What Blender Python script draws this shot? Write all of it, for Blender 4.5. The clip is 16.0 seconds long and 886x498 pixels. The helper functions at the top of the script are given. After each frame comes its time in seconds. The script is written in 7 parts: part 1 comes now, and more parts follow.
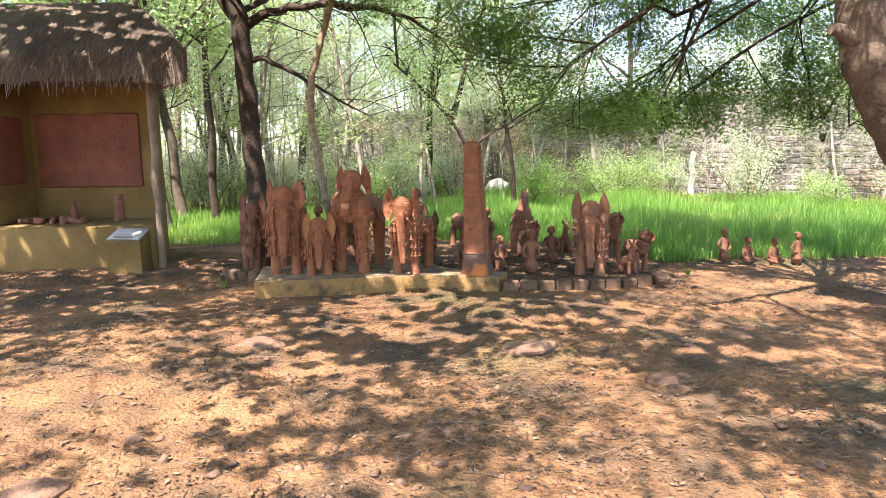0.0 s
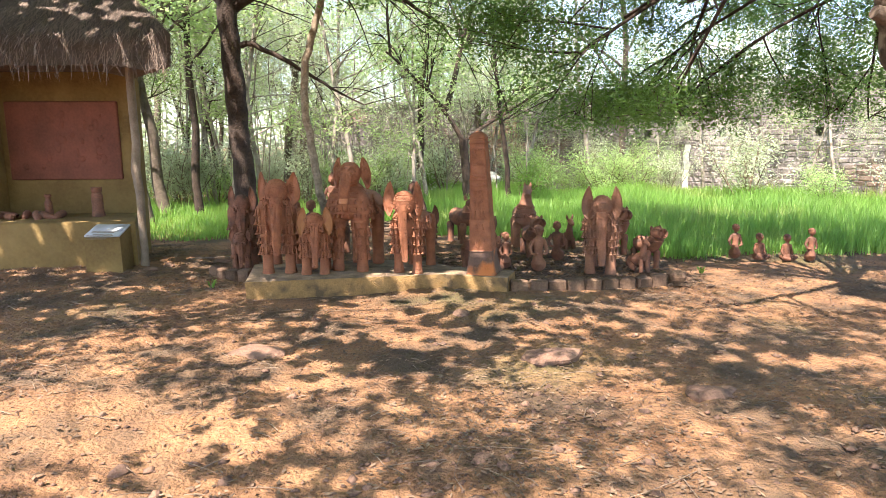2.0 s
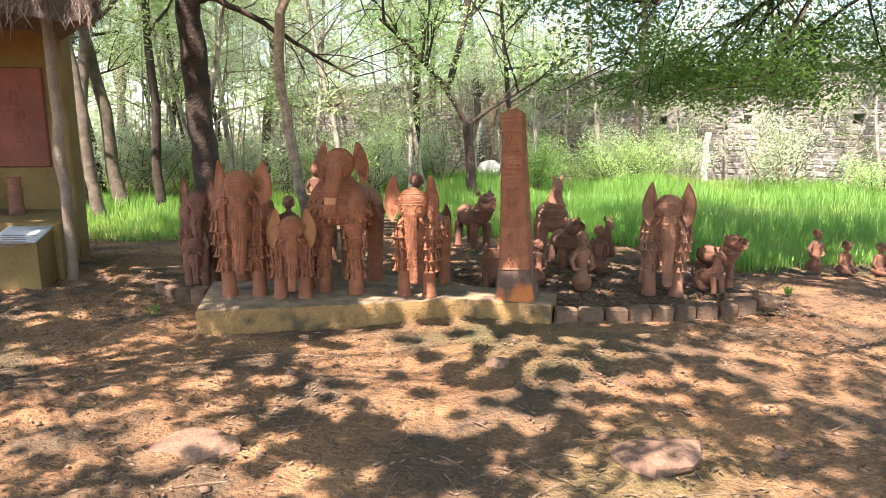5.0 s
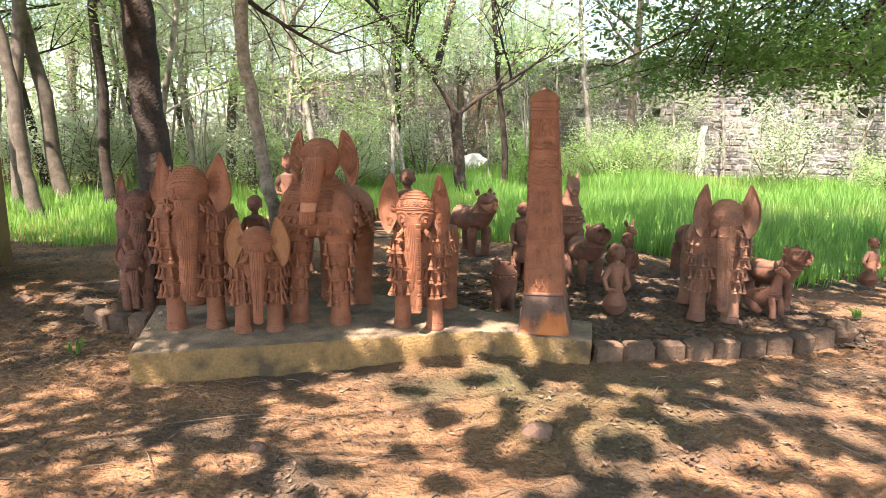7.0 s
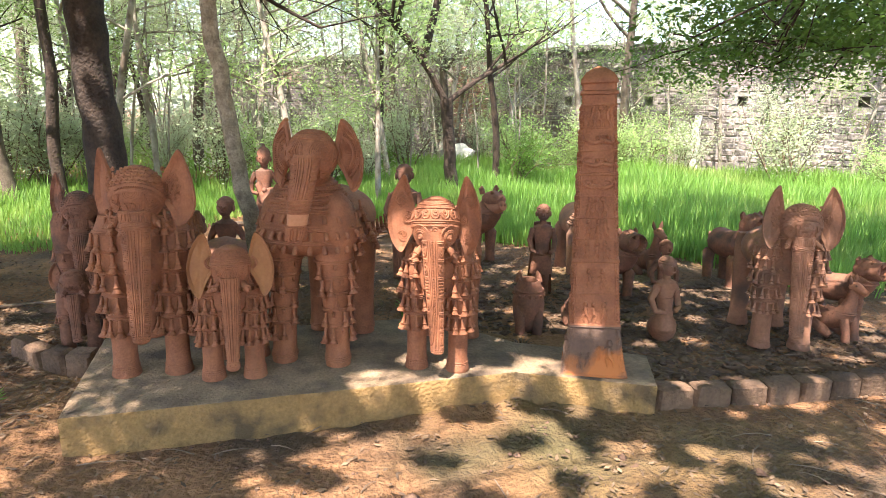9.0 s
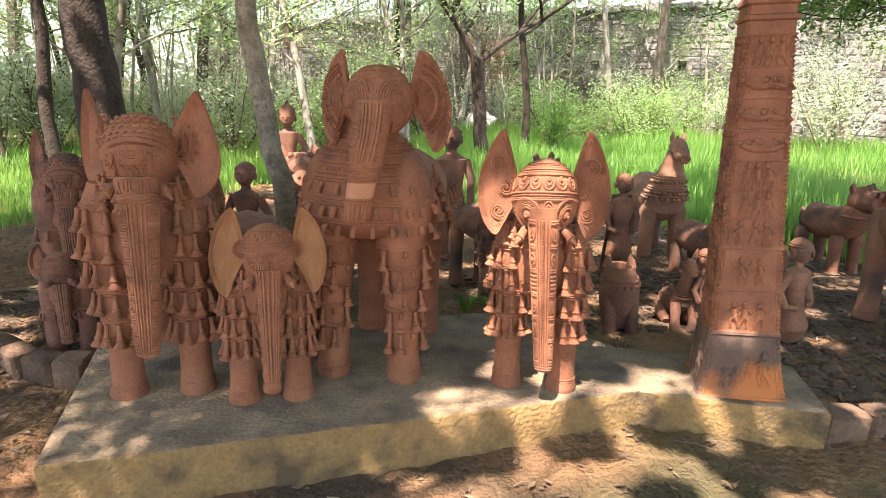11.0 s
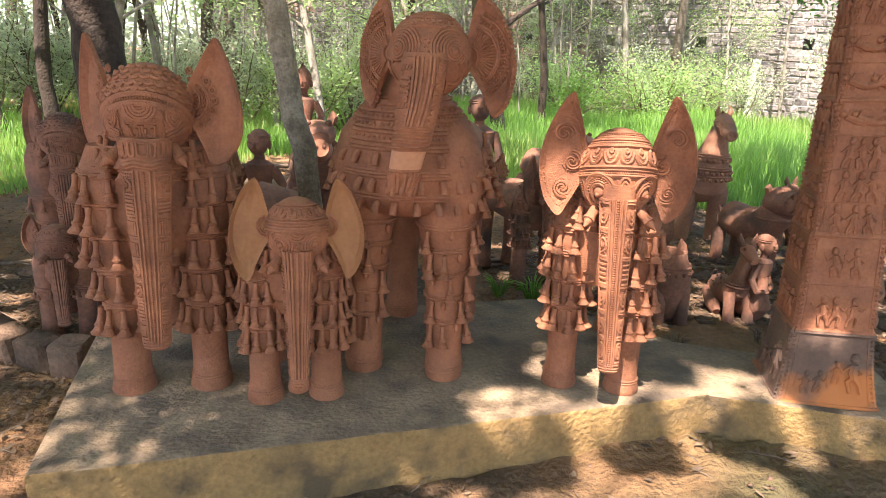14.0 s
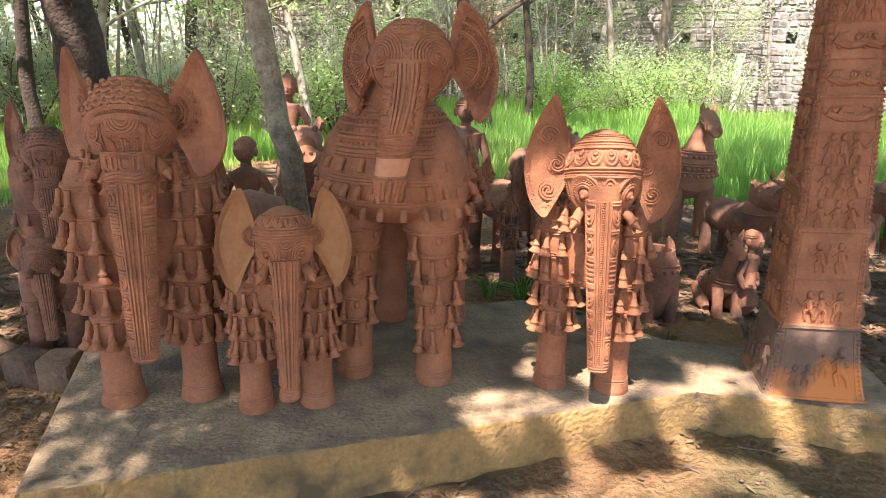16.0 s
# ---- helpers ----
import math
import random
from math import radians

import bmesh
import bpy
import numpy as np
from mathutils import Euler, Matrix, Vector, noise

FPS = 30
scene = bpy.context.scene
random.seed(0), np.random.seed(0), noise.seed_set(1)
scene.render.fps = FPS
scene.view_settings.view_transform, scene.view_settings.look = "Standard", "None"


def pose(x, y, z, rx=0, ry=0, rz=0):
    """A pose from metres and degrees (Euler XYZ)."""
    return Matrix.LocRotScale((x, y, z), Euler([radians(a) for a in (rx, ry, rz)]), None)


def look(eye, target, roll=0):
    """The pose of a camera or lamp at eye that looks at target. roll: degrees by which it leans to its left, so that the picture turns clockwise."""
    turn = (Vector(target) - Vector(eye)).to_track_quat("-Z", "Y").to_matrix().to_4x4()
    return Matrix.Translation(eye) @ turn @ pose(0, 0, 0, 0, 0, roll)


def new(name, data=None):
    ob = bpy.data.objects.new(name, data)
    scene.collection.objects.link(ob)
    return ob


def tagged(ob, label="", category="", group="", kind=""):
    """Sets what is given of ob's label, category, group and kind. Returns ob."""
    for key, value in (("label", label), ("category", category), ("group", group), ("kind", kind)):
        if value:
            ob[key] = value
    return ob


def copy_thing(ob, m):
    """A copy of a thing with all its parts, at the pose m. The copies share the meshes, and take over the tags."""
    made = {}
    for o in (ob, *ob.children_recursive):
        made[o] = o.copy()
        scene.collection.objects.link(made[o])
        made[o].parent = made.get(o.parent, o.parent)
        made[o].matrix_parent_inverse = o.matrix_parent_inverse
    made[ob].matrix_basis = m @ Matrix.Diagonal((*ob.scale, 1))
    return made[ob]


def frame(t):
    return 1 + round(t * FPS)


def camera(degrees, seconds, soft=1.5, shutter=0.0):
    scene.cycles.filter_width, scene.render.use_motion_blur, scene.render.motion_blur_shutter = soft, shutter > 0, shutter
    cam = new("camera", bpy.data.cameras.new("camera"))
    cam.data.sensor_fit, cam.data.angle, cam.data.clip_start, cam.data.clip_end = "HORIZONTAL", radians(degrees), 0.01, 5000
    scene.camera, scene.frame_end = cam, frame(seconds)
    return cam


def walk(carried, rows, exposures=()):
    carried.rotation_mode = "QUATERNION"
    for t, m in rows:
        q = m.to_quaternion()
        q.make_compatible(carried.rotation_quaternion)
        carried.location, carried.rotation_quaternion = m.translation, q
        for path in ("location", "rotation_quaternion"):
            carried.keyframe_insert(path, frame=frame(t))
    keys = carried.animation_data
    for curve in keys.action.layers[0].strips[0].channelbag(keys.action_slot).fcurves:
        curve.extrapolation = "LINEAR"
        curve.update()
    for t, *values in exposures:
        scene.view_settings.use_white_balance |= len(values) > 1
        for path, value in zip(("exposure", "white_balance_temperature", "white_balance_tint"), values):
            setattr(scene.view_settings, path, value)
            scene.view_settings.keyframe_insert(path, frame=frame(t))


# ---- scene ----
cam = camera(69.4, 16.0, soft=0.85)
METRES, EYE, TILT, LEAN, TURN = 6.024, 1.66, 1.5, 0.0, 0.0
ROWS = [
    (0.0, 0.0, 0.0, 0.0, -0.12, -10.12, 0.65),
    (0.5, -0.0053, 0.0101, -0.0002, -0.08, -10.19, 0.23),
    (1.0, -0.0221, 0.0281, 0.0007, -0.45, -10.39, -0.13),
    (1.5, -0.0376, 0.0441, -0.0002, -1.2, -10.48, -0.04),
    (2.0, -0.0424, 0.0784, -0.0047, -1.7, -10.75, 0.4),
    (2.5, -0.0397, 0.1196, -0.008, -1.83, -11.01, 0.55),
    (3.0, -0.0526, 0.1743, -0.0112, -2.04, -11.26, 0.35),
    (3.5, -0.0596, 0.2225, -0.0134, -2.33, -11.43, 0.52),
    (4.0, -0.0585, 0.2824, -0.0178, -2.46, -11.66, 0.69),
    (4.5, -0.0702, 0.3366, -0.0189, -2.58, -11.79, 0.27),
    (7.0, -0.1191, 0.5904, -0.0321, -5.58, -12.57, -0.86),
    (7.5, -0.1199, 0.6346, -0.0343, -6.44, -12.82, -0.64),
    (8.0, -0.1256, 0.6738, -0.035, -7.66, -12.98, -0.83),
    (10.5, -0.1901, 0.8588, -0.0561, -8.13, -15.17, -1.31),
    (11.0, -0.198, 0.8937, -0.0664, -7.82, -15.99, -1.39),
    (11.5, -0.2101, 0.92, -0.0714, -7.45, -16.78, -1.9),
    (12.0, -0.2189, 0.9394, -0.0775, -7.17, -17.45, -2.27),
    (12.5, -0.2204, 0.9458, -0.0794, -7.07, -17.78, -2.39),
    (13.0, -0.2209, 0.9479, -0.0802, -7.07, -18.04, -2.6),
    (13.5, -0.2208, 0.9485, -0.0803, -7.2, -18.12, -2.65),
    (14.0, -0.2198, 0.9494, -0.0799, -7.48, -18.1, -2.49),
    (14.5, -0.2188, 0.9499, -0.0791, -7.79, -18.12, -2.14),
    (15.0, -0.2174, 0.95, -0.0783, -8.16, -18.13, -1.7),
    (15.5, -0.2173, 0.9495, -0.0778, -8.43, -18.15, -1.44),
    (16.0, -0.2176, 0.9494, -0.0771, -8.64, -18.04, -1.33),
]
walk(cam, [(t, pose(0, 0, EYE, TILT, LEAN, TURN) @ pose(METRES * x, METRES * y, METRES * z, 90 + pitch, roll, yaw)) for t, x, y, z, yaw, pitch, roll in ROWS],
     exposures=[(0.0, 2.12, 6650, 18), (6.0, 2.2, 6650, 18), (11.0, 2.24, 6650, 18), (16.0, 2.24, 6650, 18)])

# ---- light ----
SUN_ELEV, SUN_AZ = 60.0, 212.0          # degrees; azimuth clockwise from +y
world = bpy.data.worlds.new("sky")
scene.world = world
world.use_nodes = True
wn, wl = world.node_tree.nodes, world.node_tree.links
sky = wn.new("ShaderNodeTexSky")
sky.sky_type = "NISHITA"
sky.sun_disc = False
sky.sun_elevation = radians(SUN_ELEV)
sky.sun_rotation = radians(SUN_AZ)
wl.new(sky.outputs[0], wn["Background"].inputs[0])
wn["Background"].inputs[1].default_value = 0.128
sun_data = bpy.data.lights.new("sun", "SUN")
sun_data.energy, sun_data.angle, sun_data.color = 4.4, radians(0.55), (1.0, 0.93, 0.82)
sun = new("sun", sun_data)
sun_way = Vector((math.sin(radians(SUN_AZ)) * math.cos(radians(SUN_ELEV)), math.cos(radians(SUN_AZ)) * math.cos(radians(SUN_ELEV)), math.sin(radians(SUN_ELEV))))
sun.matrix_world = look(sun_way * 60, (0, 0, 0))

# ---- materials ----


def material(name, low, high, scale=3.0, fine=40.0, rough=0.85, bump=0.3, bump_scale=60.0, island=0.0, pieces=0.0, third=None, third_scale=1.0, third_at=(0.5, 0.62), glow=None, dist=0.02, streak=None, moss=None):
    """Two colours mixed by coarse and fine noise, an optional third in patches, relief from noise; glow is light let through a leaf."""
    m = bpy.data.materials.new(name)
    m.use_nodes = True
    n, l = m.node_tree.nodes, m.node_tree.links
    bsdf = n["Principled BSDF"]
    co = n.new("ShaderNodeTexCoord")
    a = n.new("ShaderNodeTexNoise")
    a.inputs["Scale"].default_value, a.inputs["Detail"].default_value = scale, 5
    b = n.new("ShaderNodeTexNoise")
    b.inputs["Scale"].default_value, b.inputs["Detail"].default_value = fine, 4
    for t in (a, b):
        l.new(co.outputs["Object"], t.inputs["Vector"])
    add = n.new("ShaderNodeMath")
    add.operation = "MULTIPLY_ADD"
    l.new(b.outputs[0], add.inputs[0])
    add.inputs[1].default_value = 0.6
    l.new(a.outputs[0], add.inputs[2])
    span = n.new("ShaderNodeMapRange")
    span.inputs[1].default_value, span.inputs[2].default_value = 0.55, 1.05
    l.new(add.outputs[0], span.inputs[0])
    mix = n.new("ShaderNodeMix")
    mix.data_type = "RGBA"
    mix.inputs[6].default_value, mix.inputs[7].default_value = (*low, 1), (*high, 1)
    l.new(span.outputs[0], mix.inputs[0])
    colour = mix.outputs[2]
    if third:
        c = n.new("ShaderNodeTexNoise")
        c.inputs["Scale"].default_value, c.inputs["Detail"].default_value = third_scale, 6
        l.new(co.outputs["Object"], c.inputs["Vector"])
        r = n.new("ShaderNodeMapRange")
        r.inputs[1].default_value, r.inputs[2].default_value = third_at
        l.new(c.outputs[0], r.inputs[0])
        mix2 = n.new("ShaderNodeMix")
        mix2.data_type = "RGBA"
        l.new(r.outputs[0], mix2.inputs[0])
        l.new(colour, mix2.inputs[6])
        mix2.inputs[7].default_value = (*third, 1)
        colour = mix2.outputs[2]
    if moss:
        mo = n.new("ShaderNodeTexNoise")
        mo.inputs["Scale"].default_value, mo.inputs["Detail"].default_value = 0.45, 7
        ofs = n.new("ShaderNodeMapping")
        ofs.inputs["Location"].default_value = (7.3, 2.1, 0)
        l.new(co.outputs["Object"], ofs.inputs["Vector"])
        l.new(ofs.outputs[0], mo.inputs["Vector"])
        mr = n.new("ShaderNodeMapRange")
        mr.inputs[1].default_value, mr.inputs[2].default_value, mr.inputs[4].default_value = 0.55, 0.68, 0.75
        l.new(mo.outputs[0], mr.inputs[0])
        mm = n.new("ShaderNodeMix")
        mm.data_type = "RGBA"
        l.new(mr.outputs[0], mm.inputs[0])
        l.new(colour, mm.inputs[6])
        mm.inputs[7].default_value = (*moss, 1)
        colour = mm.outputs[2]
    if streak:
        mp = n.new("ShaderNodeMapping")
        mp.inputs["Scale"].default_value = (2.6, 2.6, 0.28)
        l.new(n.new("ShaderNodeNewGeometry").outputs["Position"], mp.inputs["Vector"])
        st = n.new("ShaderNodeTexNoise")
        st.inputs["Scale"].default_value, st.inputs["Detail"].default_value = 1.0, 6
        l.new(mp.outputs[0], st.inputs["Vector"])
        rr = n.new("ShaderNodeMapRange")
        rr.inputs[1].default_value, rr.inputs[2].default_value, rr.inputs[4].default_value = 0.46, 0.66, 0.85
        l.new(st.outputs[0], rr.inputs[0])
        mix3 = n.new("ShaderNodeMix")
        mix3.data_type = "RGBA"
        l.new(rr.outputs[0], mix3.inputs[0])
        l.new(colour, mix3.inputs[6])
        mix3.inputs[7].default_value = (*streak, 1)
        colour = mix3.outputs[2]
    if island or pieces:
        hsv = n.new("ShaderNodeHueSaturation")
        rnd = n.new("ShaderNodeNewGeometry") if island else n.new("ShaderNodeObjectInfo")
        out = rnd.outputs["Random Per Island"] if island else rnd.outputs["Random"]
        r2 = n.new("ShaderNodeMapRange")
        amount = island or pieces
        r2.inputs[3].default_value, r2.inputs[4].default_value = 1 - amount, 1 + amount
        l.new(out, r2.inputs[0])
        l.new(r2.outputs[0], hsv.inputs["Value"])
        l.new(colour, hsv.inputs["Color"])
        colour = hsv.outputs[0]
    l.new(colour, bsdf.inputs["Base Color"])
    bsdf.inputs["Roughness"].default_value = rough
    if bump:
        bn = n.new("ShaderNodeTexNoise")
        bn.inputs["Scale"].default_value, bn.inputs["Detail"].default_value = bump_scale, 6
        l.new(co.outputs["Object"], bn.inputs["Vector"])
        bp = n.new("ShaderNodeBump")
        bp.inputs["Strength"].default_value, bp.inputs["Distance"].default_value = bump, dist
        l.new(bn.outputs[0], bp.inputs["Height"])
        l.new(bp.outputs[0], bsdf.inputs["Normal"])
    if glow:
        tr = n.new("ShaderNodeBsdfTranslucent")
        tr.inputs[0].default_value = (*glow, 1)
        ms = n.new("ShaderNodeMixShader")
        ms.inputs[0].default_value = 0.45
        l.new(bsdf.outputs[0], ms.inputs[1])
        l.new(tr.outputs[0], ms.inputs[2])
        l.new(ms.outputs[0], n["Material Output"].inputs["Surface"])
    return m


SOIL = material("red_soil", (0.15, 0.069, 0.030), (0.365, 0.19, 0.088), 1.6, 26, 0.95, 1.0, 34, third=(0.10, 0.062, 0.034), third_scale=1.3, third_at=(0.44, 0.62), dist=0.05, moss=(0.115, 0.098, 0.035))
TERRA = material("terracotta", (0.205, 0.073, 0.034), (0.38, 0.146, 0.068), 9, 90, 0.76, 0.6, 170, third=(0.165, 0.066, 0.036), third_scale=8.0, third_at=(0.52, 0.84), dist=0.006)
TERRA_OLD = material("weathered_terracotta", (0.13, 0.06, 0.038), (0.31, 0.13, 0.075), 6, 60, 0.88, 0.4, 100, third=(0.07, 0.045, 0.035), third_scale=5.0, third_at=(0.5, 0.7), dist=0.006)
TERRA_MID = material("dusty_terracotta", (0.21, 0.095, 0.055), (0.36, 0.17, 0.10), 5, 60, 0.85, 0.35, 110, third=(0.12, 0.075, 0.055), third_scale=4.0, third_at=(0.5, 0.72), dist=0.006)
# dark stained clay; its bright orange patches partly stand in for sunlight
TERRA_SOOT_SUN = material("sooty_sunlit_terracotta", (0.10, 0.062, 0.045), (0.19, 0.11, 0.075), 6, 60, 0.88, 0.3, 100, third=(0.50, 0.17, 0.05), third_scale=2.6, third_at=(0.52, 0.6), dist=0.006)
TERRA_TAN = material("tan_terracotta", (0.27, 0.115, 0.045), (0.40, 0.18, 0.072), 5, 60, 0.8, 0.3, 110, third=(0.22, 0.09, 0.042), third_scale=5.0, third_at=(0.55, 0.75), dist=0.004)
TERRA_GREY = material("grey_stained_terracotta", (0.10, 0.075, 0.062), (0.21, 0.16, 0.13), 6, 60, 0.9, 0.35, 110, third=(0.24, 0.12, 0.075), third_scale=7.0, third_at=(0.55, 0.7), dist=0.005)
TERRA_PINK = material("chipped_terracotta", (0.42, 0.185, 0.095), (0.57, 0.28, 0.155), 6, 60, 0.88, 0.35, 110, third=(0.42, 0.18, 0.09), third_scale=8.0, third_at=(0.55, 0.7), dist=0.005)
TERRA_FACE = material("pinkish_terracotta", (0.30, 0.12, 0.065), (0.42, 0.19, 0.11), 6, 60, 0.88, 0.35, 110, third=(0.24, 0.10, 0.055), third_scale=8.0, third_at=(0.55, 0.7), dist=0.005)
CONCRETE = material("ochre_concrete", (0.18, 0.105, 0.038), (0.38, 0.23, 0.085), 5, 60, 0.9, 0.9, 55, third=(0.10, 0.066, 0.032), third_scale=5.0, third_at=(0.5, 0.66), dist=0.016)
CONCRETE_TOP = material("grey_concrete", (0.14, 0.095, 0.058), (0.33, 0.23, 0.14), 5, 65, 0.9, 0.9, 55, third=(0.10, 0.07, 0.048), third_scale=4.5, third_at=(0.48, 0.66), dist=0.014)
KERB = material("kerb_stone", (0.072, 0.041, 0.025), (0.17, 0.104, 0.063), 6, 50, 0.92, 0.7, 50, pieces=0.25, dist=0.015)
ROCK = material("field_stone", (0.10, 0.055, 0.036), (0.21, 0.122, 0.08), 7, 60, 0.92, 0.7, 40, island=0.3, dist=0.02)
PALE_ROCK = material("pale_boulder", (0.55, 0.50, 0.44), (0.78, 0.74, 0.66), 3, 30, 0.9, 0.6, 20)
LITTER = material("dry_leaf_litter", (0.08, 0.05, 0.03), (0.22, 0.145, 0.088), 8, 50, 0.9, 0.2, 60, island=0.45)
TWIG = material("dry_twig", (0.08, 0.055, 0.038), (0.24, 0.17, 0.115), 10, 80, 0.9, 0.3, 90, island=0.3)
GRASS = material("tall_grass", (0.09, 0.2, 0.035), (0.2, 0.37, 0.07), 0.7, 5, 0.6, 0.0, island=0.45, third=(0.30, 0.36, 0.11), third_scale=0.6, third_at=(0.52, 0.66), glow=(0.36, 0.6, 0.13))
LEAF = material("leaf_green", (0.045, 0.11, 0.02), (0.10, 0.20, 0.035), 0.6, 4, 0.55, 0.0, island=0.4, glow=(0.30, 0.52, 0.09))
# darker copy of LEAF: shade under the crown put into the leaf colour
LEAF_DARK = material("shaded_leaf_green", (0.03, 0.08, 0.016), (0.085, 0.165, 0.03), 0.6, 4, 0.5, 0.0, island=0.4, glow=(0.2, 0.36, 0.07))
LEAF_LIGHT = material("young_leaf_green", (0.15, 0.26, 0.07), (0.29, 0.44, 0.165), 0.6, 4, 0.55, 0.0, island=0.4, glow=(0.6, 0.76, 0.34))
# pale, greyed leaf colour stands in for haze over the distant trees
LEAF_HAZED = material("hazed_leaf_green", (0.29, 0.35, 0.21), (0.49, 0.55, 0.39), 0.4, 3, 0.6, 0.0, island=0.4, glow=(0.7, 0.77, 0.54))
BARK_DARK = material("dark_bark", (0.022, 0.015, 0.011), (0.075, 0.05, 0.036), 6, 40, 0.95, 0.9, 35, dist=0.03)
BARK = material("grey_brown_bark", (0.085, 0.065, 0.048), (0.19, 0.15, 0.115), 8, 50, 0.95, 0.8, 45, third=(0.09, 0.07, 0.05), third_scale=5, dist=0.02)
BARK_SLIM = material("lichened_bark", (0.17, 0.13, 0.085), (0.42, 0.34, 0.24), 14, 90, 0.95, 0.9, 55, third=(0.15, 0.115, 0.08), third_scale=34, third_at=(0.5, 0.72), dist=0.012)
BARK_PALE = material("pale_bark", (0.2, 0.172, 0.14), (0.4, 0.36, 0.3), 5, 40, 0.95, 0.6, 45, third=(0.14, 0.11, 0.08), third_scale=3, dist=0.02)
BARK_WARM = material("warm_bark", (0.05, 0.034, 0.024), (0.17, 0.12, 0.088), 5, 30, 0.95, 0.8, 9, third=(0.3, 0.25, 0.2), third_scale=4, third_at=(0.62, 0.72), dist=0.03)
MUD = material("ochre_mud_plaster", (0.135, 0.083, 0.024), (0.22, 0.142, 0.046), 1.6, 25, 0.9, 0.4, 30, third=(0.25, 0.17, 0.06), third_scale=1.3, third_at=(0.5, 0.72), dist=0.015)
PANEL = material("red_clay_panel", (0.13, 0.042, 0.024), (0.23, 0.075, 0.042), 3, 30, 0.8, 0.5, 30, dist=0.01)
THATCH = material("old_thatch", (0.09, 0.066, 0.052), (0.20, 0.15, 0.118), 2, 40, 0.95, 0.6, 40, island=0.5, dist=0.03)
WOOD = material("weathered_post", (0.15, 0.11, 0.075), (0.30, 0.235, 0.17), 5, 60, 0.9, 0.6, 50, dist=0.015)
PLAQUE = material("grey_plaque", (0.42, 0.44, 0.46), (0.6, 0.62, 0.64), 6, 60, 0.35, 0.1, 60)
MORTAR = material("lime_mortar", (0.26, 0.235, 0.21), (0.44, 0.40, 0.37), 1.2, 14, 0.95, 0.6, 20, streak=(0.19, 0.165, 0.145), third=(0.12, 0.11, 0.10), third_scale=0.8, third_at=(0.5, 0.66))
STONE = material("wall_stone", (0.165, 0.14, 0.132), (0.345, 0.30, 0.29), 2.2, 14, 0.92, 0.8, 14, streak=(0.17, 0.145, 0.135), pieces=0.25, third=(0.36, 0.22, 0.17), third_scale=0.35, third_at=(0.54, 0.62), dist=0.03)
STONE_REST = material("wall_stone_rest", (0.165, 0.14, 0.132), (0.345, 0.30, 0.29), 2.2, 14, 0.92, 0.8, 14, streak=(0.17, 0.145, 0.135), island=0.25, third=(0.36, 0.22, 0.17), third_scale=0.35, third_at=(0.54, 0.62), dist=0.03)
WALL_WHITE = material("white_wall_streak", (0.72, 0.7, 0.66), (0.82, 0.8, 0.77), 5, 30, 0.9, 0.4, 20)

# ---- building helpers ----


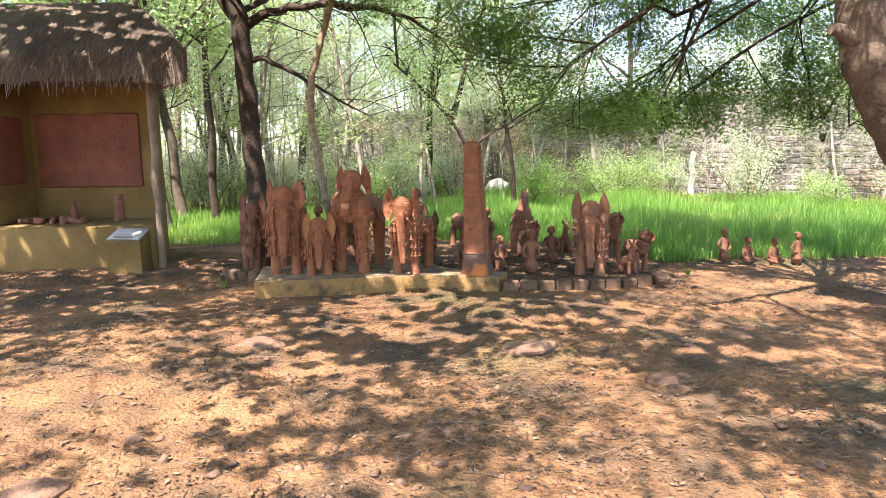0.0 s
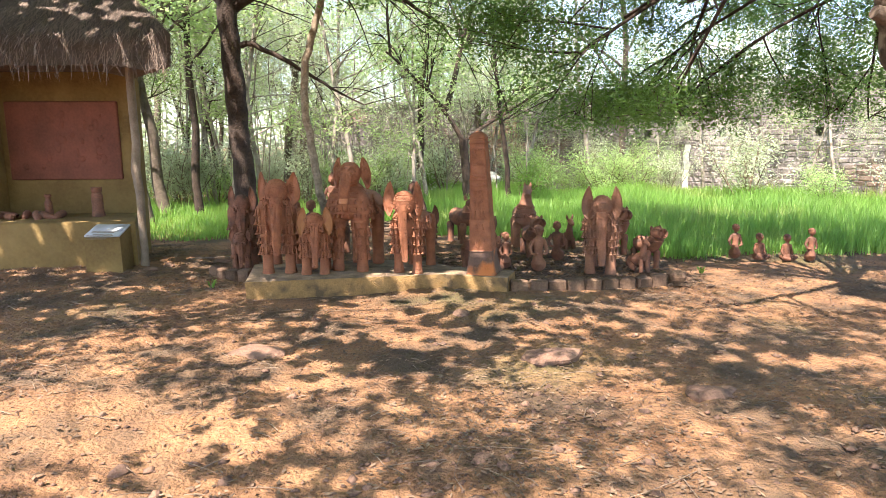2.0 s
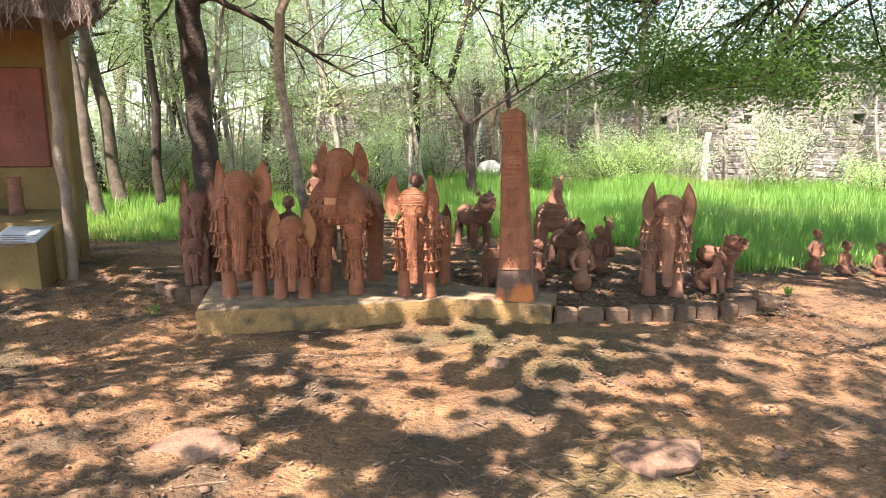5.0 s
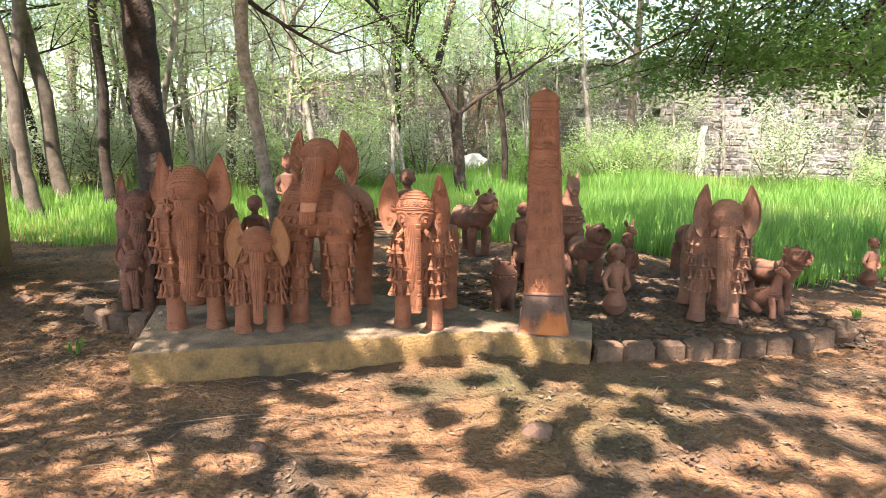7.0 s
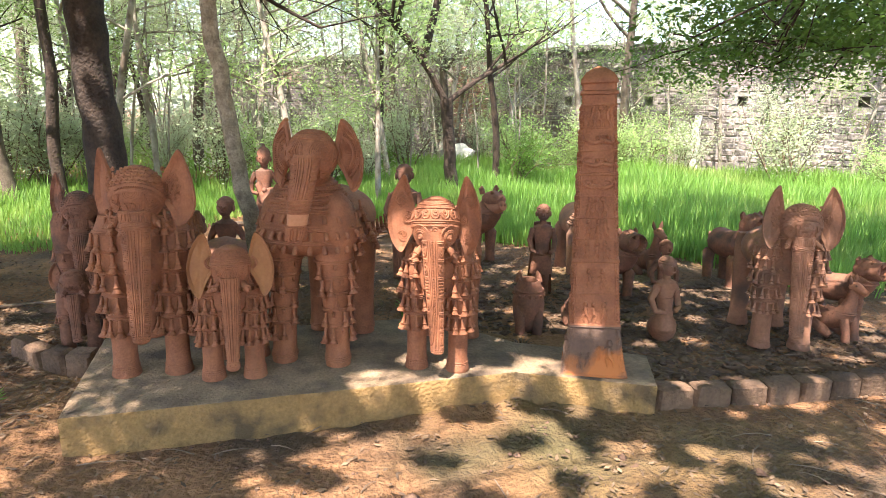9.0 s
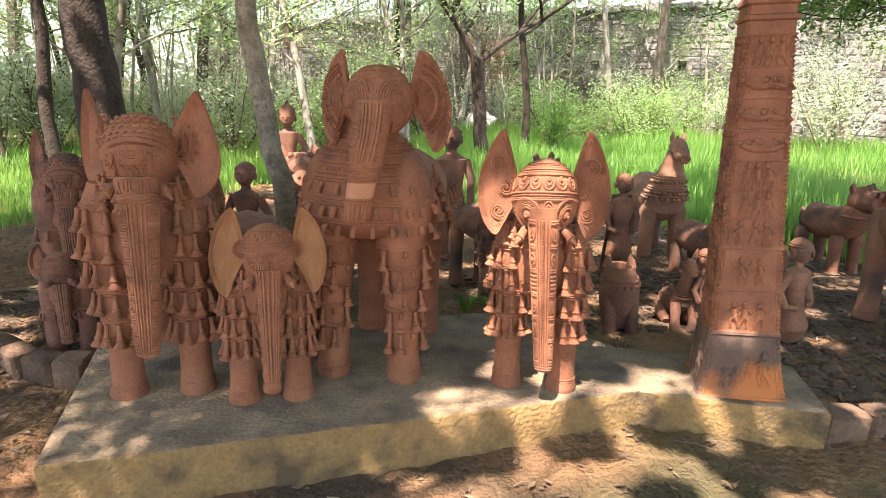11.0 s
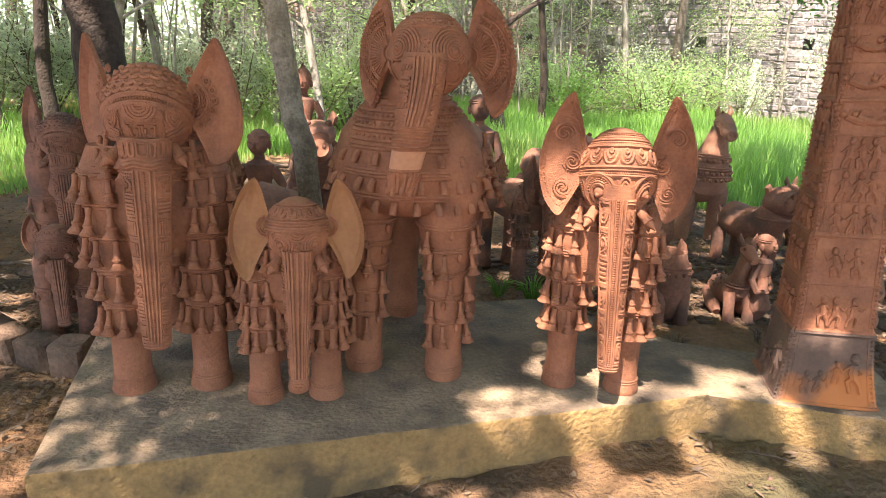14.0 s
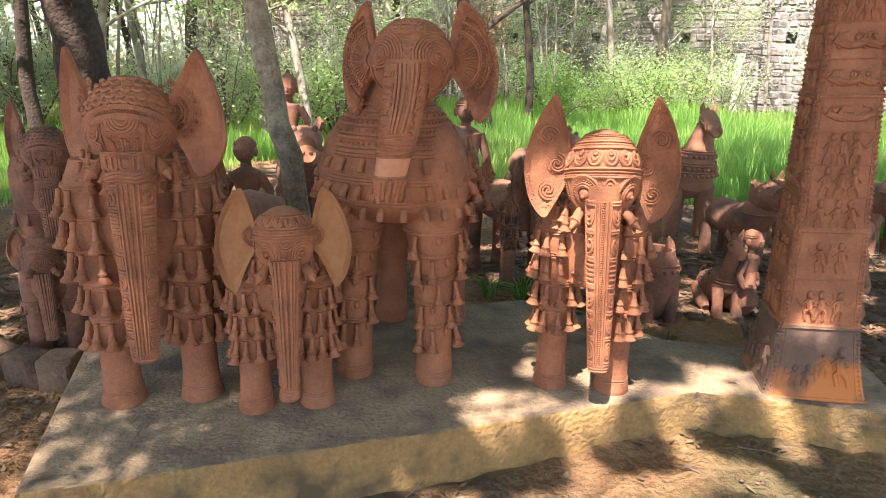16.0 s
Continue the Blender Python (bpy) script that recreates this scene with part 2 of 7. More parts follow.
class Form:
    """Collects vertices and faces of one mesh."""

    def __init__(self):
        self.v, self.f, self.tints = [], [], []

    def rings(self, rows, close=True, cap=True):
        base, n = len(self.v), len(rows[0])
        for row in rows:
            self.v.extend(row)
        for i in range(len(rows) - 1):
            for j in range(n if close else n - 1):
                k = (j + 1) % n
                a = base + i * n
                self.f.append((a + j, a + k, a + n + k, a + n + j))
        if cap:
            self.f.append(tuple(base + j for j in reversed(range(n))))
            top = base + (len(rows) - 1) * n
            self.f.append(tuple(top + j for j in range(n)))

    def lathe(self, prof, m=Matrix(), seg=14, sx=1.0, sy=1.0):
        self.rings([[m @ Vector((r * sx * math.cos(2 * math.pi * j / seg), r * sy * math.sin(2 * math.pi * j / seg), z)) for j in range(seg)] for r, z in prof])

    def sweep(self, pts, radii, seg=8, squash=1.0):
        pts = [Vector(p) for p in pts]
        if not isinstance(radii, (list, tuple)):
            radii = [radii] * len(pts)
        side, rows = None, []
        for i, p in enumerate(pts):
            d = (pts[min(i + 1, len(pts) - 1)] - pts[max(i - 1, 0)])
            d = d.normalized() if d.length > 1e-9 else Vector((0, 0, 1))
            if side is None:
                side = d.cross(Vector((0, 0, 1)) if abs(d.z) < 0.9 else Vector((0, 1, 0))).normalized()
            side = (side - d * side.dot(d)).normalized()
            up = d.cross(side)
            rows.append([p + (side * math.cos(2 * math.pi * j / seg) + up * math.sin(2 * math.pi * j / seg) * squash) * radii[i] for j in range(seg)])
        self.rings(rows)

    def blob(self, c, r, m=Matrix(), u=14, v=9):
        r = (r, r, r) if isinstance(r, (int, float)) else r
        rows = []
        for i in range(v + 1):
            a = math.pi * (0.02 + 0.96 * i / v)
            rows.append([m @ Vector((c[0] + r[0] * math.sin(a) * math.cos(2 * math.pi * j / u), c[1] + r[1] * math.sin(a) * math.sin(2 * math.pi * j / u), c[2] - r[2] * math.cos(a))) for j in range(u)])
        self.rings(rows)

    def bead(self, c, r):
        b = len(self.v)
        c = Vector(c)
        self.v.extend(c + Vector(d) * r for d in ((1, 0, 0), (0, 1, 0), (-1, 0, 0), (0, -1, 0), (0, 0, 1), (0, 0, -1)))
        for i in range(4):
            j = (i + 1) % 4
            self.f.append((b + i, b + j, b + 4))
            self.f.append((b + j, b + i, b + 5))

    def ring(self, c, rad, thick, m=Matrix(), seg=18, sy=1.0):
        """A flat hoop round the z axis."""
        pts = [m @ Vector((c[0] + rad * math.cos(2 * math.pi * j / seg), c[1] + rad * sy * math.sin(2 * math.pi * j / seg), c[2])) for j in range(seg + 1)]
        self.sweep(pts, thick, 5)

    def bell(self, p, out, size):
        """A clay bell hanging from p, its mouth swung outwards."""
        p, out = Vector(p), Vector(out).normalized()
        axis = (Vector((0, 0, -1)) + out * 0.16).normalized()
        q = Vector((0, 0, -1)).rotation_difference(axis).to_matrix().to_4x4()
        m = Matrix.Translation(p + out * size * 0.13) @ q
        s = size
        self.lathe([(0.05 * s, 0.03 * s), (0.11 * s, -0.02 * s), (0.095 * s, -0.3 * s), (0.13 * s, -0.58 * s), (0.185 * s, -0.63 * s), (0.18 * s, -0.69 * s), (0.15 * s, -0.73 * s), (0.21 * s, -0.86 * s), (0.29 * s, -0.96 * s), (0.275 * s, -s), (0.10 * s, -0.9 * s)], m, 10)

    def box(self, size, m=Matrix(), edge=0.0, rng=None, jit=0.0):
        """A block centred on m with chamfered edges."""
        hx, hy, hz = (s / 2 for s in size)
        e = edge
        b = len(self.v)

        def put(x, y, z):
            j = Vector([rng.uniform(-jit, jit) for _ in range(3)]) if rng else Vector()
            self.v.append(m @ (Vector((x, y, z)) + j))
        if e <= 0:
            for z in (-hz, hz):
                for x, y in ((-hx, -hy), (hx, -hy), (hx, hy), (-hx, hy)):
                    put(x, y, z)
            for q in ((3, 2, 1, 0), (4, 5, 6, 7), (0, 1, 5, 4), (1, 2, 6, 5), (2, 3, 7, 6), (3, 0, 4, 7)):
                self.f.append(tuple(b + i for i in q))
            return
        rows = [(-hz, e), (-hz + e, 0), (hz - e, 0), (hz, e)]
        for z, i in rows:
            for x, y in ((-hx + i, -hy + i + e), (-hx + i + e, -hy + i), (hx - i - e, -hy + i), (hx - i, -hy + i + e), (hx - i, hy - i - e), (hx - i - e, hy - i), (-hx + i + e, hy - i), (-hx + i, hy - i - e)):
                put(x, y, z)
        for i in range(3):
            for j in range(8):
                k = (j + 1) % 8
                a = b + 8 * i
                self.f.append((a + j, a + k, a + 8 + k, a + 8 + j))
        self.f.append(tuple(b + j for j in reversed(range(8))))
        self.f.append(tuple(b + 24 + j for j in range(8)))

    def plate(self, outline, thick, m=Matrix(), bulge=0.0, inset=0.12):
        """A plate in the x-z plane of m with a rounded rim and a dished face."""
        n = len(outline)
        cx, cz = sum(p[0] for p in outline) / n, sum(p[1] for p in outline) / n
        rows = []
        for k, y in ((0.0, bulge), (1 - inset * 2.2, bulge * 0.85), (1 - inset, -thick * 0.2), (0.985, -thick * 0.75), (1.0, 0), (0.985, thick * 0.6), (1 - inset, thick + 0.0), (0.0, thick + bulge)):
            k = max(k, 0.02)
            rows.append([m @ Vector((cx + (x - cx) * k, y, cz + (z - cz) * k)) for x, z in outline])
        self.rings(rows)

    def mesh(self, name, mat, smooth=40):
        me = bpy.data.meshes.new(name)
        me.from_pydata([tuple(p) for p in self.v], [], self.f)
        mats = mat if isinstance(mat, (list, tuple)) else [mat]
        for x in mats:
            me.materials.append(x)
        for a, b, k in self.tints:             # stretches of faces in another of the materials
            for p in me.polygons[a:b]:
                p.material_index = k
        bm = bmesh.new()
        bm.from_mesh(me)
        bmesh.ops.recalc_face_normals(bm, faces=bm.faces)
        bm.to_mesh(me)
        bm.free()
        if smooth:
            me.polygons.foreach_set("use_smooth", [True] * len(me.polygons))
            me.set_sharp_from_angle(angle=radians(smooth))
        return me

    def thing(self, name, mat, label="", category="", group="", kind="", m=None, smooth=40):
        ob = tagged(new(name, self.mesh(name, mat, smooth)), label, category, group, kind)
        if m is not None:
            ob.matrix_world = m
        return ob


def part(name, form, mat, parent, label="", smooth=40, m=None):
    ob = new(name, form.mesh(name, mat, smooth))
    ob.parent = parent
    if m is not None:
        ob.matrix_local = m
    if label:
        ob["label"] = label
    return ob


def empty(name, m, label, category, group="", kind=""):
    ob = new(name)
    ob.empty_display_size = 0.1
    ob.matrix_world = m
    return tagged(ob, label, category, group, kind)


def raw_mesh(name, verts, quads, mat, tris=None):
    """A mesh from numpy arrays; quads (n, 4) and tris (m, 3) index verts."""
    me = bpy.data.meshes.new(name)
    loops = quads.reshape(-1)
    starts = np.arange(len(quads)) * 4
    if tris is not None:
        starts = np.concatenate([starts, len(loops) + np.arange(len(tris)) * 3])
        loops = np.concatenate([loops, tris.reshape(-1)])
    me.vertices.add(len(verts))
    me.vertices.foreach_set("co", verts.astype(np.float32).reshape(-1))
    me.loops.add(len(loops))
    me.loops.foreach_set("vertex_index", loops.astype(np.int32))
    me.polygons.add(len(starts))
    me.polygons.foreach_set("loop_start", starts.astype(np.int32))
    me.materials.append(mat)
    me.update(calc_edges=True)
    me.validate()
    return me


def leaf_mesh(name, centres, size, slim, mat, rs, droop=0.0):
    """Diamond leaves at the centres, turned at random."""
    n = len(centres)
    a = rs.normal(size=(n, 3))
    a[:, 2] = a[:, 2] * 0.6 - droop
    a /= np.linalg.norm(a, axis=1, keepdims=True)
    b = np.cross(a, rs.normal(size=(n, 3)) + np.array([0, 0, 1.2]))
    b /= np.linalg.norm(b, axis=1, keepdims=True) + 1e-9
    s = (size * rs.uniform(0.6, 1.4, n))[:, None]
    v = np.stack([centres - a * s, centres + b * s * slim - a * s * 0.1, centres + a * s, centres - b * s * slim - a * s * 0.1], 1).reshape(-1, 3)
    return raw_mesh(name, v, np.arange(n * 4).reshape(-1, 4), mat)


def ground_z(x, y):
    """Height of the ground: gently uneven, higher beside the hut."""
    h = 0.018 * np.sin(1.3 * x + 0.7 * np.sin(0.9 * y)) + 0.014 * np.sin(1.9 * y + 1.1 * np.sin(1.2 * x)) + 0.006 * np.sin(5.1 * x + 2.0 * y) + 0.006 * np.sin(4.3 * y - 2.7 * x)
    h = h - 0.012
    h = h + 0.09 * np.exp(-((x + 5.2) ** 2 / 4.0 + (y - 9.6) ** 2 / 2.2))
    front = np.interp(x, [-3.1, -2.4, 0.7, 2.6], [8.8, 8.42, 7.6, 7.74])
    bed = np.clip((y - front) / 0.12, 0, 1) * np.clip((11.2 - y) / 1.2, 0, 1) * np.clip((x + 3.05) / 0.25, 0, 1) * np.clip((2.75 - x) / 0.2, 0, 1)
    h = h + 0.05 * bed
    far = np.clip((y - 12.0) / 10.0, 0, 1)
    return h + 0.12 * far


# ---- the ground ----
def axis(lo, hi, step, far):
    mid = np.arange(lo, hi + 1e-6, step)
    out = np.cumsum(step * 1.22 ** np.arange(1, 60))
    out = out[out < far]
    return np.concatenate([lo - out[::-1], mid, hi + out])


gx, gy = axis(-6.5, 6.5, 0.05, 900), axis(0.0, 11.5, 0.05, 900)
GX, GY = np.meshgrid(gx, gy)
rs = np.random.RandomState(3)
clod = rs.normal(0, 1, GX.shape)
clod = clod * 0.0035 + 0.0045 * (clod + np.roll(clod, 1, 0) + np.roll(clod, 1, 1) + np.roll(clod, (1, 1), (0, 1))) * (0.5 + 0.5 * np.sin(1.9 * GX + 1.1 * GY))
clod = clod * ((np.abs(GX) < 6.6) & (GY > -0.1) & (GY < 11.6))
GV = np.stack([GX, GY, ground_z(GX, GY) + clod], -1).reshape(-1, 3)
W = len(gx)
i0 = (np.arange(len(gy) - 1)[:, None] * W + np.arange(W - 1)[None]).reshape(-1)
ground_mesh = raw_mesh("ground", GV, np.stack([i0, i0 + 1, i0 + 1 + W, i0 + W], 1), SOIL)
ground_mesh.polygons.foreach_set("use_smooth", [True] * len(ground_mesh.polygons))
tagged(new("ground", ground_mesh), "dry reddish earth yard with scattered stones and leaf litter", "ground", kind="structure")

# ---- the plinth, in two joined steps ----
TOP = 0.18


def slab(outline, z0, z1, top_mat, side_mat, name, label, edge=0.012):
    f = Form()
    n = len(outline)
    cx, cy = sum(p[0] for p in outline) / n, sum(p[1] for p in outline) / n
    dense = []
    for i in range(n):
        (x0, y0), (x1, y1) = outline[i], outline[(i + 1) % n]
        k = max(2, int(math.hypot(x1 - x0, y1 - y0) / 0.12))
        dense += [(x0 + (x1 - x0) * j / k, y0 + (y1 - y0) * j / k) for j in range(k)]
    rng = random.Random(len(dense))
    wob = [rng.uniform(-1, 1) for _ in dense]

    def row(z, inn, amp):
        r = []
        for (x, y), w in zip(dense, wob):
            d = Vector((cx - x, cy - y)).normalized() * (inn + amp * w)
            r.append(Vector((x + d.x, y + d.y, z + 0.5 * amp * w)))
        return r
    f.rings([row(z0, 0.0, 0.006), row((z0 + z1) / 2, 0.003, 0.005), row(z1 - edge, 0.0, 0.003), row(z1 - edge * 0.3, edge * 0.3, 0.002), row(z1, edge, 0.001)])
    ob = f.thing(name, [side_mat, top_mat], label, "plinth", kind="structure", smooth=50)
    for p in ob.data.polygons:
        if p.normal.z > 0.6:
            p.material_index = 1
    return ob


slab([(-2.23, 7.37), (-0.9, 7.56), (0.05, 7.70), (0.06, 8.16), (-0.42, 8.68), (-2.40, 8.44)], -0.12, TOP, CONCRETE_TOP, CONCRETE, "plinth_main", "low ochre concrete plinth under the terracotta elephants")
slab([(-0.06, 7.70), (0.66, 7.43), (0.80, 7.86), (-0.05, 8.20)], -0.12, TOP - 0.005, CONCRETE_TOP, CONCRETE, "plinth_step", "low concrete step joined to the plinth under the pillar")

# ---- terracotta sculptures: each is one mesh ----
EAR_LEAF = [(0, -0.10), (0, 0.08), (0.06, 0.2), (0.16, 0.34), (0.26, 0.46), (0.38, 0.56), (0.6, 0.47), (0.82, 0.3), (0.96, 0.12), (1.0, -0.06), (0.93, -0.22), (0.78, -0.36), (0.5, -0.46), (0.3, -0.34), (0.12, -0.2)]
EAR_WIDE = [(0, -0.09), (0.01, 0.08), (0.12, 0.22), (0.28, 0.34), (0.44, 0.46), (0.6, 0.54), (0.76, 0.4), (0.9, 0.2), (0.99, -0.02), (0.98, -0.2), (0.86, -0.34), (0.66, -0.44), (0.43, -0.47), (0.28, -0.32), (0.12, -0.18)]
EAR_HALF = [(0.0, -0.06), (0.02, 0.1), (0.12, 0.3), (0.28, 0.5), (0.44, 0.49), (0.66, 0.39), (0.87, 0.2), (0.99, -0.02), (0.97, -0.2), (0.86, -0.38), (0.7, -0.48), (0.55, -0.5), (0.36, -0.32), (0.16, -0.16)]


def smooth_loop(pts, k=4):
    """Closed Catmull-Rom through the points."""
    out, n = [], len(pts)
    for i in range(n):
        p = [pts[(i + d) % n] for d in (-1, 0, 1, 2)]
        for j in range(k):
            t = j / k
            out.append(tuple(0.5 * (2 * p[1][c] + (p[2][c] - p[0][c]) * t + (2 * p[0][c] - 5 * p[1][c] + 4 * p[2][c] - p[3][c]) * t * t + (3 * p[1][c] - p[0][c] - 3 * p[2][c] + p[3][c]) * t ** 3) for c in (0, 1)))
    return out


def along(p, k):
    """A point at the fraction k of a polyline."""
    s = k * (len(p) - 1)
    i = min(int(s), len(p) - 2)
    return Vector(p[i]).lerp(Vector(p[i + 1]), s - i)


def merge(f, g, m):
    """Adds the form g, moved by m, to f."""
    b, q = len(f.v), len(f.f)
    f.v += [m @ Vector(p) for p in g.v]
    f.f += [tuple(b + i for i in face) for face in g.f]
    f.tints += [(a + q, e + q, k) for a, e, k in g.tints]


def turns(a0, a1, n):
    return [a0 + (a1 - a0) * i / n for i in range(n + 1)]


class Skin:
    """Draws raised clay lines on a surface given by at(u, v, lift)."""

    def __init__(self, f, at):
        self.f, self.at = f, at

    def line(self, pts, th, lift=0.001):
        self.f.sweep([self.at(u, v, lift + 0.0008) for u, v in pts], th, 5)

    def beads(self, pts, n, r, lift=0.002):
        for i in range(n):
            u, v = along([(*p, 0) for p in pts], (i + 0.5) / n)[:2]
            self.f.bead(self.at(u, v, lift), r)

    def arc(self, u, v, ru, rv, a0, a1, th, n=12, lift=0.001):
        self.line([(u + ru * math.cos(radians(a)), v + rv * math.sin(radians(a))) for a in turns(a0, a1, n)], th, lift)

    def dots(self, u, v, ru, rv, a0, a1, n, r):
        self.beads([(u + ru * math.cos(radians(a)), v + rv * math.sin(radians(a))) for a in turns(a0, a1, 16)], n, r)

    def loop(self, u, v, w, h, th):
        """A U: two uprights joined by a round below."""
        self.line([(u - w, v + h), (u - w, v - h * 0.35)] + [(u + w * math.cos(radians(a)), v - h * 0.35 + h * 0.65 * math.sin(radians(a))) for a in turns(200, 340, 5)] + [(u + w, v - h * 0.35), (u + w, v + h)], th)

    def rope(self, u0, u1, v, h, th, n):
        """Slanting strokes between two cords."""
        for s in (-1, 1):
            self.line([(u0 + (u1 - u0) * k, v + s * h) for k in turns(0, 1, 8)], th)
        for i in range(n):
            u = u0 + (u1 - u0) * (i + 0.5) / n
            d = (u1 - u0) / n * 0.45
            self.line([(u - d, v - h * 0.7), (u + d, v + h * 0.7)], th * 0.95, 0.002)

    def scroll(self, u, v, ru, rv, way, th, spins=1.6, n=22, a0=90):
        self.line([(u + ru * (1 - 0.88 * k) * math.cos(radians(a0 + way * 360 * spins * k)), v + rv * (1 - 0.88 * k) * math.sin(radians(a0 + way * 360 * spins * k))) for k in turns(0, 1, n)], th)


def ear(f, root, side, w, h, fan, dish, shape, ornament, lean=0.0, tint=0):
    """A leaf-shaped ear: root where it meets the head, fan the angle it is turned forward."""
    m = Matrix.Translation(root) @ Matrix.Rotation(radians(-fan * side), 4, "Z") @ Matrix.Rotation(radians(lean * side), 4, "Y") @ Matrix.Diagonal((side, 1, 1, 1))
    line = smooth_loop([(x * w, z * h) for x, z in shape])
    first = len(f.f)
    f.plate(line, 0.011, m, dish, 0.10)
    if tint:
        f.tints.append((first, len(f.f), tint))
    n = len(line)
    cx, cz = sum(p[0] for p in line) / n, sum(p[1] for p in line) / n
    face = Skin(f, lambda u, v, d: m @ Vector((u * w, dish * 0.86 - 0.0015 - d, v * h)))
    rim = [(cx + (x - cx) * 0.9, cz + (z - cz) * 0.92) for x, z in line]
    if ornament == "rosette":                  # half a flower by the head, ringed with pressed discs
        k = w / h
        for rr, th in ((0.20, 0.0035), (0.25, 0.0035), (0.34, 0.004), (0.38, 0.0035)):
            face.arc(0.02, 0.05, rr, rr * k * 0.95, -88, 88, th, 14)
        face.dots(0.02, 0.05, 0.295, 0.295 * k, -85, 85, 9, 0.008)
        face.dots(0.02, 0.05, 0.14, 0.14 * k, -85, 85, 6, 0.006)
        for a in turns(-85, 85, 8):
            u, v = 0.02 + 0.47 * math.cos(radians(a)), 0.05 + 0.47 * k * math.sin(radians(a))
            face.arc(u, v, 0.055, 0.055 * k, 0, 360, 0.0035, 8)
            f.bead(face.at(u, v, 0.002), 0.006)
        f.sweep([m @ Vector((x * 0.97 + cx * 0.03, -0.004, z * 0.97 + cz * 0.03)) for x, z in line[n // 3:]], 0.004, 5)
    elif ornament == "scroll":
        k = w / h
        for u, v, s, way, a0 in ((0.52, 0.22, 0.25, -1, 175), (0.30, 0.0, 0.24, 1, 90), (0.46, -0.22, 0.24, 1, 200)):
            for q, th in ((1.0, 0.0045), (0.74, 0.004)):
                face.scroll(u, v, s * q, s * q * k, way, th, 1.35 if q == 1 else 1.0, 24, a0)
            face.dots(u, v, s * 0.87, s * 0.87 * k, a0, a0 + way * 260, 16, 0.003)
            f.bead(face.at(u, v, 0.002), 0.006)
        for q, r in ((0.97, 0.0032), (0.86, 0.0028)):
            for i in range(46):
                x, z = along([(*p, 0) for p in line + line[:1]], i / 46)[:2]
                f.bead(m @ Vector((cx + (x - cx) * q * 0.95, -0.004 if q > 0.9 else dish * 0.3 - 0.002, cz + (z - cz) * q * 0.96)), r)
        face.line([(0.10, 0.14), (0.3, 0.4), (0.44, 0.5)], 0.0035)
        face.line([(0.08, -0.12), (0.3, -0.3), (0.5, -0.38)], 0.0035)
    elif ornament == "fan":                    # pleats from the root, then rows of pressed holes to a frilled rim
        k = w / h
        for q in turns(-62, 66, 17):
            face.line([(0.05 + r * math.cos(radians(q)), 0.02 + r * k * 0.86 * math.sin(radians(q))) for r in (0.2, 0.4, 0.56)], 0.0036)
        for rr, th in ((0.18, 0.004), (0.58, 0.0045), (0.63, 0.004), (0.8, 0.004)):
            face.arc(0.05, 0.02, rr, rr * k * 0.9, -68, 72, th, 18)
        for rr, c, r in ((0.68, 22, 0.0062), (0.75, 24, 0.0062), (0.85, 26, 0.007)):
            face.dots(0.05, 0.02, rr, rr * k * 0.94, -66, 70, c, r)
        for i in range(44):
            x, z = along([(*p, 0) for p in line + line[:1]], 0.22 + 0.62 * i / 43)[:2]
            f.blob(m @ Vector((cx + (x - cx) * 1.0, 0.003, cz + (z - cz) * 1.0)), 0.0085, u=6, v=4)
    elif ornament == "plain":
        for s in (0.11, 0.06):
            face.arc(0.06, 0.03, 0.16 + s, 0.05 + s * 0.5, 0, 360, 0.004, 14)
    return m


def wreath(f, c, rad, z, n, size, lo=-200, hi=20, sy=1.0, sway=None, cords=3):
    """Raised cords with bells hanging from them, round an upright column."""
    for i in range(cords):
        f.ring((c[0], c[1], z - 0.009 * i), rad + 0.003, 0.0052, sy=sy, seg=22)
    for k in range(n):
        a = radians(lo + (hi - lo) * (k + 0.5) / n + (sway.uniform(-4, 4) if sway else 0))
        out = Vector((math.cos(a), math.sin(a) * sy, 0))
        f.bell((c[0] + rad * out.x, c[1] + rad * out.y, z - 0.012), out, size * (sway.uniform(0.88, 1.1) if sway else 1))


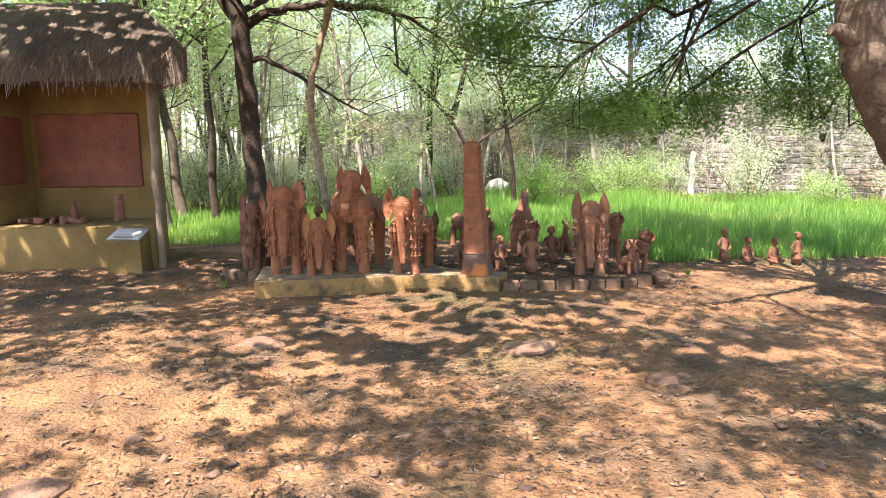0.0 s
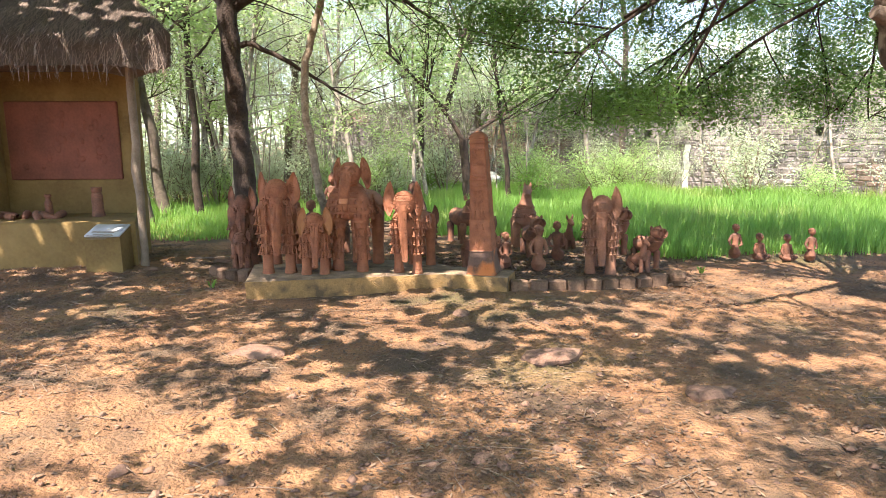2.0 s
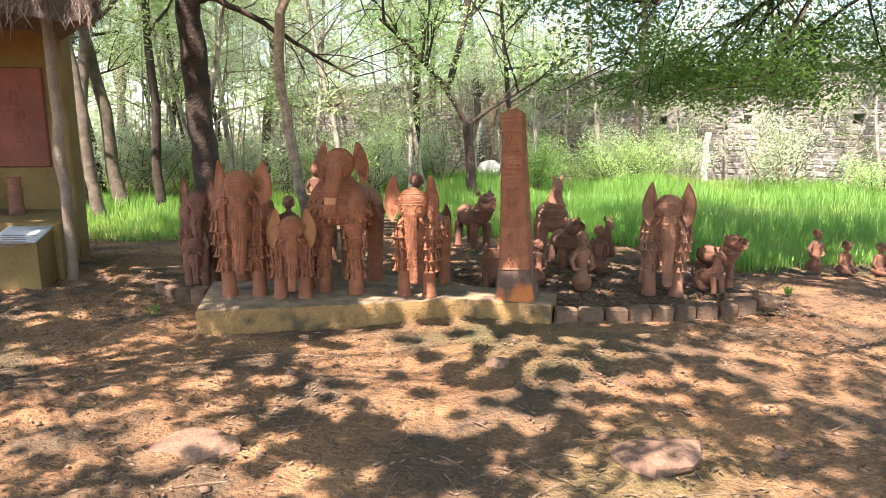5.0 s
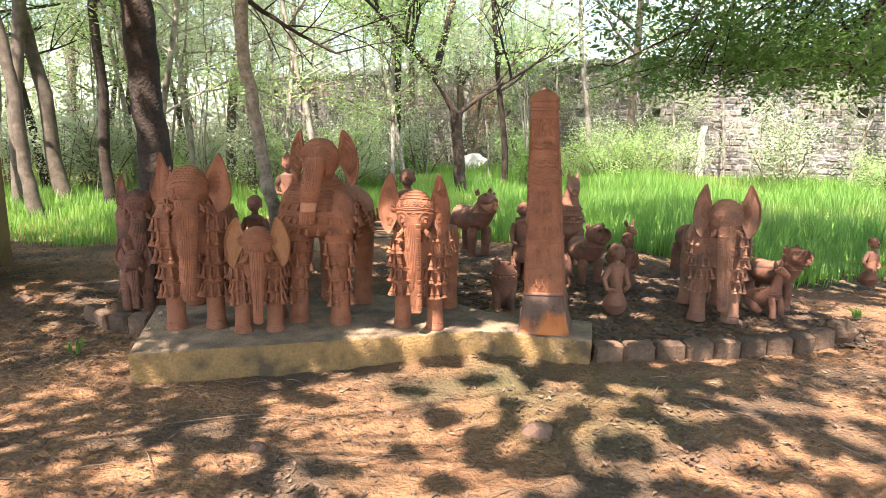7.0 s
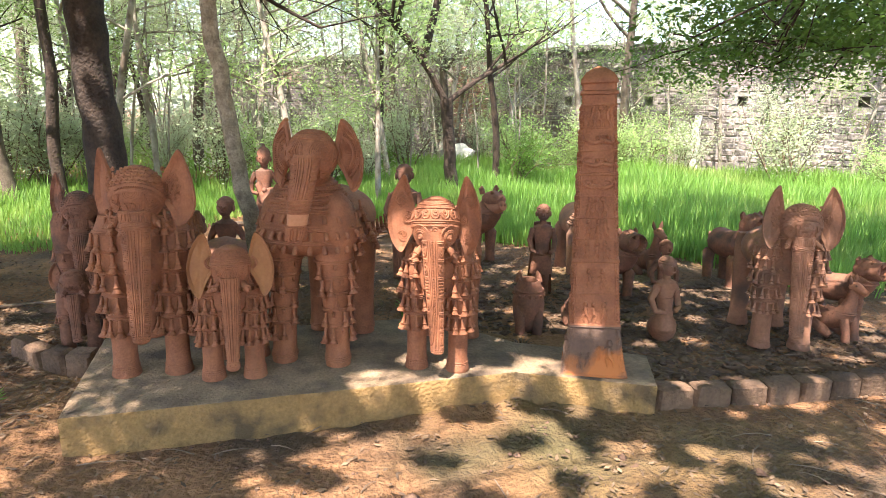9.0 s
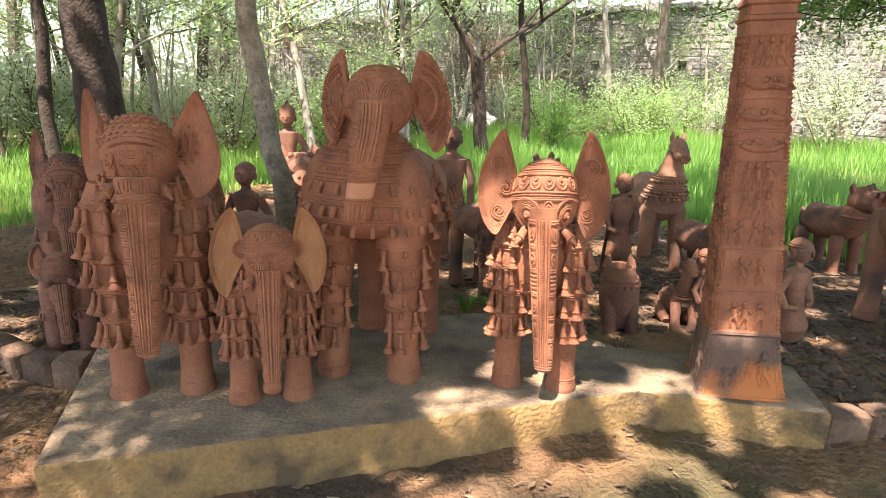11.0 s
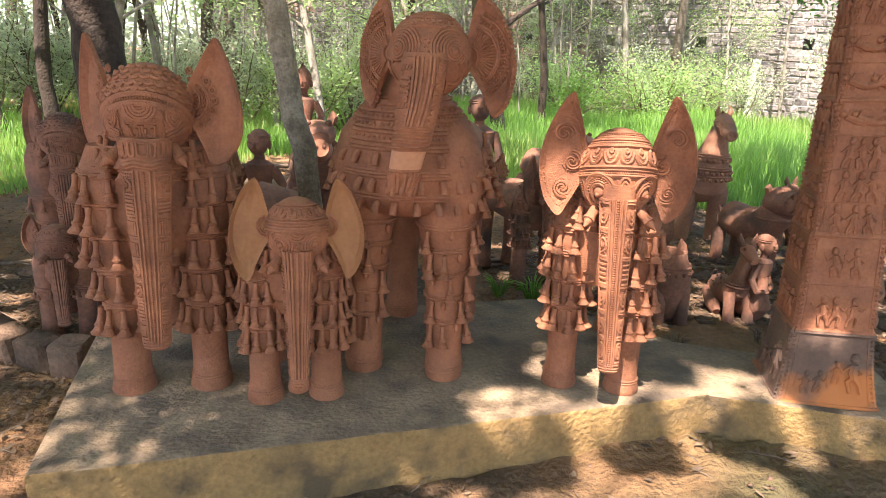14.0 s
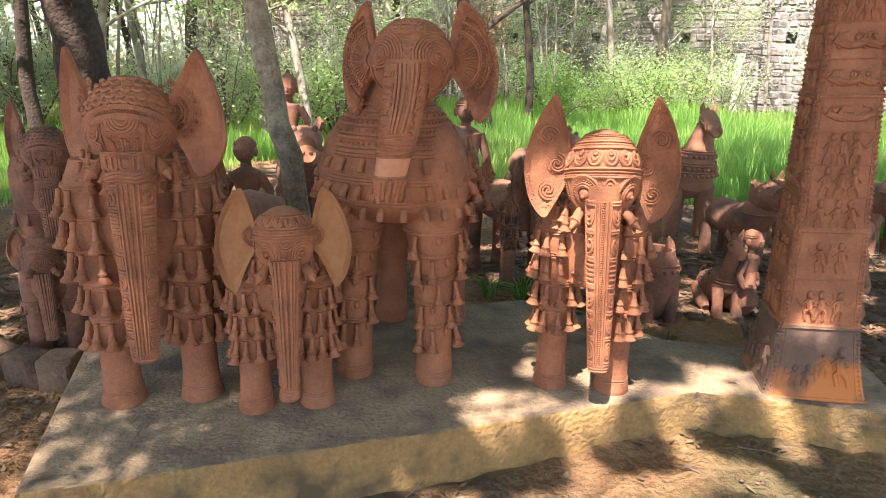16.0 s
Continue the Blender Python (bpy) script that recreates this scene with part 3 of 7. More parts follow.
def make_trunk(f, start, tip, w0, w1, style, rng, bow=0.0, sway=0.0, flat=0.75, cells=8, ledge=True, pale=None):
    """A hanging trunk of rounded square section with carved fields."""
    start, tip = Vector(start), Vector(tip)
    n = 44
    line, wid = [], []
    for i in range(n + 1):
        k = i / n
        p = start.lerp(tip, k)
        p.y -= math.sin(math.pi * min(k * 1.1, 1)) * bow
        p.x += sway * math.sin(math.pi * k)
        line.append(p)
        w = w0 + (w1 - w0) * k ** 0.9
        if style == "spade" and k > 0.9:
            w *= 1 + 0.55 * math.sin(math.pi * (k - 0.9) / 0.115) - 0.25 * (k - 0.9) / 0.1
        wid.append(w)
    wid[-1] *= 0.7

    def cut(a, k, d):
        i = min(int(k * n), n - 1)
        s = k * n - i
        p, w = line[i].lerp(line[i + 1], s), wid[i] + (wid[i + 1] - wid[i]) * s + d
        c, e = math.cos(a), math.sin(a)
        return p + Vector((w * math.copysign(abs(e) ** 0.72, e), -w * flat * math.copysign(abs(c) ** 0.72, c), 0))
    rows = [[cut(2 * math.pi * j / 20, i / n, 0) for j in range(20)] for i in range(n + 1)]
    if pale:
        for (a, b) in pale:
            lo = len(f.f)
            f.rings(rows[int(a * n):int(b * n) + 1], cap=True)
            f.tints.append((lo, len(f.f), 1))
        f.rings(rows[:int(pale[0][0] * n) + 1])
        f.rings(rows[int(pale[0][1] * n):])
    else:
        f.rings(rows)
    sk = Skin(f, lambda u, v, d: cut(u * radians(82), min(max(v, 0), 1), d))
    if style == "fields":
        if ledge:
            for i in range(9):
                sk.loop(-0.88 + 0.22 * i, 0.045, 0.075, -0.03, 0.0050)
            for i in range(9):
                sk.loop(-0.88 + 0.22 * i, 0.05, 0.075, -0.03, 0.0048)
            for v, th in ((0.008, 0.005), (0.02, 0.004), (0.094, 0.007), (0.11, 0.009), (0.126, 0.006)):
                sk.line([(u, v + 0.006 * math.sin(9 * u)) for u in turns(-1, 1, 12)], th)
        ks = turns(0.145 if ledge else 0.075, 0.93, cells)
        for u in (-0.24, -0.1, 0.1, 0.24):
            sk.line([(u, v) for v in turns(0.14 if ledge else 0.07, 0.97, 36)], 0.0042)
        sk.beads([(0, 0.14 if ledge else 0.07), (0, 0.97)], 74, 0.0055)
        for s in (-1, 1):
            sk.line([(s * 0.93, v) for v in turns(0.07, 0.97, 30)], 0.0048)
            sk.beads([(s * 1.02, 0.07), (s * 1.02, 0.96)], 60, 0.0048)
        for v in ks:
            for s in (-1, 1):
                for d in (0, 0.014):
                    sk.line([(s * u, v + d) for u in turns(0.26, 0.96, 5)], 0.0048)
                sk.beads([(s * 0.28, v + 0.007), (s * 0.92, v + 0.007)], 6, 0.0037, 0.003)
        for i, (a, b) in enumerate(zip(ks[:-1], ks[1:])):
            h = b - a
            c = (a + b) / 2 + 0.006
            kind = (0, 1, 2, 3, 0, 4, 1, 2)[(i + rng.randint(0, 1)) % 8]
            for s in (-1, 1):
                if kind == 0:                  # nested half rounds
                    for q in (0.28, 0.19, 0.10):
                        sk.arc(s * 0.6, c - h * 0.22, q, h * 0.5 * q / 0.28, 0, 180, 0.0045, 9)
                elif kind == 1:                # scrolls
                    sk.scroll(s * 0.6, c, 0.26, h * 0.30, s, 0.0048, 1.4, 18)
                    sk.dots(s * 0.6, c, 0.3, h * 0.36, 0, 360, 14, 0.0034)
                elif kind == 2:                # bars
                    for q in turns(-0.26, 0.26, 3):
                        sk.line([(s * u, c + h * q) for u in (0.3, 0.6, 0.88)], 0.0048)
                elif kind == 3:                # uprights
                    for q in (0.36, 0.48, 0.6, 0.72, 0.84):
                        sk.line([(s * q, c - h * 0.3), (s * q, c + h * 0.3)], 0.0045)
                else:                          # long ovals
                    for q in (0.26, 0.14):
                        sk.arc(s * 0.6, c, q, h * 0.32 * q / 0.26, 0, 360, 0.0045, 14)
                        sk.dots(s * 0.6, c, q * 0.75, h * 0.24 * q / 0.26, 0, 360, 10, 0.0032)
        for q in (0.95, 0.965, 0.98):
            sk.line([(u, q) for u in turns(-0.9, 0.9, 8)], 0.0042)
    elif style == "spade":                     # long upright cords, short bars at the sides
        for u in turns(-0.5, 0.5, 6):
            sk.line([(u, v) for v in turns(0.0, 0.88, 30)], 0.0055)
        for i in range(6):
            v = 0.10 + 0.13 * i
            for s in (-1, 1):
                for q in (0.0, 0.022, 0.044):
                    sk.line([(s * 0.55, v + q), (s * 0.8, v + q), (s * 1.02, v + q)], 0.004)
                sk.arc(s * 0.78, v + 0.085, 0.16, 0.028, 0, 360, 0.0048, 10)
        for q in (0.885, 0.90):
            sk.line([(u, q) for u in turns(-0.95, 0.95, 8)], 0.004)
        sk.arc(0, 0.93, 0.2, 0.012, 0, 360, 0.003, 8)
    elif style == "plates":                    # overlapping strips laid in patches, cracked and uneven
        for u in (-0.32, -0.2, -0.08, 0.04, 0.16):
            sk.line([(u + 0.05 * math.sin(7 * v), v) for v in turns(0.03, 0.5, 16)], 0.0055)
        for i in range(20):
            v = 0.04 + 0.043 * i
            if 0.66 < v < 0.83:
                continue
            lo, hi = (0.3, 1.0) if v < 0.5 else (-0.95, 0.95)
            for s in ((-1, 1) if v < 0.5 else (1,)):
                kind = rng.randint(0, 2)
                if v > 0.5:
                    sk.line([(u, v + 0.006 * math.sin(5 * u + i)) for u in turns(lo, hi, 10)], 0.0063)
                    sk.line([(u, v + 0.017 + 0.004 * math.sin(4 * u)) for u in turns(lo, hi, 10)], 0.0048)
                elif kind == 0:
                    for q in (0, 0.014, 0.027):
                        sk.line([(s * u, v + q + 0.02 * (u - 0.3)) for u in turns(lo, hi, 5)], 0.0059)
                elif kind == 1:
                    for q in (0.36, 0.52, 0.68, 0.84):
                        sk.line([(s * q, v), (s * (q + 0.07), v + 0.034)], 0.005)
                else:
                    sk.arc(s * 0.6, v + 0.018, 0.24, 0.017, 0, 360, 0.0061, 10)
                    sk.arc(s * 0.6, v + 0.018, 0.1, 0.008, 0, 360, 0.004, 8)
        sk.line([(-0.9, 0.56), (-0.55, 0.55), (-0.4, 0.575), (0.0, 0.555), (0.3, 0.58), (0.9, 0.57)], 0.006)
        for u in turns(-0.8, 0.8, 8):
            sk.line([(u, 0.84), (u * 0.9 + 0.03, 0.99)], 0.0073)
    return sk, cut


def make_head(r, style, tusk=0.07):
    """A carved head about its own centre, looking along -y; the top of the trunk lies below it."""
    f = Form()
    f.blob((0, 0, 0), r, u=32, v=22)

    def on(lon, lat, d):
        lo, la = radians(lon), radians(lat)
        return Vector(((r[0] + d) * math.sin(lo) * math.cos(la), -(r[1] + d) * math.cos(lo) * math.cos(la), (r[2] + d) * math.sin(la)))
    sk = Skin(f, on)
    th = 0.0054 * (r[0] / 0.12) ** 0.6
    arch = lambda top, drop: [(lo, top - drop * (lo / 80) ** 2) for lo in turns(-82, 82, 30)]
    if style == "panel":
        for top, t in ((25, 1.3), (22, 0.8), (15, 0.8), (12, 1.1), (9.5, 0.7)):
            sk.line(arch(top, 36), th * t)
        sk.beads(arch(18.5, 36), 46, th * 1.1)
        for lat, n, w in ((31, 13, 6.6), (38, 11, 7.4), (47, 9, 8), (57, 7, 10), (68, 5, 14)):   # rows of scales over the dome
            for i in range(n):
                lo = -84 + 168 * (i + 0.5 + 0.5 * (int(lat) % 2)) / n
                q = lat - (36 if lat < 33 else 26 if lat < 40 else 14) * (lo / 90) ** 2
                sk.arc(lo, q + 2, w * 0.9, 4.2, 185, 355, th * 1.15, 8)
                if lat < 40:
                    sk.arc(lo, q + 2, w * 0.55, 2.4, 190, 350, th * 0.7, 6)
        for q, t in ((19, 1.0), (15, 0.9), (11, 0.9), (6.5, 0.9)):
            sk.arc(0, 9, q, q * 0.9, 180, 360, th * t, 12)
        sk.dots(0, 9, 8.6, 8, 185, 355, 9, th * 0.9)
        for s in (-1, 1):
            for u in (22, 25.5):
                sk.line([(s * u, 10), (s * u, -34)], th * 0.9)
            sk.beads([(s * 28.5, 8), (s * 28.5, -30)], 14, th * 0.8)
            for q in (5, 8.5, 12):
                sk.arc(s * 43, 0, q * 0.95, q * 1.35, 0, 360, th * 0.85, 16)
            f.blob(on(s * 43, 0, -0.002), (0.011, 0.011, 0.017), u=10, v=8)
            for q in range(4):
                sk.line([(s * (31 + 2 * q), -22 - 4 * q), (s * (46 + 2 * q), -17 - 4 * q), (s * (61 + q), -7 - 5 * q)], th * 0.9)
            sk.beads([(s * 30, -31), (s * 52, -29), (s * 68, -16)], 15, th * 0.9)
            for q in (60, 66):
                sk.line([(s * q, -2 + 0.2 * q), (s * q, -22)], th * 0.8)
        sk.rope(-20, 20, -8, 2.3, th * 0.8, 9)
        for u in (-9.5, 9.5):
            for q in (7.5, 4.2):
                sk.loop(u, -22, q, 8 * q / 7.5 + 1, th * 0.95)
        sk.rope(-30, 30, -38, 2.2, th * 0.9, 13)
    elif style == "bold":
        for top, t in ((66, 0.8), (57, 0.9), (52, 1.1), (47.5, 0.8), (42, 1.1), (15, 1.2), (11, 0.7), (4.5, 1.1)):
            sk.line(arch(top, 9), th * t)
        for top, n in ((62, 24), (54.5, 34), (45, 40), (7.5, 50)):
            sk.beads(arch(top, 9), n, th * 0.85)
        for i in range(7):                     # hanging rounds with a pierced middle
            lo = -78 + 26 * i
            q = 36 - 7 * (lo / 80) ** 2
            for w, t in ((12, 1.1), (7.5, 0.9)):
                sk.arc(lo, q, w, 17 * w / 12, 185, 355, th * t, 10)
            sk.dots(lo, q, 9.8, 13.5, 190, 350, 10, th * 0.65)
            sk.arc(lo, q - 1, 2.6, 3, 0, 360, th * 0.9, 8)
        for q, t in ((8.5, 1.0), (4.8, 0.9)):
            sk.arc(0, -10, q, q * 1.5, 0, 360, th * t, 16)
        sk.arc(0, -11, 2.2, 4.5, 0, 360, th * 0.7, 8)
        for s in (-1, 1):
            for q, t in ((25, 1.3), (21.5, 0.7), (15.5, 0.8), (12, 1.1)):
                sk.arc(s * 38, -20, q, q * 0.98, 0, 360, th * t, 24)
            sk.dots(s * 38, -20, 18.5, 18.2, 0, 360, 30, th * 0.75)
            f.blob(on(s * 38, -20, -0.006), (0.02, 0.02, 0.02), u=12, v=8)
            f.blob(on(s * 38, -20, 0.014), 0.0075, u=8, v=6)
            sk.line([(s * 70, 30), (s * 72, 0), (s * 66, -30), (s * 48, -54)], th * 1.1)
            sk.beads([(s * 76, 34), (s * 78, 0), (s * 71, -32), (s * 52, -58)], 34, th * 0.9)
            for u in (4, 9.5):
                sk.line([(s * u, -26), (s * u, -62)], th * 0.9)
            for q in (10, 6):
                sk.arc(s * 21, -50, q, q * 1.3, 180, 360, th, 10)
        sk.beads([(0, -26), (0, -64)], 14, th * 0.9)
    elif style == "fine":
        for top, t in ((56, 0.9), (50, 0.8), (29, 1.0), (24, 0.9), (19, 0.9), (14, 1.0), (9, 1.2)):
            sk.line(arch(top, 4), th * t)
        sk.beads(arch(21.5, 4), 40, th * 0.8)
        for i in range(8):
            lo = -77 + 22 * i
            for w in (8.5, 4.8):
                sk.loop(lo, 40, w, 7.5 * w / 8.5 + 1, th * 1.0)
        for q, t in ((13, 1.0), (8.5, 0.9), (4.5, 0.9)):
            sk.arc(0, 7, q * 1.5, q, 190, 350, th * t, 12)
        for s in (-1, 1):
            for q in (9, 14, 19, 24):
                sk.arc(s * 34, -15, q * 1.05, q, 0, 360, th * 0.95, 22)
            f.blob(on(s * 34, -15, -0.003), (0.012, 0.012, 0.009), u=10, v=6)
            f.blob(on(s * 34, -15, 0.006), 0.0055, u=8, v=5)
            sk.beads([(s * 66, 4), (s * 64, -28), (s * 44, -50)], 18, th)
            for q in range(3):
                sk.line([(s * (66 - 5 * q), -34 - 2 * q), (s * (44 - 5 * q), -47 - 2 * q), (s * 20, -50 - 4 * q)], th * 0.9)
        sk.scroll(0, -10, 4, 5, 1, th * 0.9, 1.3, 14)
        sk.scroll(0, -22, 4, 5, -1, th * 0.9, 1.3, 14, 270)
        for q in (0, 5, 10):
            sk.line([(lo, -36 - q + 8 * (lo / 40) ** 2) for lo in turns(-36, 36, 12)], th)
    elif style == "ringed":
        for top in (70, 60, 53):
            sk.line(arch(top, 6), th * 0.9)
        for lat, n in ((64, 12), (56.5, 18), (47, 15), (40, 15)):
            for i in range(n):
                lo = -80 + 160 * (i + 0.5) / n
                sk.arc(lo, lat, 4.6, 3.6, 185, 355, th * 1.15, 7)
        sk.line(arch(35, 8), th * 1.2)
        for s in (-1, 1):
            for i, q in enumerate((8, 12.5, 17, 21.5, 26, 30.5, 35)):
                hi = (360, 360, 360, 300, 250, 220, 205)[i]
                a0 = 0 if hi == 360 else (90 - hi / 2)
                pts = [(s * 42 + s * q * math.cos(radians(a)) * 1.0, 3 + q * 0.92 * math.sin(radians(a))) for a in turns(a0, a0 + hi, 22)]
                sk.line([p for p in pts if p[0] * s > 4.5], th * 0.95)
            f.blob(on(s * 42, 3, -0.006), 0.018, u=12, v=8)
            f.blob(on(s * 42, 3, 0.009), 0.0075, u=8, v=6)
            for q in range(4):
                sk.arc(s * 52, -36 - 5 * q, 16 - 2 * q, 6, 190, 350, th, 8)
            sk.beads([(s * 76, 20), (s * 78, -10), (s * 62, -44)], 24, th * 1.1)
            for q in (6, 3):
                sk.arc(s * 78, -18, q, q * 1.4, 0, 360, th, 10)
        for v in (13, 3, -7):
            for q in (5.5, 2.6):
                sk.arc(0, v, q, q * 0.8, 0, 360, th * 0.9, 10)
        for q in range(4):
            sk.line([(lo, -17 - 5 * q + 4 * (lo / 30) ** 2) for lo in turns(-34, 34, 12)], th * 1.05)
        sk.beads([(lo, -24 + 4 * (lo / 30) ** 2) for lo in turns(-34, 34, 6)], 22, th)
    if tusk:
        for s in (-1, 1):
            t0 = Vector((s * r[0] * 0.62, -r[1] * 0.55, -r[2] * 0.78))
            way = Vector((s * 0.55, -0.75, -0.6)).normalized() * tusk
            f.sweep([t0 - way * 0.3, t0 + way * 0.45, t0 + way * 0.46, t0 + way * 0.6, t0 + way * 0.61, t0 + way], [0.016, 0.0165, 0.02, 0.02, 0.014, 0.0035], 10)
    return f


def ring_leg(f, x, y, r, prof, seg=24, lean=0.0, flare=1.22):
    """A wheel-thrown hollow leg with a flared, ringed foot; prof holds (radius factor, height) above the foot."""
    p = [(r * flare * 0.96, 0), (r * flare, 0.006), (r * flare * 0.97, 0.02), (r * 1.1, 0.04), (r * 1.02, 0.075), (r, 0.12)] + [(r * a, z) for a, z in prof] + [(0.005, prof[-1][1] + 0.01)]
    f.lathe(p, pose(x, y, 0, 0, lean, 0), seg)
    for z in (0.034, 0.044, 0.054):
        f.ring((x, y, z), r * 1.075, 0.0032, seg=24)


def on_prof(prof, r, z):
    return float(np.interp(z, [0.12] + [q for _, q in prof], [r] + [r * a for a, _ in prof]))


def barrel(f, off, half, low, high, length, y0=-0.05, squash=0.72):
    """The hollow body behind the front legs."""
    rows = []
    for k in turns(0, 1, 16):
        q = math.sin(math.pi * (0.12 + 0.80 * k)) ** 0.55
        c, h = (low + high) / 2 + 0.02 * math.sin(3 * k), (high - low) / 2
        rows.append([off @ Vector((half * q * math.cos(a), y0 + k * length, c + h * q * math.sin(a))) for a in np.linspace(0, 2 * math.pi, 24, endpoint=False)])
    f.rings(rows)


def elephant(m, name, label, mats=None, seed=1, gap=0.26, r=0.06, prof=None, body=0.62, neck=0.085, head=(0, -0.1, 0.95), head_turn=0.0, hr=(0.125, 0.12, 0.135), style="panel", tip=(0, -0.2, 0.2), drop=0.9, reach=0.55, tw=(0.07, 0.034), trunk="fields", cells=8, ears=(0.16, 0.36), ear_at=0.0, ear_shape=EAR_LEAF, ornament="rosette", fans=(20, 20), leans=(0, 0), dish=0.014, tiers=(), bell=0.088, nb=7, collar=True, ear_tint=0, rear=True, fringe=0):
    """A standing votive elephant facing -y, its front feet either side of the origin."""
    rng = random.Random(seed)
    f = Form()
    top = prof[-1][1]
    for s in (-1, 1):
        ring_leg(f, s * gap / 2, 0, r, prof)
        for i, z in enumerate(tiers):
            lo, hi = (-245, 5) if s < 0 else (-185, 65)
            wreath(f, (s * gap / 2, 0), on_prof(prof, r, z), z, nb, bell, lo, hi, sway=rng)
        if rear:
            ring_leg(f, s * gap * 0.5, body, r * 1.02, [(1.0, 0.25), (1.15, top * 0.6), (1.2, top * 0.8), (0.9, top * 0.9)])
    half = gap / 2 + on_prof(prof, r, top * 0.75) * 0.9
    barrel(f, Matrix(), half, top * 0.56, top * 1.0, body + r * 2.2, -r * 0.4)
    head = Vector(head)
    # chest, shoulders and neck
    f.sweep([(0, r * 0.7, top * 0.60), (0, r * 0.5, top * 0.76), (head.x * 0.3, r * 0.2, top * 0.93), (head.x * 0.8, head.y * 0.5, head.z - hr[2] * 0.7), (head.x, head.y * 0.7, head.z)], [half * 0.72, half * 0.92, half * 0.8, neck * 1.15, neck], 22, 0.8)
    if collar:
        for i, (z, rad) in enumerate(((top * 0.99, half * 0.78), (top * 1.03, half * 0.7))):
            for d in (0, 0.011):
                f.ring((head.x * 0.4, 0.0, z + d), rad * (1 - 0.5 * d), 0.0055, seg=26, sy=0.82)
            for a in np.linspace(-215, 35, 13 - 2 * i):
                out = Vector((math.cos(radians(a)), math.sin(radians(a)), 0))
                f.bell((head.x * 0.4 + rad * out.x, rad * 0.82 * out.y, z - 0.002), out + Vector((0, 0, 0.35)), bell * 0.95)
    for j in range(fringe):                    # bells along the border of the back cloth
        for s in (-1, 1):
            for z, dx in ((top * 0.93, 0.92), (top * 0.80, 1.01)):
                f.bell((s * half * dx, 0.10 + 0.085 * j, z), (s, 0, 0), bell * 0.9)
    hm = Matrix.Translation(head) @ Matrix.Rotation(radians(head_turn), 4, "Z")
    merge(f, make_head(hr, style, hr[0] * 0.62), hm)
    make_trunk(f, head + Vector((0, -hr[1] * reach, -hr[2] * drop)), tip, tw[0], tw[1], trunk, rng, cells=cells, ledge=style == "panel")
    for s, fan, lean in zip((-1, 1), fans, leans):
        ear(f, hm @ Vector((s * hr[0] * 0.84, hr[1] * 0.02, ear_at)), s, ears[0], ears[1], fan, dish, ear_shape, ornament, lean, ear_tint)
    return f.thing(name, mats or [TERRA, TERRA_TAN], label, "elephant statue", "terracotta elephants", m=m, smooth=48)


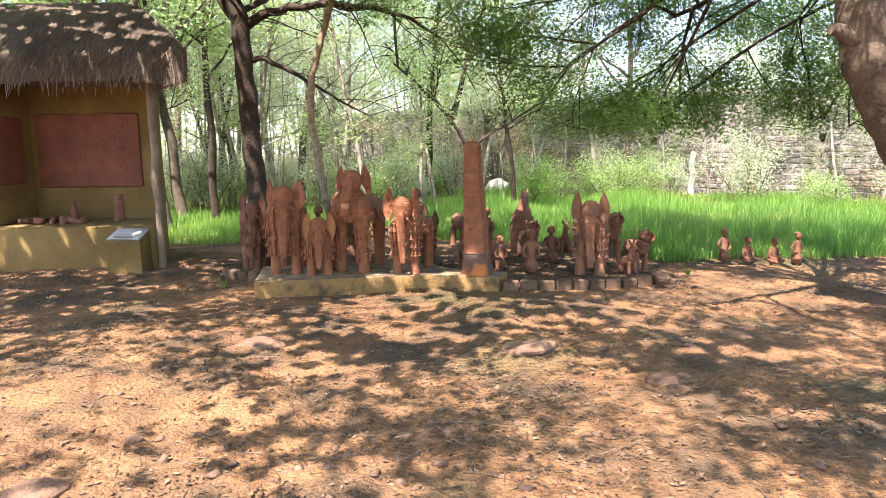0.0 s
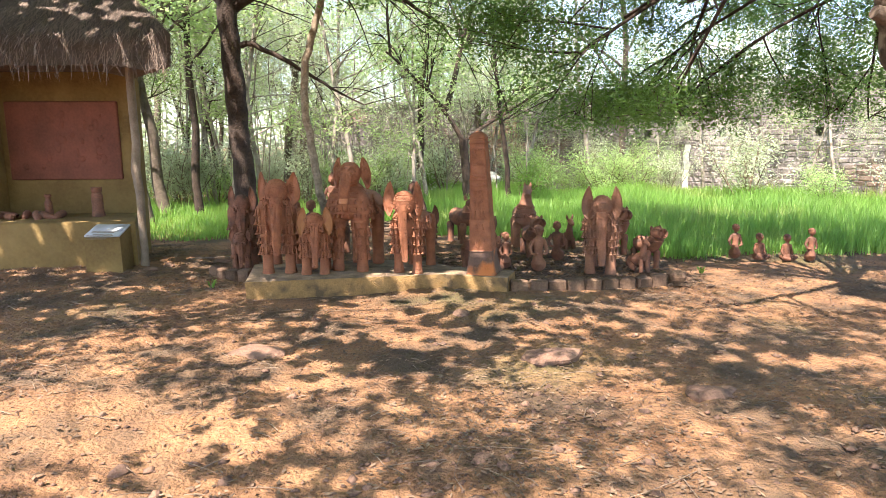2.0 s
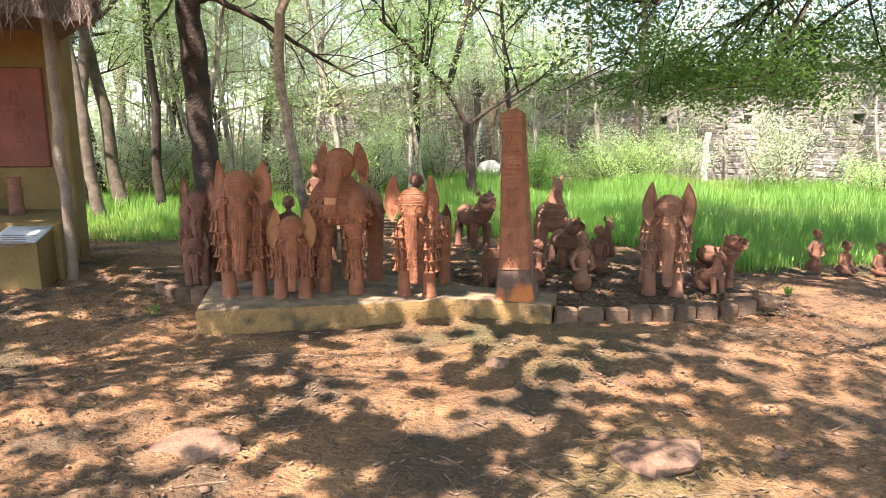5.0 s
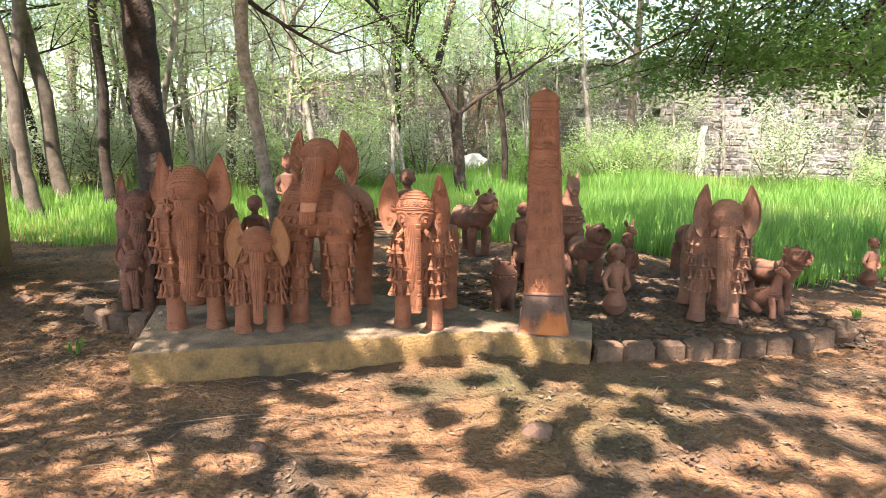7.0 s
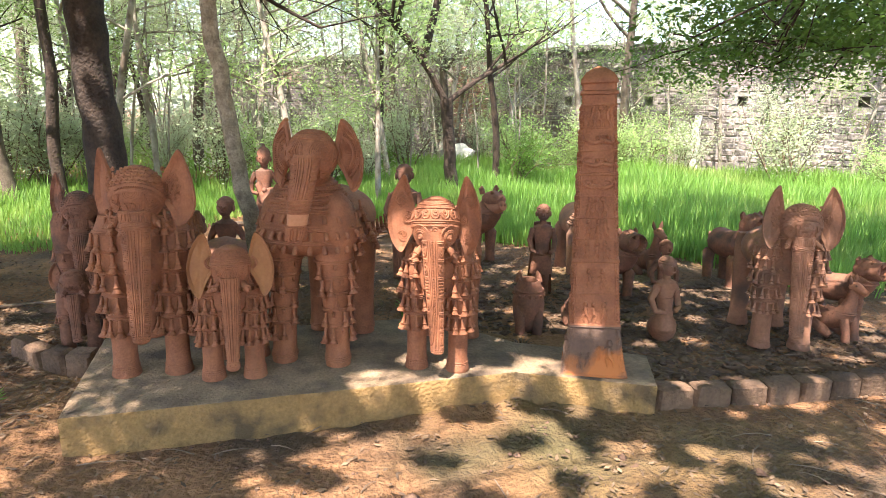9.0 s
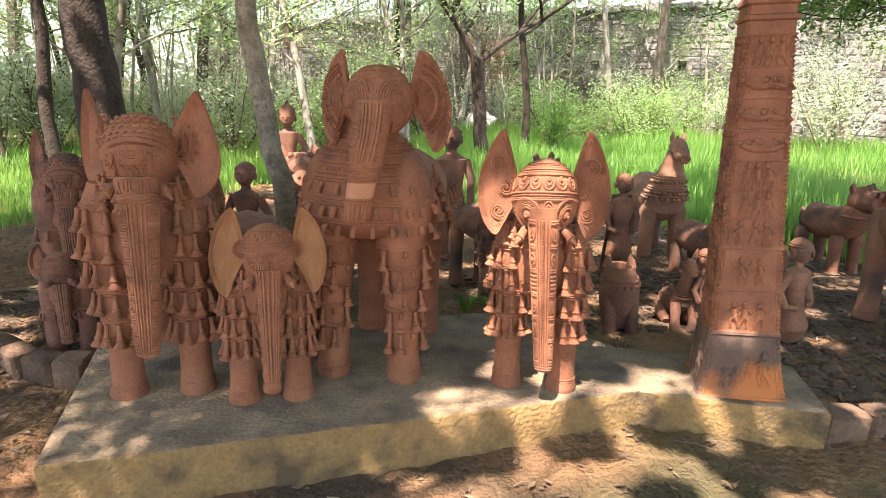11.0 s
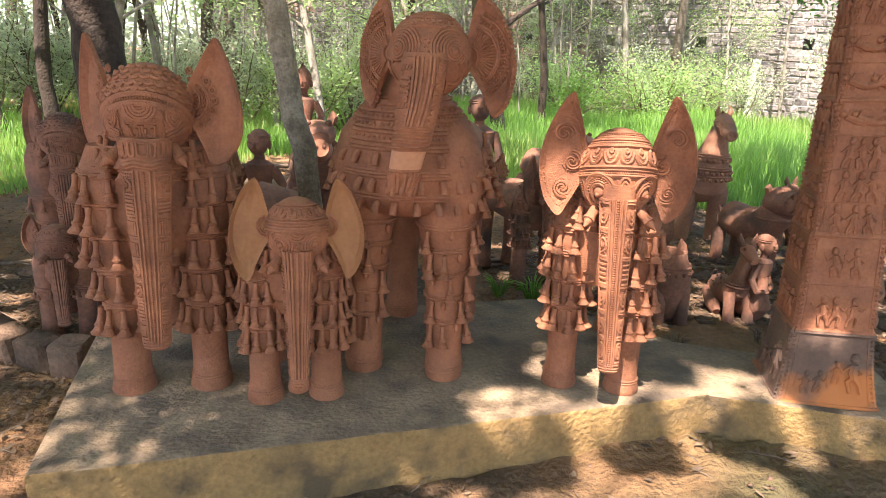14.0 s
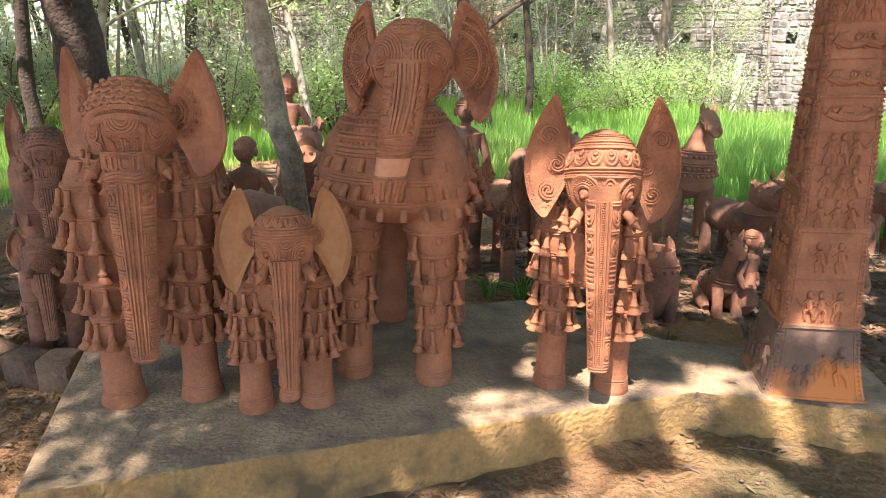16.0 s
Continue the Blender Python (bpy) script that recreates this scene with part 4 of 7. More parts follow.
def great_elephant(m):
    """The tallest one: broad cloaked shoulders with belled bands, high neck, curved trunk with a broken end."""
    rng = random.Random(8)
    f = Form()
    turn = Matrix.Rotation(radians(-17), 4, "Z")
    r = 0.066
    prof = [(1.0, 0.2), (1.06, 0.32), (1.16, 0.42), (1.32, 0.52), (1.6, 0.62), (1.9, 0.72), (1.95, 0.80), (1.5, 0.9), (0.8, 0.96)]
    for s in (-1, 1):
        foot = turn @ Vector((s * 0.155, 0, 0))
        f2 = Form()
        ring_leg(f2, 0, 0, r, prof, flare=1.06)
        for i, z in enumerate((0.245, 0.335, 0.425, 0.515, 0.60)):
            rad, n = on_prof(prof, r, z), (6, 6, 5, 6, 5)[i]
            for d in (0, 0.010):
                f2.ring((0, 0, z - d), rad + 0.002, 0.0055, seg=24)
            for k in range(n):
                a = radians((-245 if s < 0 else -150) + 215 * (k + 0.5) / n + rng.uniform(-6, 6))
                out = Vector((math.cos(a), math.sin(a), 0))
                if (k + i) % 3 == 2:           # a broken stub
                    f2.blob((rad * out.x, rad * out.y, z - 0.032), (0.011, 0.011, 0.016), u=8, v=6)
                else:
                    f2.bell((rad * out.x, rad * out.y, z - 0.016), out, 0.082 * rng.uniform(0.85, 1.08))
        merge(f, f2, Matrix.Translation(foot) @ Matrix.Rotation(radians(-1.2 * s), 4, "Y"))
        b = turn @ Vector((s * 0.135, 0.56, 0))
        ring_leg(f, b.x, b.y, 0.07, [(1.0, 0.25), (1.15, 0.45), (1.3, 0.62), (1.0, 0.72)], flare=1.05)
    barrel(f, turn, 0.27, 0.555, 0.94, 0.82, -0.08)
    chest = turn @ pose(0.0, 0.055, 0, 2, 0, 0)
    cp = [(0.05, 0.615), (0.15, 0.622), (0.215, 0.645), (0.256, 0.685), (0.27, 0.735), (0.268, 0.785), (0.252, 0.84), (0.228, 0.895), (0.195, 0.95), (0.158, 0.995), (0.125, 1.03), (0.10, 1.06), (0.088, 1.10), (0.085, 1.15)]
    f.lathe(cp, chest, 34, sy=0.72)
    cr = lambda z: float(np.interp(z, [q for _, q in cp], [a for a, _ in cp]))
    for z in (0.702, 0.714, 0.775, 0.785, 0.795, 0.862, 0.872, 0.888, 0.915, 0.928, 0.955, 0.978, 1.0, 1.02):
        f.ring((0, 0, z), cr(z) + 0.003, 0.0066, chest, 40, 0.72)
    sk = Skin(f, lambda u, v, d: chest @ Vector(((cr(v) + d) * math.sin(radians(u)), -(cr(v) + d) * 0.72 * math.cos(radians(u)), v)))
    for v, n in ((0.901, 40), (0.941, 26), (0.966, 34)):
        sk.beads([(u, v) for u in turns(-105, 105, 20)], n, 0.0065)
    for i in range(19):                        # petals of the collar
        sk.arc(-104 + 11.5 * i, 0.944, 4.4, 0.014, 180, 360, 0.0048, 7)
        sk.arc(-104 + 11.5 * i, 0.99, 5.0, 0.013, 180, 360, 0.0048, 7)
    for z, n in ((0.862, 13), (0.776, 15), (0.702, 15)):
        for k in range(n):
            u = -112 + 224 * (k + 0.5) / n + rng.uniform(-2.5, 2.5)
            q = sk.at(u, z - 0.014, 0.002)
            out = chest.to_3x3() @ Vector((math.sin(radians(u)), -math.cos(radians(u)), 0.0))
            if abs(u) < 66 or k % 3 == 0:      # short stubs where the bells broke off
                f.sweep([q, q + out * 0.016 + Vector((0, 0, -0.012)), q + out * 0.023 + Vector((0, 0, -0.034))], [0.011, 0.013, 0.0125], 9)
            else:
                f.bell(q, out, 0.075)
    for s in (-1, 1):                          # bells down the border of the cloak
        for j in range(6):
            q = turn @ Vector((s * (0.235 + 0.012 * j), 0.14 + 0.02 * j, 0.90 - 0.042 * j))
            f.bell(q, turn @ Vector((s, -0.1, 0)), 0.08)
        for j in range(5):
            f.bell(turn @ Vector((s * 0.272, 0.27 + 0.09 * j, 0.76)), turn @ Vector((s, 0, 0)), 0.085)
    c = Vector((0.045, -0.165, 1.152))
    f.sweep([turn @ Vector((0, 0.03, 0.99)), (0.03, -0.05, 1.08), (0.045, -0.12, 1.15)], [0.12, 0.095, 0.085], 18)
    hr = (0.125, 0.12, 0.126)
    hm = Matrix.Translation(c) @ Matrix.Rotation(radians(-13), 4, "Z") @ Matrix.Rotation(radians(-8), 4, "X")
    merge(f, make_head(hr, "ringed", 0), hm)
    sk, cut = make_trunk(f, c + Vector((-0.022, -0.088, 0.01)), (-0.045, -0.27, 0.75), 0.066, 0.046, "plates", rng, 0.05, 0.0, 0.85, pale=[(0.70, 0.83)])
    for k in range(12):                        # ragged broken end
        a = 2 * math.pi * k / 12
        p, q = cut(a, 0.955, 0.001), cut(a, 1.0, 0.012)
        f.sweep([p, p.lerp(q, 0.7), q + Vector((0, 0, -rng.uniform(0, 0.022)))], [0.006, 0.009, 0.006], 5)
    for s, fan, w in ((-1, -52, 0.165), (1, 40, 0.165)):
        ear(f, hm @ Vector((s * 0.112, 0.015, 0.0)), s, w, 0.335, fan, 0.012 * s, EAR_HALF, "fan", -4)
    return f.thing("great_elephant", [TERRA, TERRA_PINK], "tall terracotta elephant with belled shoulders and chipped trunk", "elephant statue", "terracotta elephants", m=m, smooth=48)


STOUT = [(1.0, 0.2), (1.1, 0.34), (1.25, 0.48), (1.45, 0.60), (1.6, 0.70), (1.55, 0.78), (1.1, 0.85)]
elephant(pose(-1.957, 7.875, TOP, 0, 0, 4), "belled_elephant", "large terracotta elephant with carved trunk and tiers of bells", seed=2, gap=0.258, r=0.060, prof=STOUT, body=0.62,
         head=(0.02, -0.105, 0.965), hr=(0.125, 0.122, 0.138), style="panel", drop=0.5, reach=0.6, tip=(0.005, -0.20, 0.235), tw=(0.070, 0.036), cells=8, ears=(0.178, 0.37), ear_at=0.015, ear_shape=EAR_WIDE, fans=(-48, 20), tiers=(0.33, 0.45, 0.57, 0.68, 0.775), bell=0.09, nb=7, fringe=4)
elephant(pose(-1.523, 7.775, TOP, 0, 0, 4), "small_elephant", "small terracotta elephant with plain tan ears on the plinth edge", seed=3, gap=0.207, r=0.051, prof=[(1.0, 0.2), (1.05, 0.35), (1.15, 0.45), (1.1, 0.52), (0.7, 0.56)], body=0.30,
         head=(0.018, -0.085, 0.62), hr=(0.095, 0.09, 0.105), style="fine", tip=(0.012, -0.15, 0.092), tw=(0.05, 0.024), trunk="spade", ears=(0.128, 0.32), ear_shape=EAR_HALF, ornament="plain", fans=(6, 6), tiers=(0.285, 0.37, 0.455), bell=0.075, nb=8, ear_tint=1, drop=0.42, reach=0.62)
great_elephant(pose(-1.139, 7.945, TOP))
elephant(pose(-0.455, 7.785, TOP, 0, 0, -17), "scroll_eared_elephant", "bright terracotta elephant with scrolls on its ears on the plinth", seed=5, gap=0.226, r=0.053, prof=[(1.0, 0.2), (1.08, 0.34), (1.2, 0.46), (1.3, 0.56), (1.25, 0.64), (0.9, 0.70)], body=0.55,
         head=(0.0, -0.105, 0.815), head_turn=8, hr=(0.120, 0.115, 0.146), style="bold", tip=(0.035, -0.20, 0.158), tw=(0.055, 0.029), cells=6, ears=(0.15, 0.395), ear_at=0.03, ear_shape=EAR_LEAF, ornament="scroll", fans=(-4, 24), tiers=(0.325, 0.425, 0.53, 0.615), bell=0.082, nb=7, dish=0.010, drop=0.12, reach=0.72, fringe=3)
elephant(pose(1.915, 8.22, 0.05, 0, 0, -17), "grey_browed_elephant", "terracotta elephant with grey stained forehead standing in the stone bed", mats=[TERRA_MID, TERRA_GREY], seed=6, gap=0.25, r=0.06, prof=[(1.0, 0.2), (1.15, 0.36), (1.35, 0.5), (1.5, 0.62), (1.4, 0.70), (0.9, 0.76)], body=0.5,
         head=(0.0, -0.10, 0.85), hr=(0.122, 0.117, 0.132), style="panel", drop=0.5, reach=0.6, tip=(0.02, -0.20, 0.13), tw=(0.064, 0.036), cells=7, ears=(0.145, 0.40), ear_at=0.02, ear_shape=EAR_LEAF, ornament="rosette", fans=(20, 20), tiers=(0.33, 0.43, 0.53, 0.62, 0.7), bell=0.072, nb=9)
elephant(pose(-2.66, 8.98, 0.03, 0, 0, 10), "old_elephant", "dark weathered terracotta elephant behind the plinth", mats=[TERRA_OLD, TERRA_TAN], seed=7, gap=0.22, r=0.055, prof=STOUT, body=0.45,
         head=(0.0, -0.09, 0.88), hr=(0.10, 0.10, 0.115), style="panel", drop=0.5, reach=0.6, tip=(0.0, -0.17, 0.12), tw=(0.052, 0.03), cells=6, ears=(0.12, 0.34), ear_at=0.04, fans=(-40, 30), tiers=(0.36, 0.48, 0.6), bell=0.06, nb=6)
elephant(pose(-2.62, 8.66, 0.02, 0, 0, 12), "calf_elephant", "small dark terracotta elephant calf beside the kerb", mats=[TERRA_OLD, TERRA_TAN], seed=9, gap=0.15, r=0.04, prof=[(1.0, 0.2), (1.15, 0.3), (1.1, 0.38), (0.7, 0.42)], body=0.3,
         head=(0.0, -0.06, 0.48), hr=(0.07, 0.07, 0.075), style="fine", tip=(0.0, -0.11, 0.1), tw=(0.036, 0.02), trunk="spade", ears=(0.08, 0.18), ear_at=0.02, fans=(-20, 20), tiers=(0.26,), bell=0.04, nb=5, collar=False)
elephant(pose(-0.25, 9.35, 0.03, 0, 0, 20), "tasselled_elephant", "weathered terracotta elephant with tassels and one raised ear behind the plinth", mats=[TERRA_OLD, TERRA_TAN], seed=10, gap=0.2, r=0.045, prof=[(1.0, 0.2), (1.15, 0.34), (1.3, 0.46), (1.2, 0.54), (0.8, 0.58)], body=0.4,
         head=(0.0, -0.08, 0.62), hr=(0.085, 0.08, 0.09), style="fine", tip=(0.0, -0.14, 0.12), tw=(0.044, 0.026), trunk="spade", ears=(0.10, 0.28), ear_at=0.02, fans=(10, 20), tiers=(0.3, 0.38, 0.46, 0.53), bell=0.055, nb=7)

# ---- smaller clay beasts and figures behind the plinth ----


def leg4(f, xs, ys, r, top, lean=0.0):
    for x in xs:
        for y in ys:
            f.lathe([(r * 1.15, 0), (r * 1.05, 0.02), (r, top * 0.3), (r * 1.15, top * 0.7), (r * 1.3, top), (r * 0.8, top * 1.12)], pose(x, y, 0), 12)


def horse(m, s=1.0):
    f = Form()
    leg4(f, (-0.115, 0.115), (0.0, 0.42), 0.052, 0.40)
    f.sweep([(0, -0.07, 0.44), (0, 0.0, 0.47), (0, 0.18, 0.47), (0, 0.38, 0.48), (0, 0.50, 0.44)], [0.10, 0.165, 0.155, 0.16, 0.07], 20)
    f.sweep([(0, 0.02, 0.46), (0, -0.03, 0.56), (0.005, -0.05, 0.66), (0.012, -0.065, 0.76), (0.02, -0.08, 0.84)], [0.162, 0.14, 0.105, 0.075, 0.062], 18)
    g = Form()                                 # head, turned aside
    g.sweep([(0, 0.05, 0.02), (0, 0.0, 0.025), (0, -0.07, 0.0), (0, -0.14, -0.035), (0, -0.175, -0.045)], [0.045, 0.064, 0.056, 0.043, 0.034], 16)
    g.lathe([(0.036, 0), (0.04, 0.012), (0.03, 0.018), (0.012, 0.012)], pose(0, -0.17, -0.044, 105, 0, 0), 14)
    for x in (-1, 1):
        g.sweep([(x * 0.034, 0.02, 0.06), (x * 0.042, 0.015, 0.095), (x * 0.038, 0.02, 0.135)], [0.022, 0.019, 0.003], 8)
        g.blob((x * 0.05, -0.04, 0.03), (0.012, 0.014, 0.011), u=8, v=6)
        g.blob((x * 0.014, -0.19, -0.038), 0.007, u=6, v=5)
        g.sweep([(x * 0.062, 0.0, 0.03), (x * 0.055, -0.07, 0.0), (x * 0.03, -0.15, -0.01)], 0.0055, 5)
    g.ring((0, 0, 0), 0.052, 0.006, pose(0, -0.10, -0.015, 78, 0, 0))
    g.ring((0, 0, 0), 0.062, 0.006, pose(0, -0.02, 0.015, 78, 0, 0))
    for i in range(6):
        g.blob((0, 0.03 + 0.012 * i, 0.085 - 0.022 * i), (0.012, 0.014, 0.016), u=7, v=5)
    merge(f, g, pose(0.025, -0.085, 0.86, 0, 0, -6))
    for z, rr, y in ((0.67, 0.108, -0.05), (0.655, 0.114, -0.05), (0.585, 0.138, -0.035), (0.57, 0.143, -0.03), (0.52, 0.158, -0.01)):
        f.ring((0, y, z), rr, 0.0075, seg=26)
    for z, rr, y, n in ((0.63, 0.124, -0.045, 17), (0.545, 0.152, -0.02, 19), (0.50, 0.165, -0.005, 17)):
        for a in np.linspace(-205, 25, n):
            f.blob((rr * math.cos(radians(a)), y + rr * math.sin(radians(a)), z), 0.0145, u=8, v=6)
    f.sweep([(0, 0.5, 0.5), (0, 0.56, 0.42), (0, 0.56, 0.28)], [0.034, 0.032, 0.012], 8)
    return f.thing("horse_statue", TERRA_MID, "brown terracotta horse with a beaded collar", "horse statue", m=m @ Matrix.Scale(s, 4))


def beast(m, name, label, open_mouth=True, s=1.0, mat=None, tail=True):
    f = Form()
    leg4(f, (-0.085, 0.085), (0.0, 0.34), 0.042, 0.26)
    f.sweep([(0, -0.05, 0.36), (0, 0.03, 0.37), (0, 0.18, 0.35), (0, 0.32, 0.36), (0, 0.42, 0.33)], [0.08, 0.13, 0.125, 0.125, 0.05], 16)
    f.sweep([(0, 0.0, 0.38), (0, -0.07, 0.46), (0, -0.11, 0.52)], [0.12, 0.115, 0.1], 16)
    if open_mouth:                             # round head, hollow gaping muzzle with teeth
        f.blob((0, -0.09, 0.565), (0.11, 0.1, 0.105), u=18, v=12)
        gape = pose(0, -0.10, 0.56, 82, 0, 0) @ Matrix.Diagonal((1, 0.82, 1, 1))
        f.lathe([(0.1, -0.02), (0.104, 0.05), (0.1, 0.1), (0.1, 0.135), (0.092, 0.144), (0.084, 0.132), (0.07, 0.03), (0.02, 0.005)], gape, 20)
        for k in range(12):
            a = radians(30 * k + 15)
            q = Vector((0.085 * math.cos(a), 0.085 * math.sin(a), 0.134))
            f.sweep([gape @ q, gape @ (q * 0.8 + Vector((0, 0, 0.03)))], [0.008, 0.003], 5)
        f.sweep([(0, -0.1, 0.655), (0, -0.16, 0.64), (0, -0.225, 0.625)], [0.03, 0.03, 0.022], 10)
    else:
        f.sweep([(0, -0.05, 0.57), (0, -0.12, 0.58), (0, -0.19, 0.575), (0, -0.235, 0.57)], [0.07, 0.092, 0.075, 0.045], 14, 0.75)
        first = len(f.f)
        f.sweep([(0, -0.08, 0.50), (0, -0.16, 0.51), (0, -0.22, 0.52), (0, -0.25, 0.53)], [0.08, 0.07, 0.05, 0.042], 12)
        f.tints.append((first, len(f.f), 1))
        for x in (-1, 1):
            f.blob((x * 0.018, -0.251, 0.535), 0.01, u=6, v=5)
    for x in (-1, 1):
        f.sweep([(x * 0.07, -0.06, 0.62), (x * 0.085, -0.06, 0.66), (x * 0.08, -0.06, 0.685)], [0.026, 0.024, 0.006], 7)
        f.blob((x * 0.05, -0.16, 0.635), 0.017, u=8, v=6)
    f.ring((0, -0.07, 0.45), 0.118, 0.009, pose(0, 0, 0, 0, 0, 0))
    if tail:
        f.sweep([(0, 0.41, 0.36), (0, 0.46, 0.40), (0, 0.47, 0.33), (0, 0.46, 0.26)], [0.028, 0.024, 0.02, 0.012], 8)
    return f.thing(name, [mat or TERRA_OLD, TERRA_FACE], label, "animal statue", m=m @ Matrix.Scale(s, 4))


def deer(m, name, label, s=1.0, mat=None):
    """A sitting long-necked deer with upright ears."""
    f = Form()
    f.sweep([(0, 0.26, 0.08), (0, 0.2, 0.12), (0, 0.08, 0.15), (0, 0.0, 0.2), (0, -0.02, 0.26)], [0.05, 0.085, 0.085, 0.075, 0.05], 14)
    f.sweep([(0, -0.01, 0.22), (0, -0.03, 0.32), (0, -0.04, 0.40)], [0.06, 0.04, 0.032], 12)
    first = len(f.f)
    f.sweep([(0, -0.01, 0.415), (0, -0.05, 0.42), (0, -0.1, 0.395), (0, -0.135, 0.38)], [0.03, 0.037, 0.029, 0.02], 12)
    f.tints.append((first, len(f.f), 1))
    for x in (-1, 1):
        f.blob((x * 0.031, -0.065, 0.432), 0.008, u=7, v=5)
    for k in range(34):                        # pressed spots
        a, t = k * 2.4, k / 34
        f.bead((0.087 * math.sin(a) * (0.98 - 0.1 * t), 0.2 - 0.18 * t, 0.13 + 0.05 * t + 0.082 * abs(math.cos(a))), 0.008)
    for x in (-1, 1):
        f.sweep([(x * 0.025, -0.02, 0.44), (x * 0.042, -0.02, 0.475), (x * 0.045, -0.02, 0.51)], [0.014, 0.017, 0.003], 7)
        f.sweep([(x * 0.05, -0.02, 0.17), (x * 0.055, -0.05, 0.08), (x * 0.055, -0.06, 0)], [0.035, 0.03, 0.032], 10)
        f.sweep([(x * 0.06, 0.2, 0.1), (x * 0.08, 0.1, 0.05), (x * 0.075, 0.05, 0.02)], [0.05, 0.04, 0.025], 10)
    for z, rr in ((0.22, 0.062), (0.205, 0.067)):
        f.ring((0, -0.005, z), rr, 0.007)
    f.sweep([(0, 0.29, 0.1), (0, 0.33, 0.16), (0, 0.30, 0.2)], [0.018, 0.016, 0.008], 7)
    return f.thing(name, [mat or TERRA_OLD, TERRA_FACE], label, "deer statue", m=m @ Matrix.Scale(s, 4))


def pot_beast(m):
    """A headless hollow beast: an upright jar-like body with a broken neck."""
    f = Form()
    prof = [(0.06, 0.0), (0.085, 0.03), (0.105, 0.12), (0.115, 0.2), (0.105, 0.28), (0.082, 0.34), (0.074, 0.37), (0.06, 0.365), (0.055, 0.30)]
    f.lathe(prof, Matrix(), 20, sy=1.2)
    for x in (-0.06, 0.06):
        f.sweep([(x, -0.06, 0.18), (x, -0.1, 0.1), (x, -0.1, 0)], [0.045, 0.035, 0.036], 10)
        f.sweep([(x * 1.2, 0.05, 0.34), (x * 1.1, 0.05, 0.39), (x, 0.06, 0.42)], [0.03, 0.022, 0.004], 7)
    f.ring((0, 0, 0.30), 0.1, 0.009, sy=1.2)
    for a in np.linspace(-180, 0, 9):
        f.blob((0.108 * math.cos(radians(a)), 0.13 * math.sin(radians(a)), 0.27), 0.012, u=7, v=5)
    return f.thing("headless_beast_statue", TERRA_OLD, "dark hollow terracotta beast with a broken neck", "animal statue", m=m)


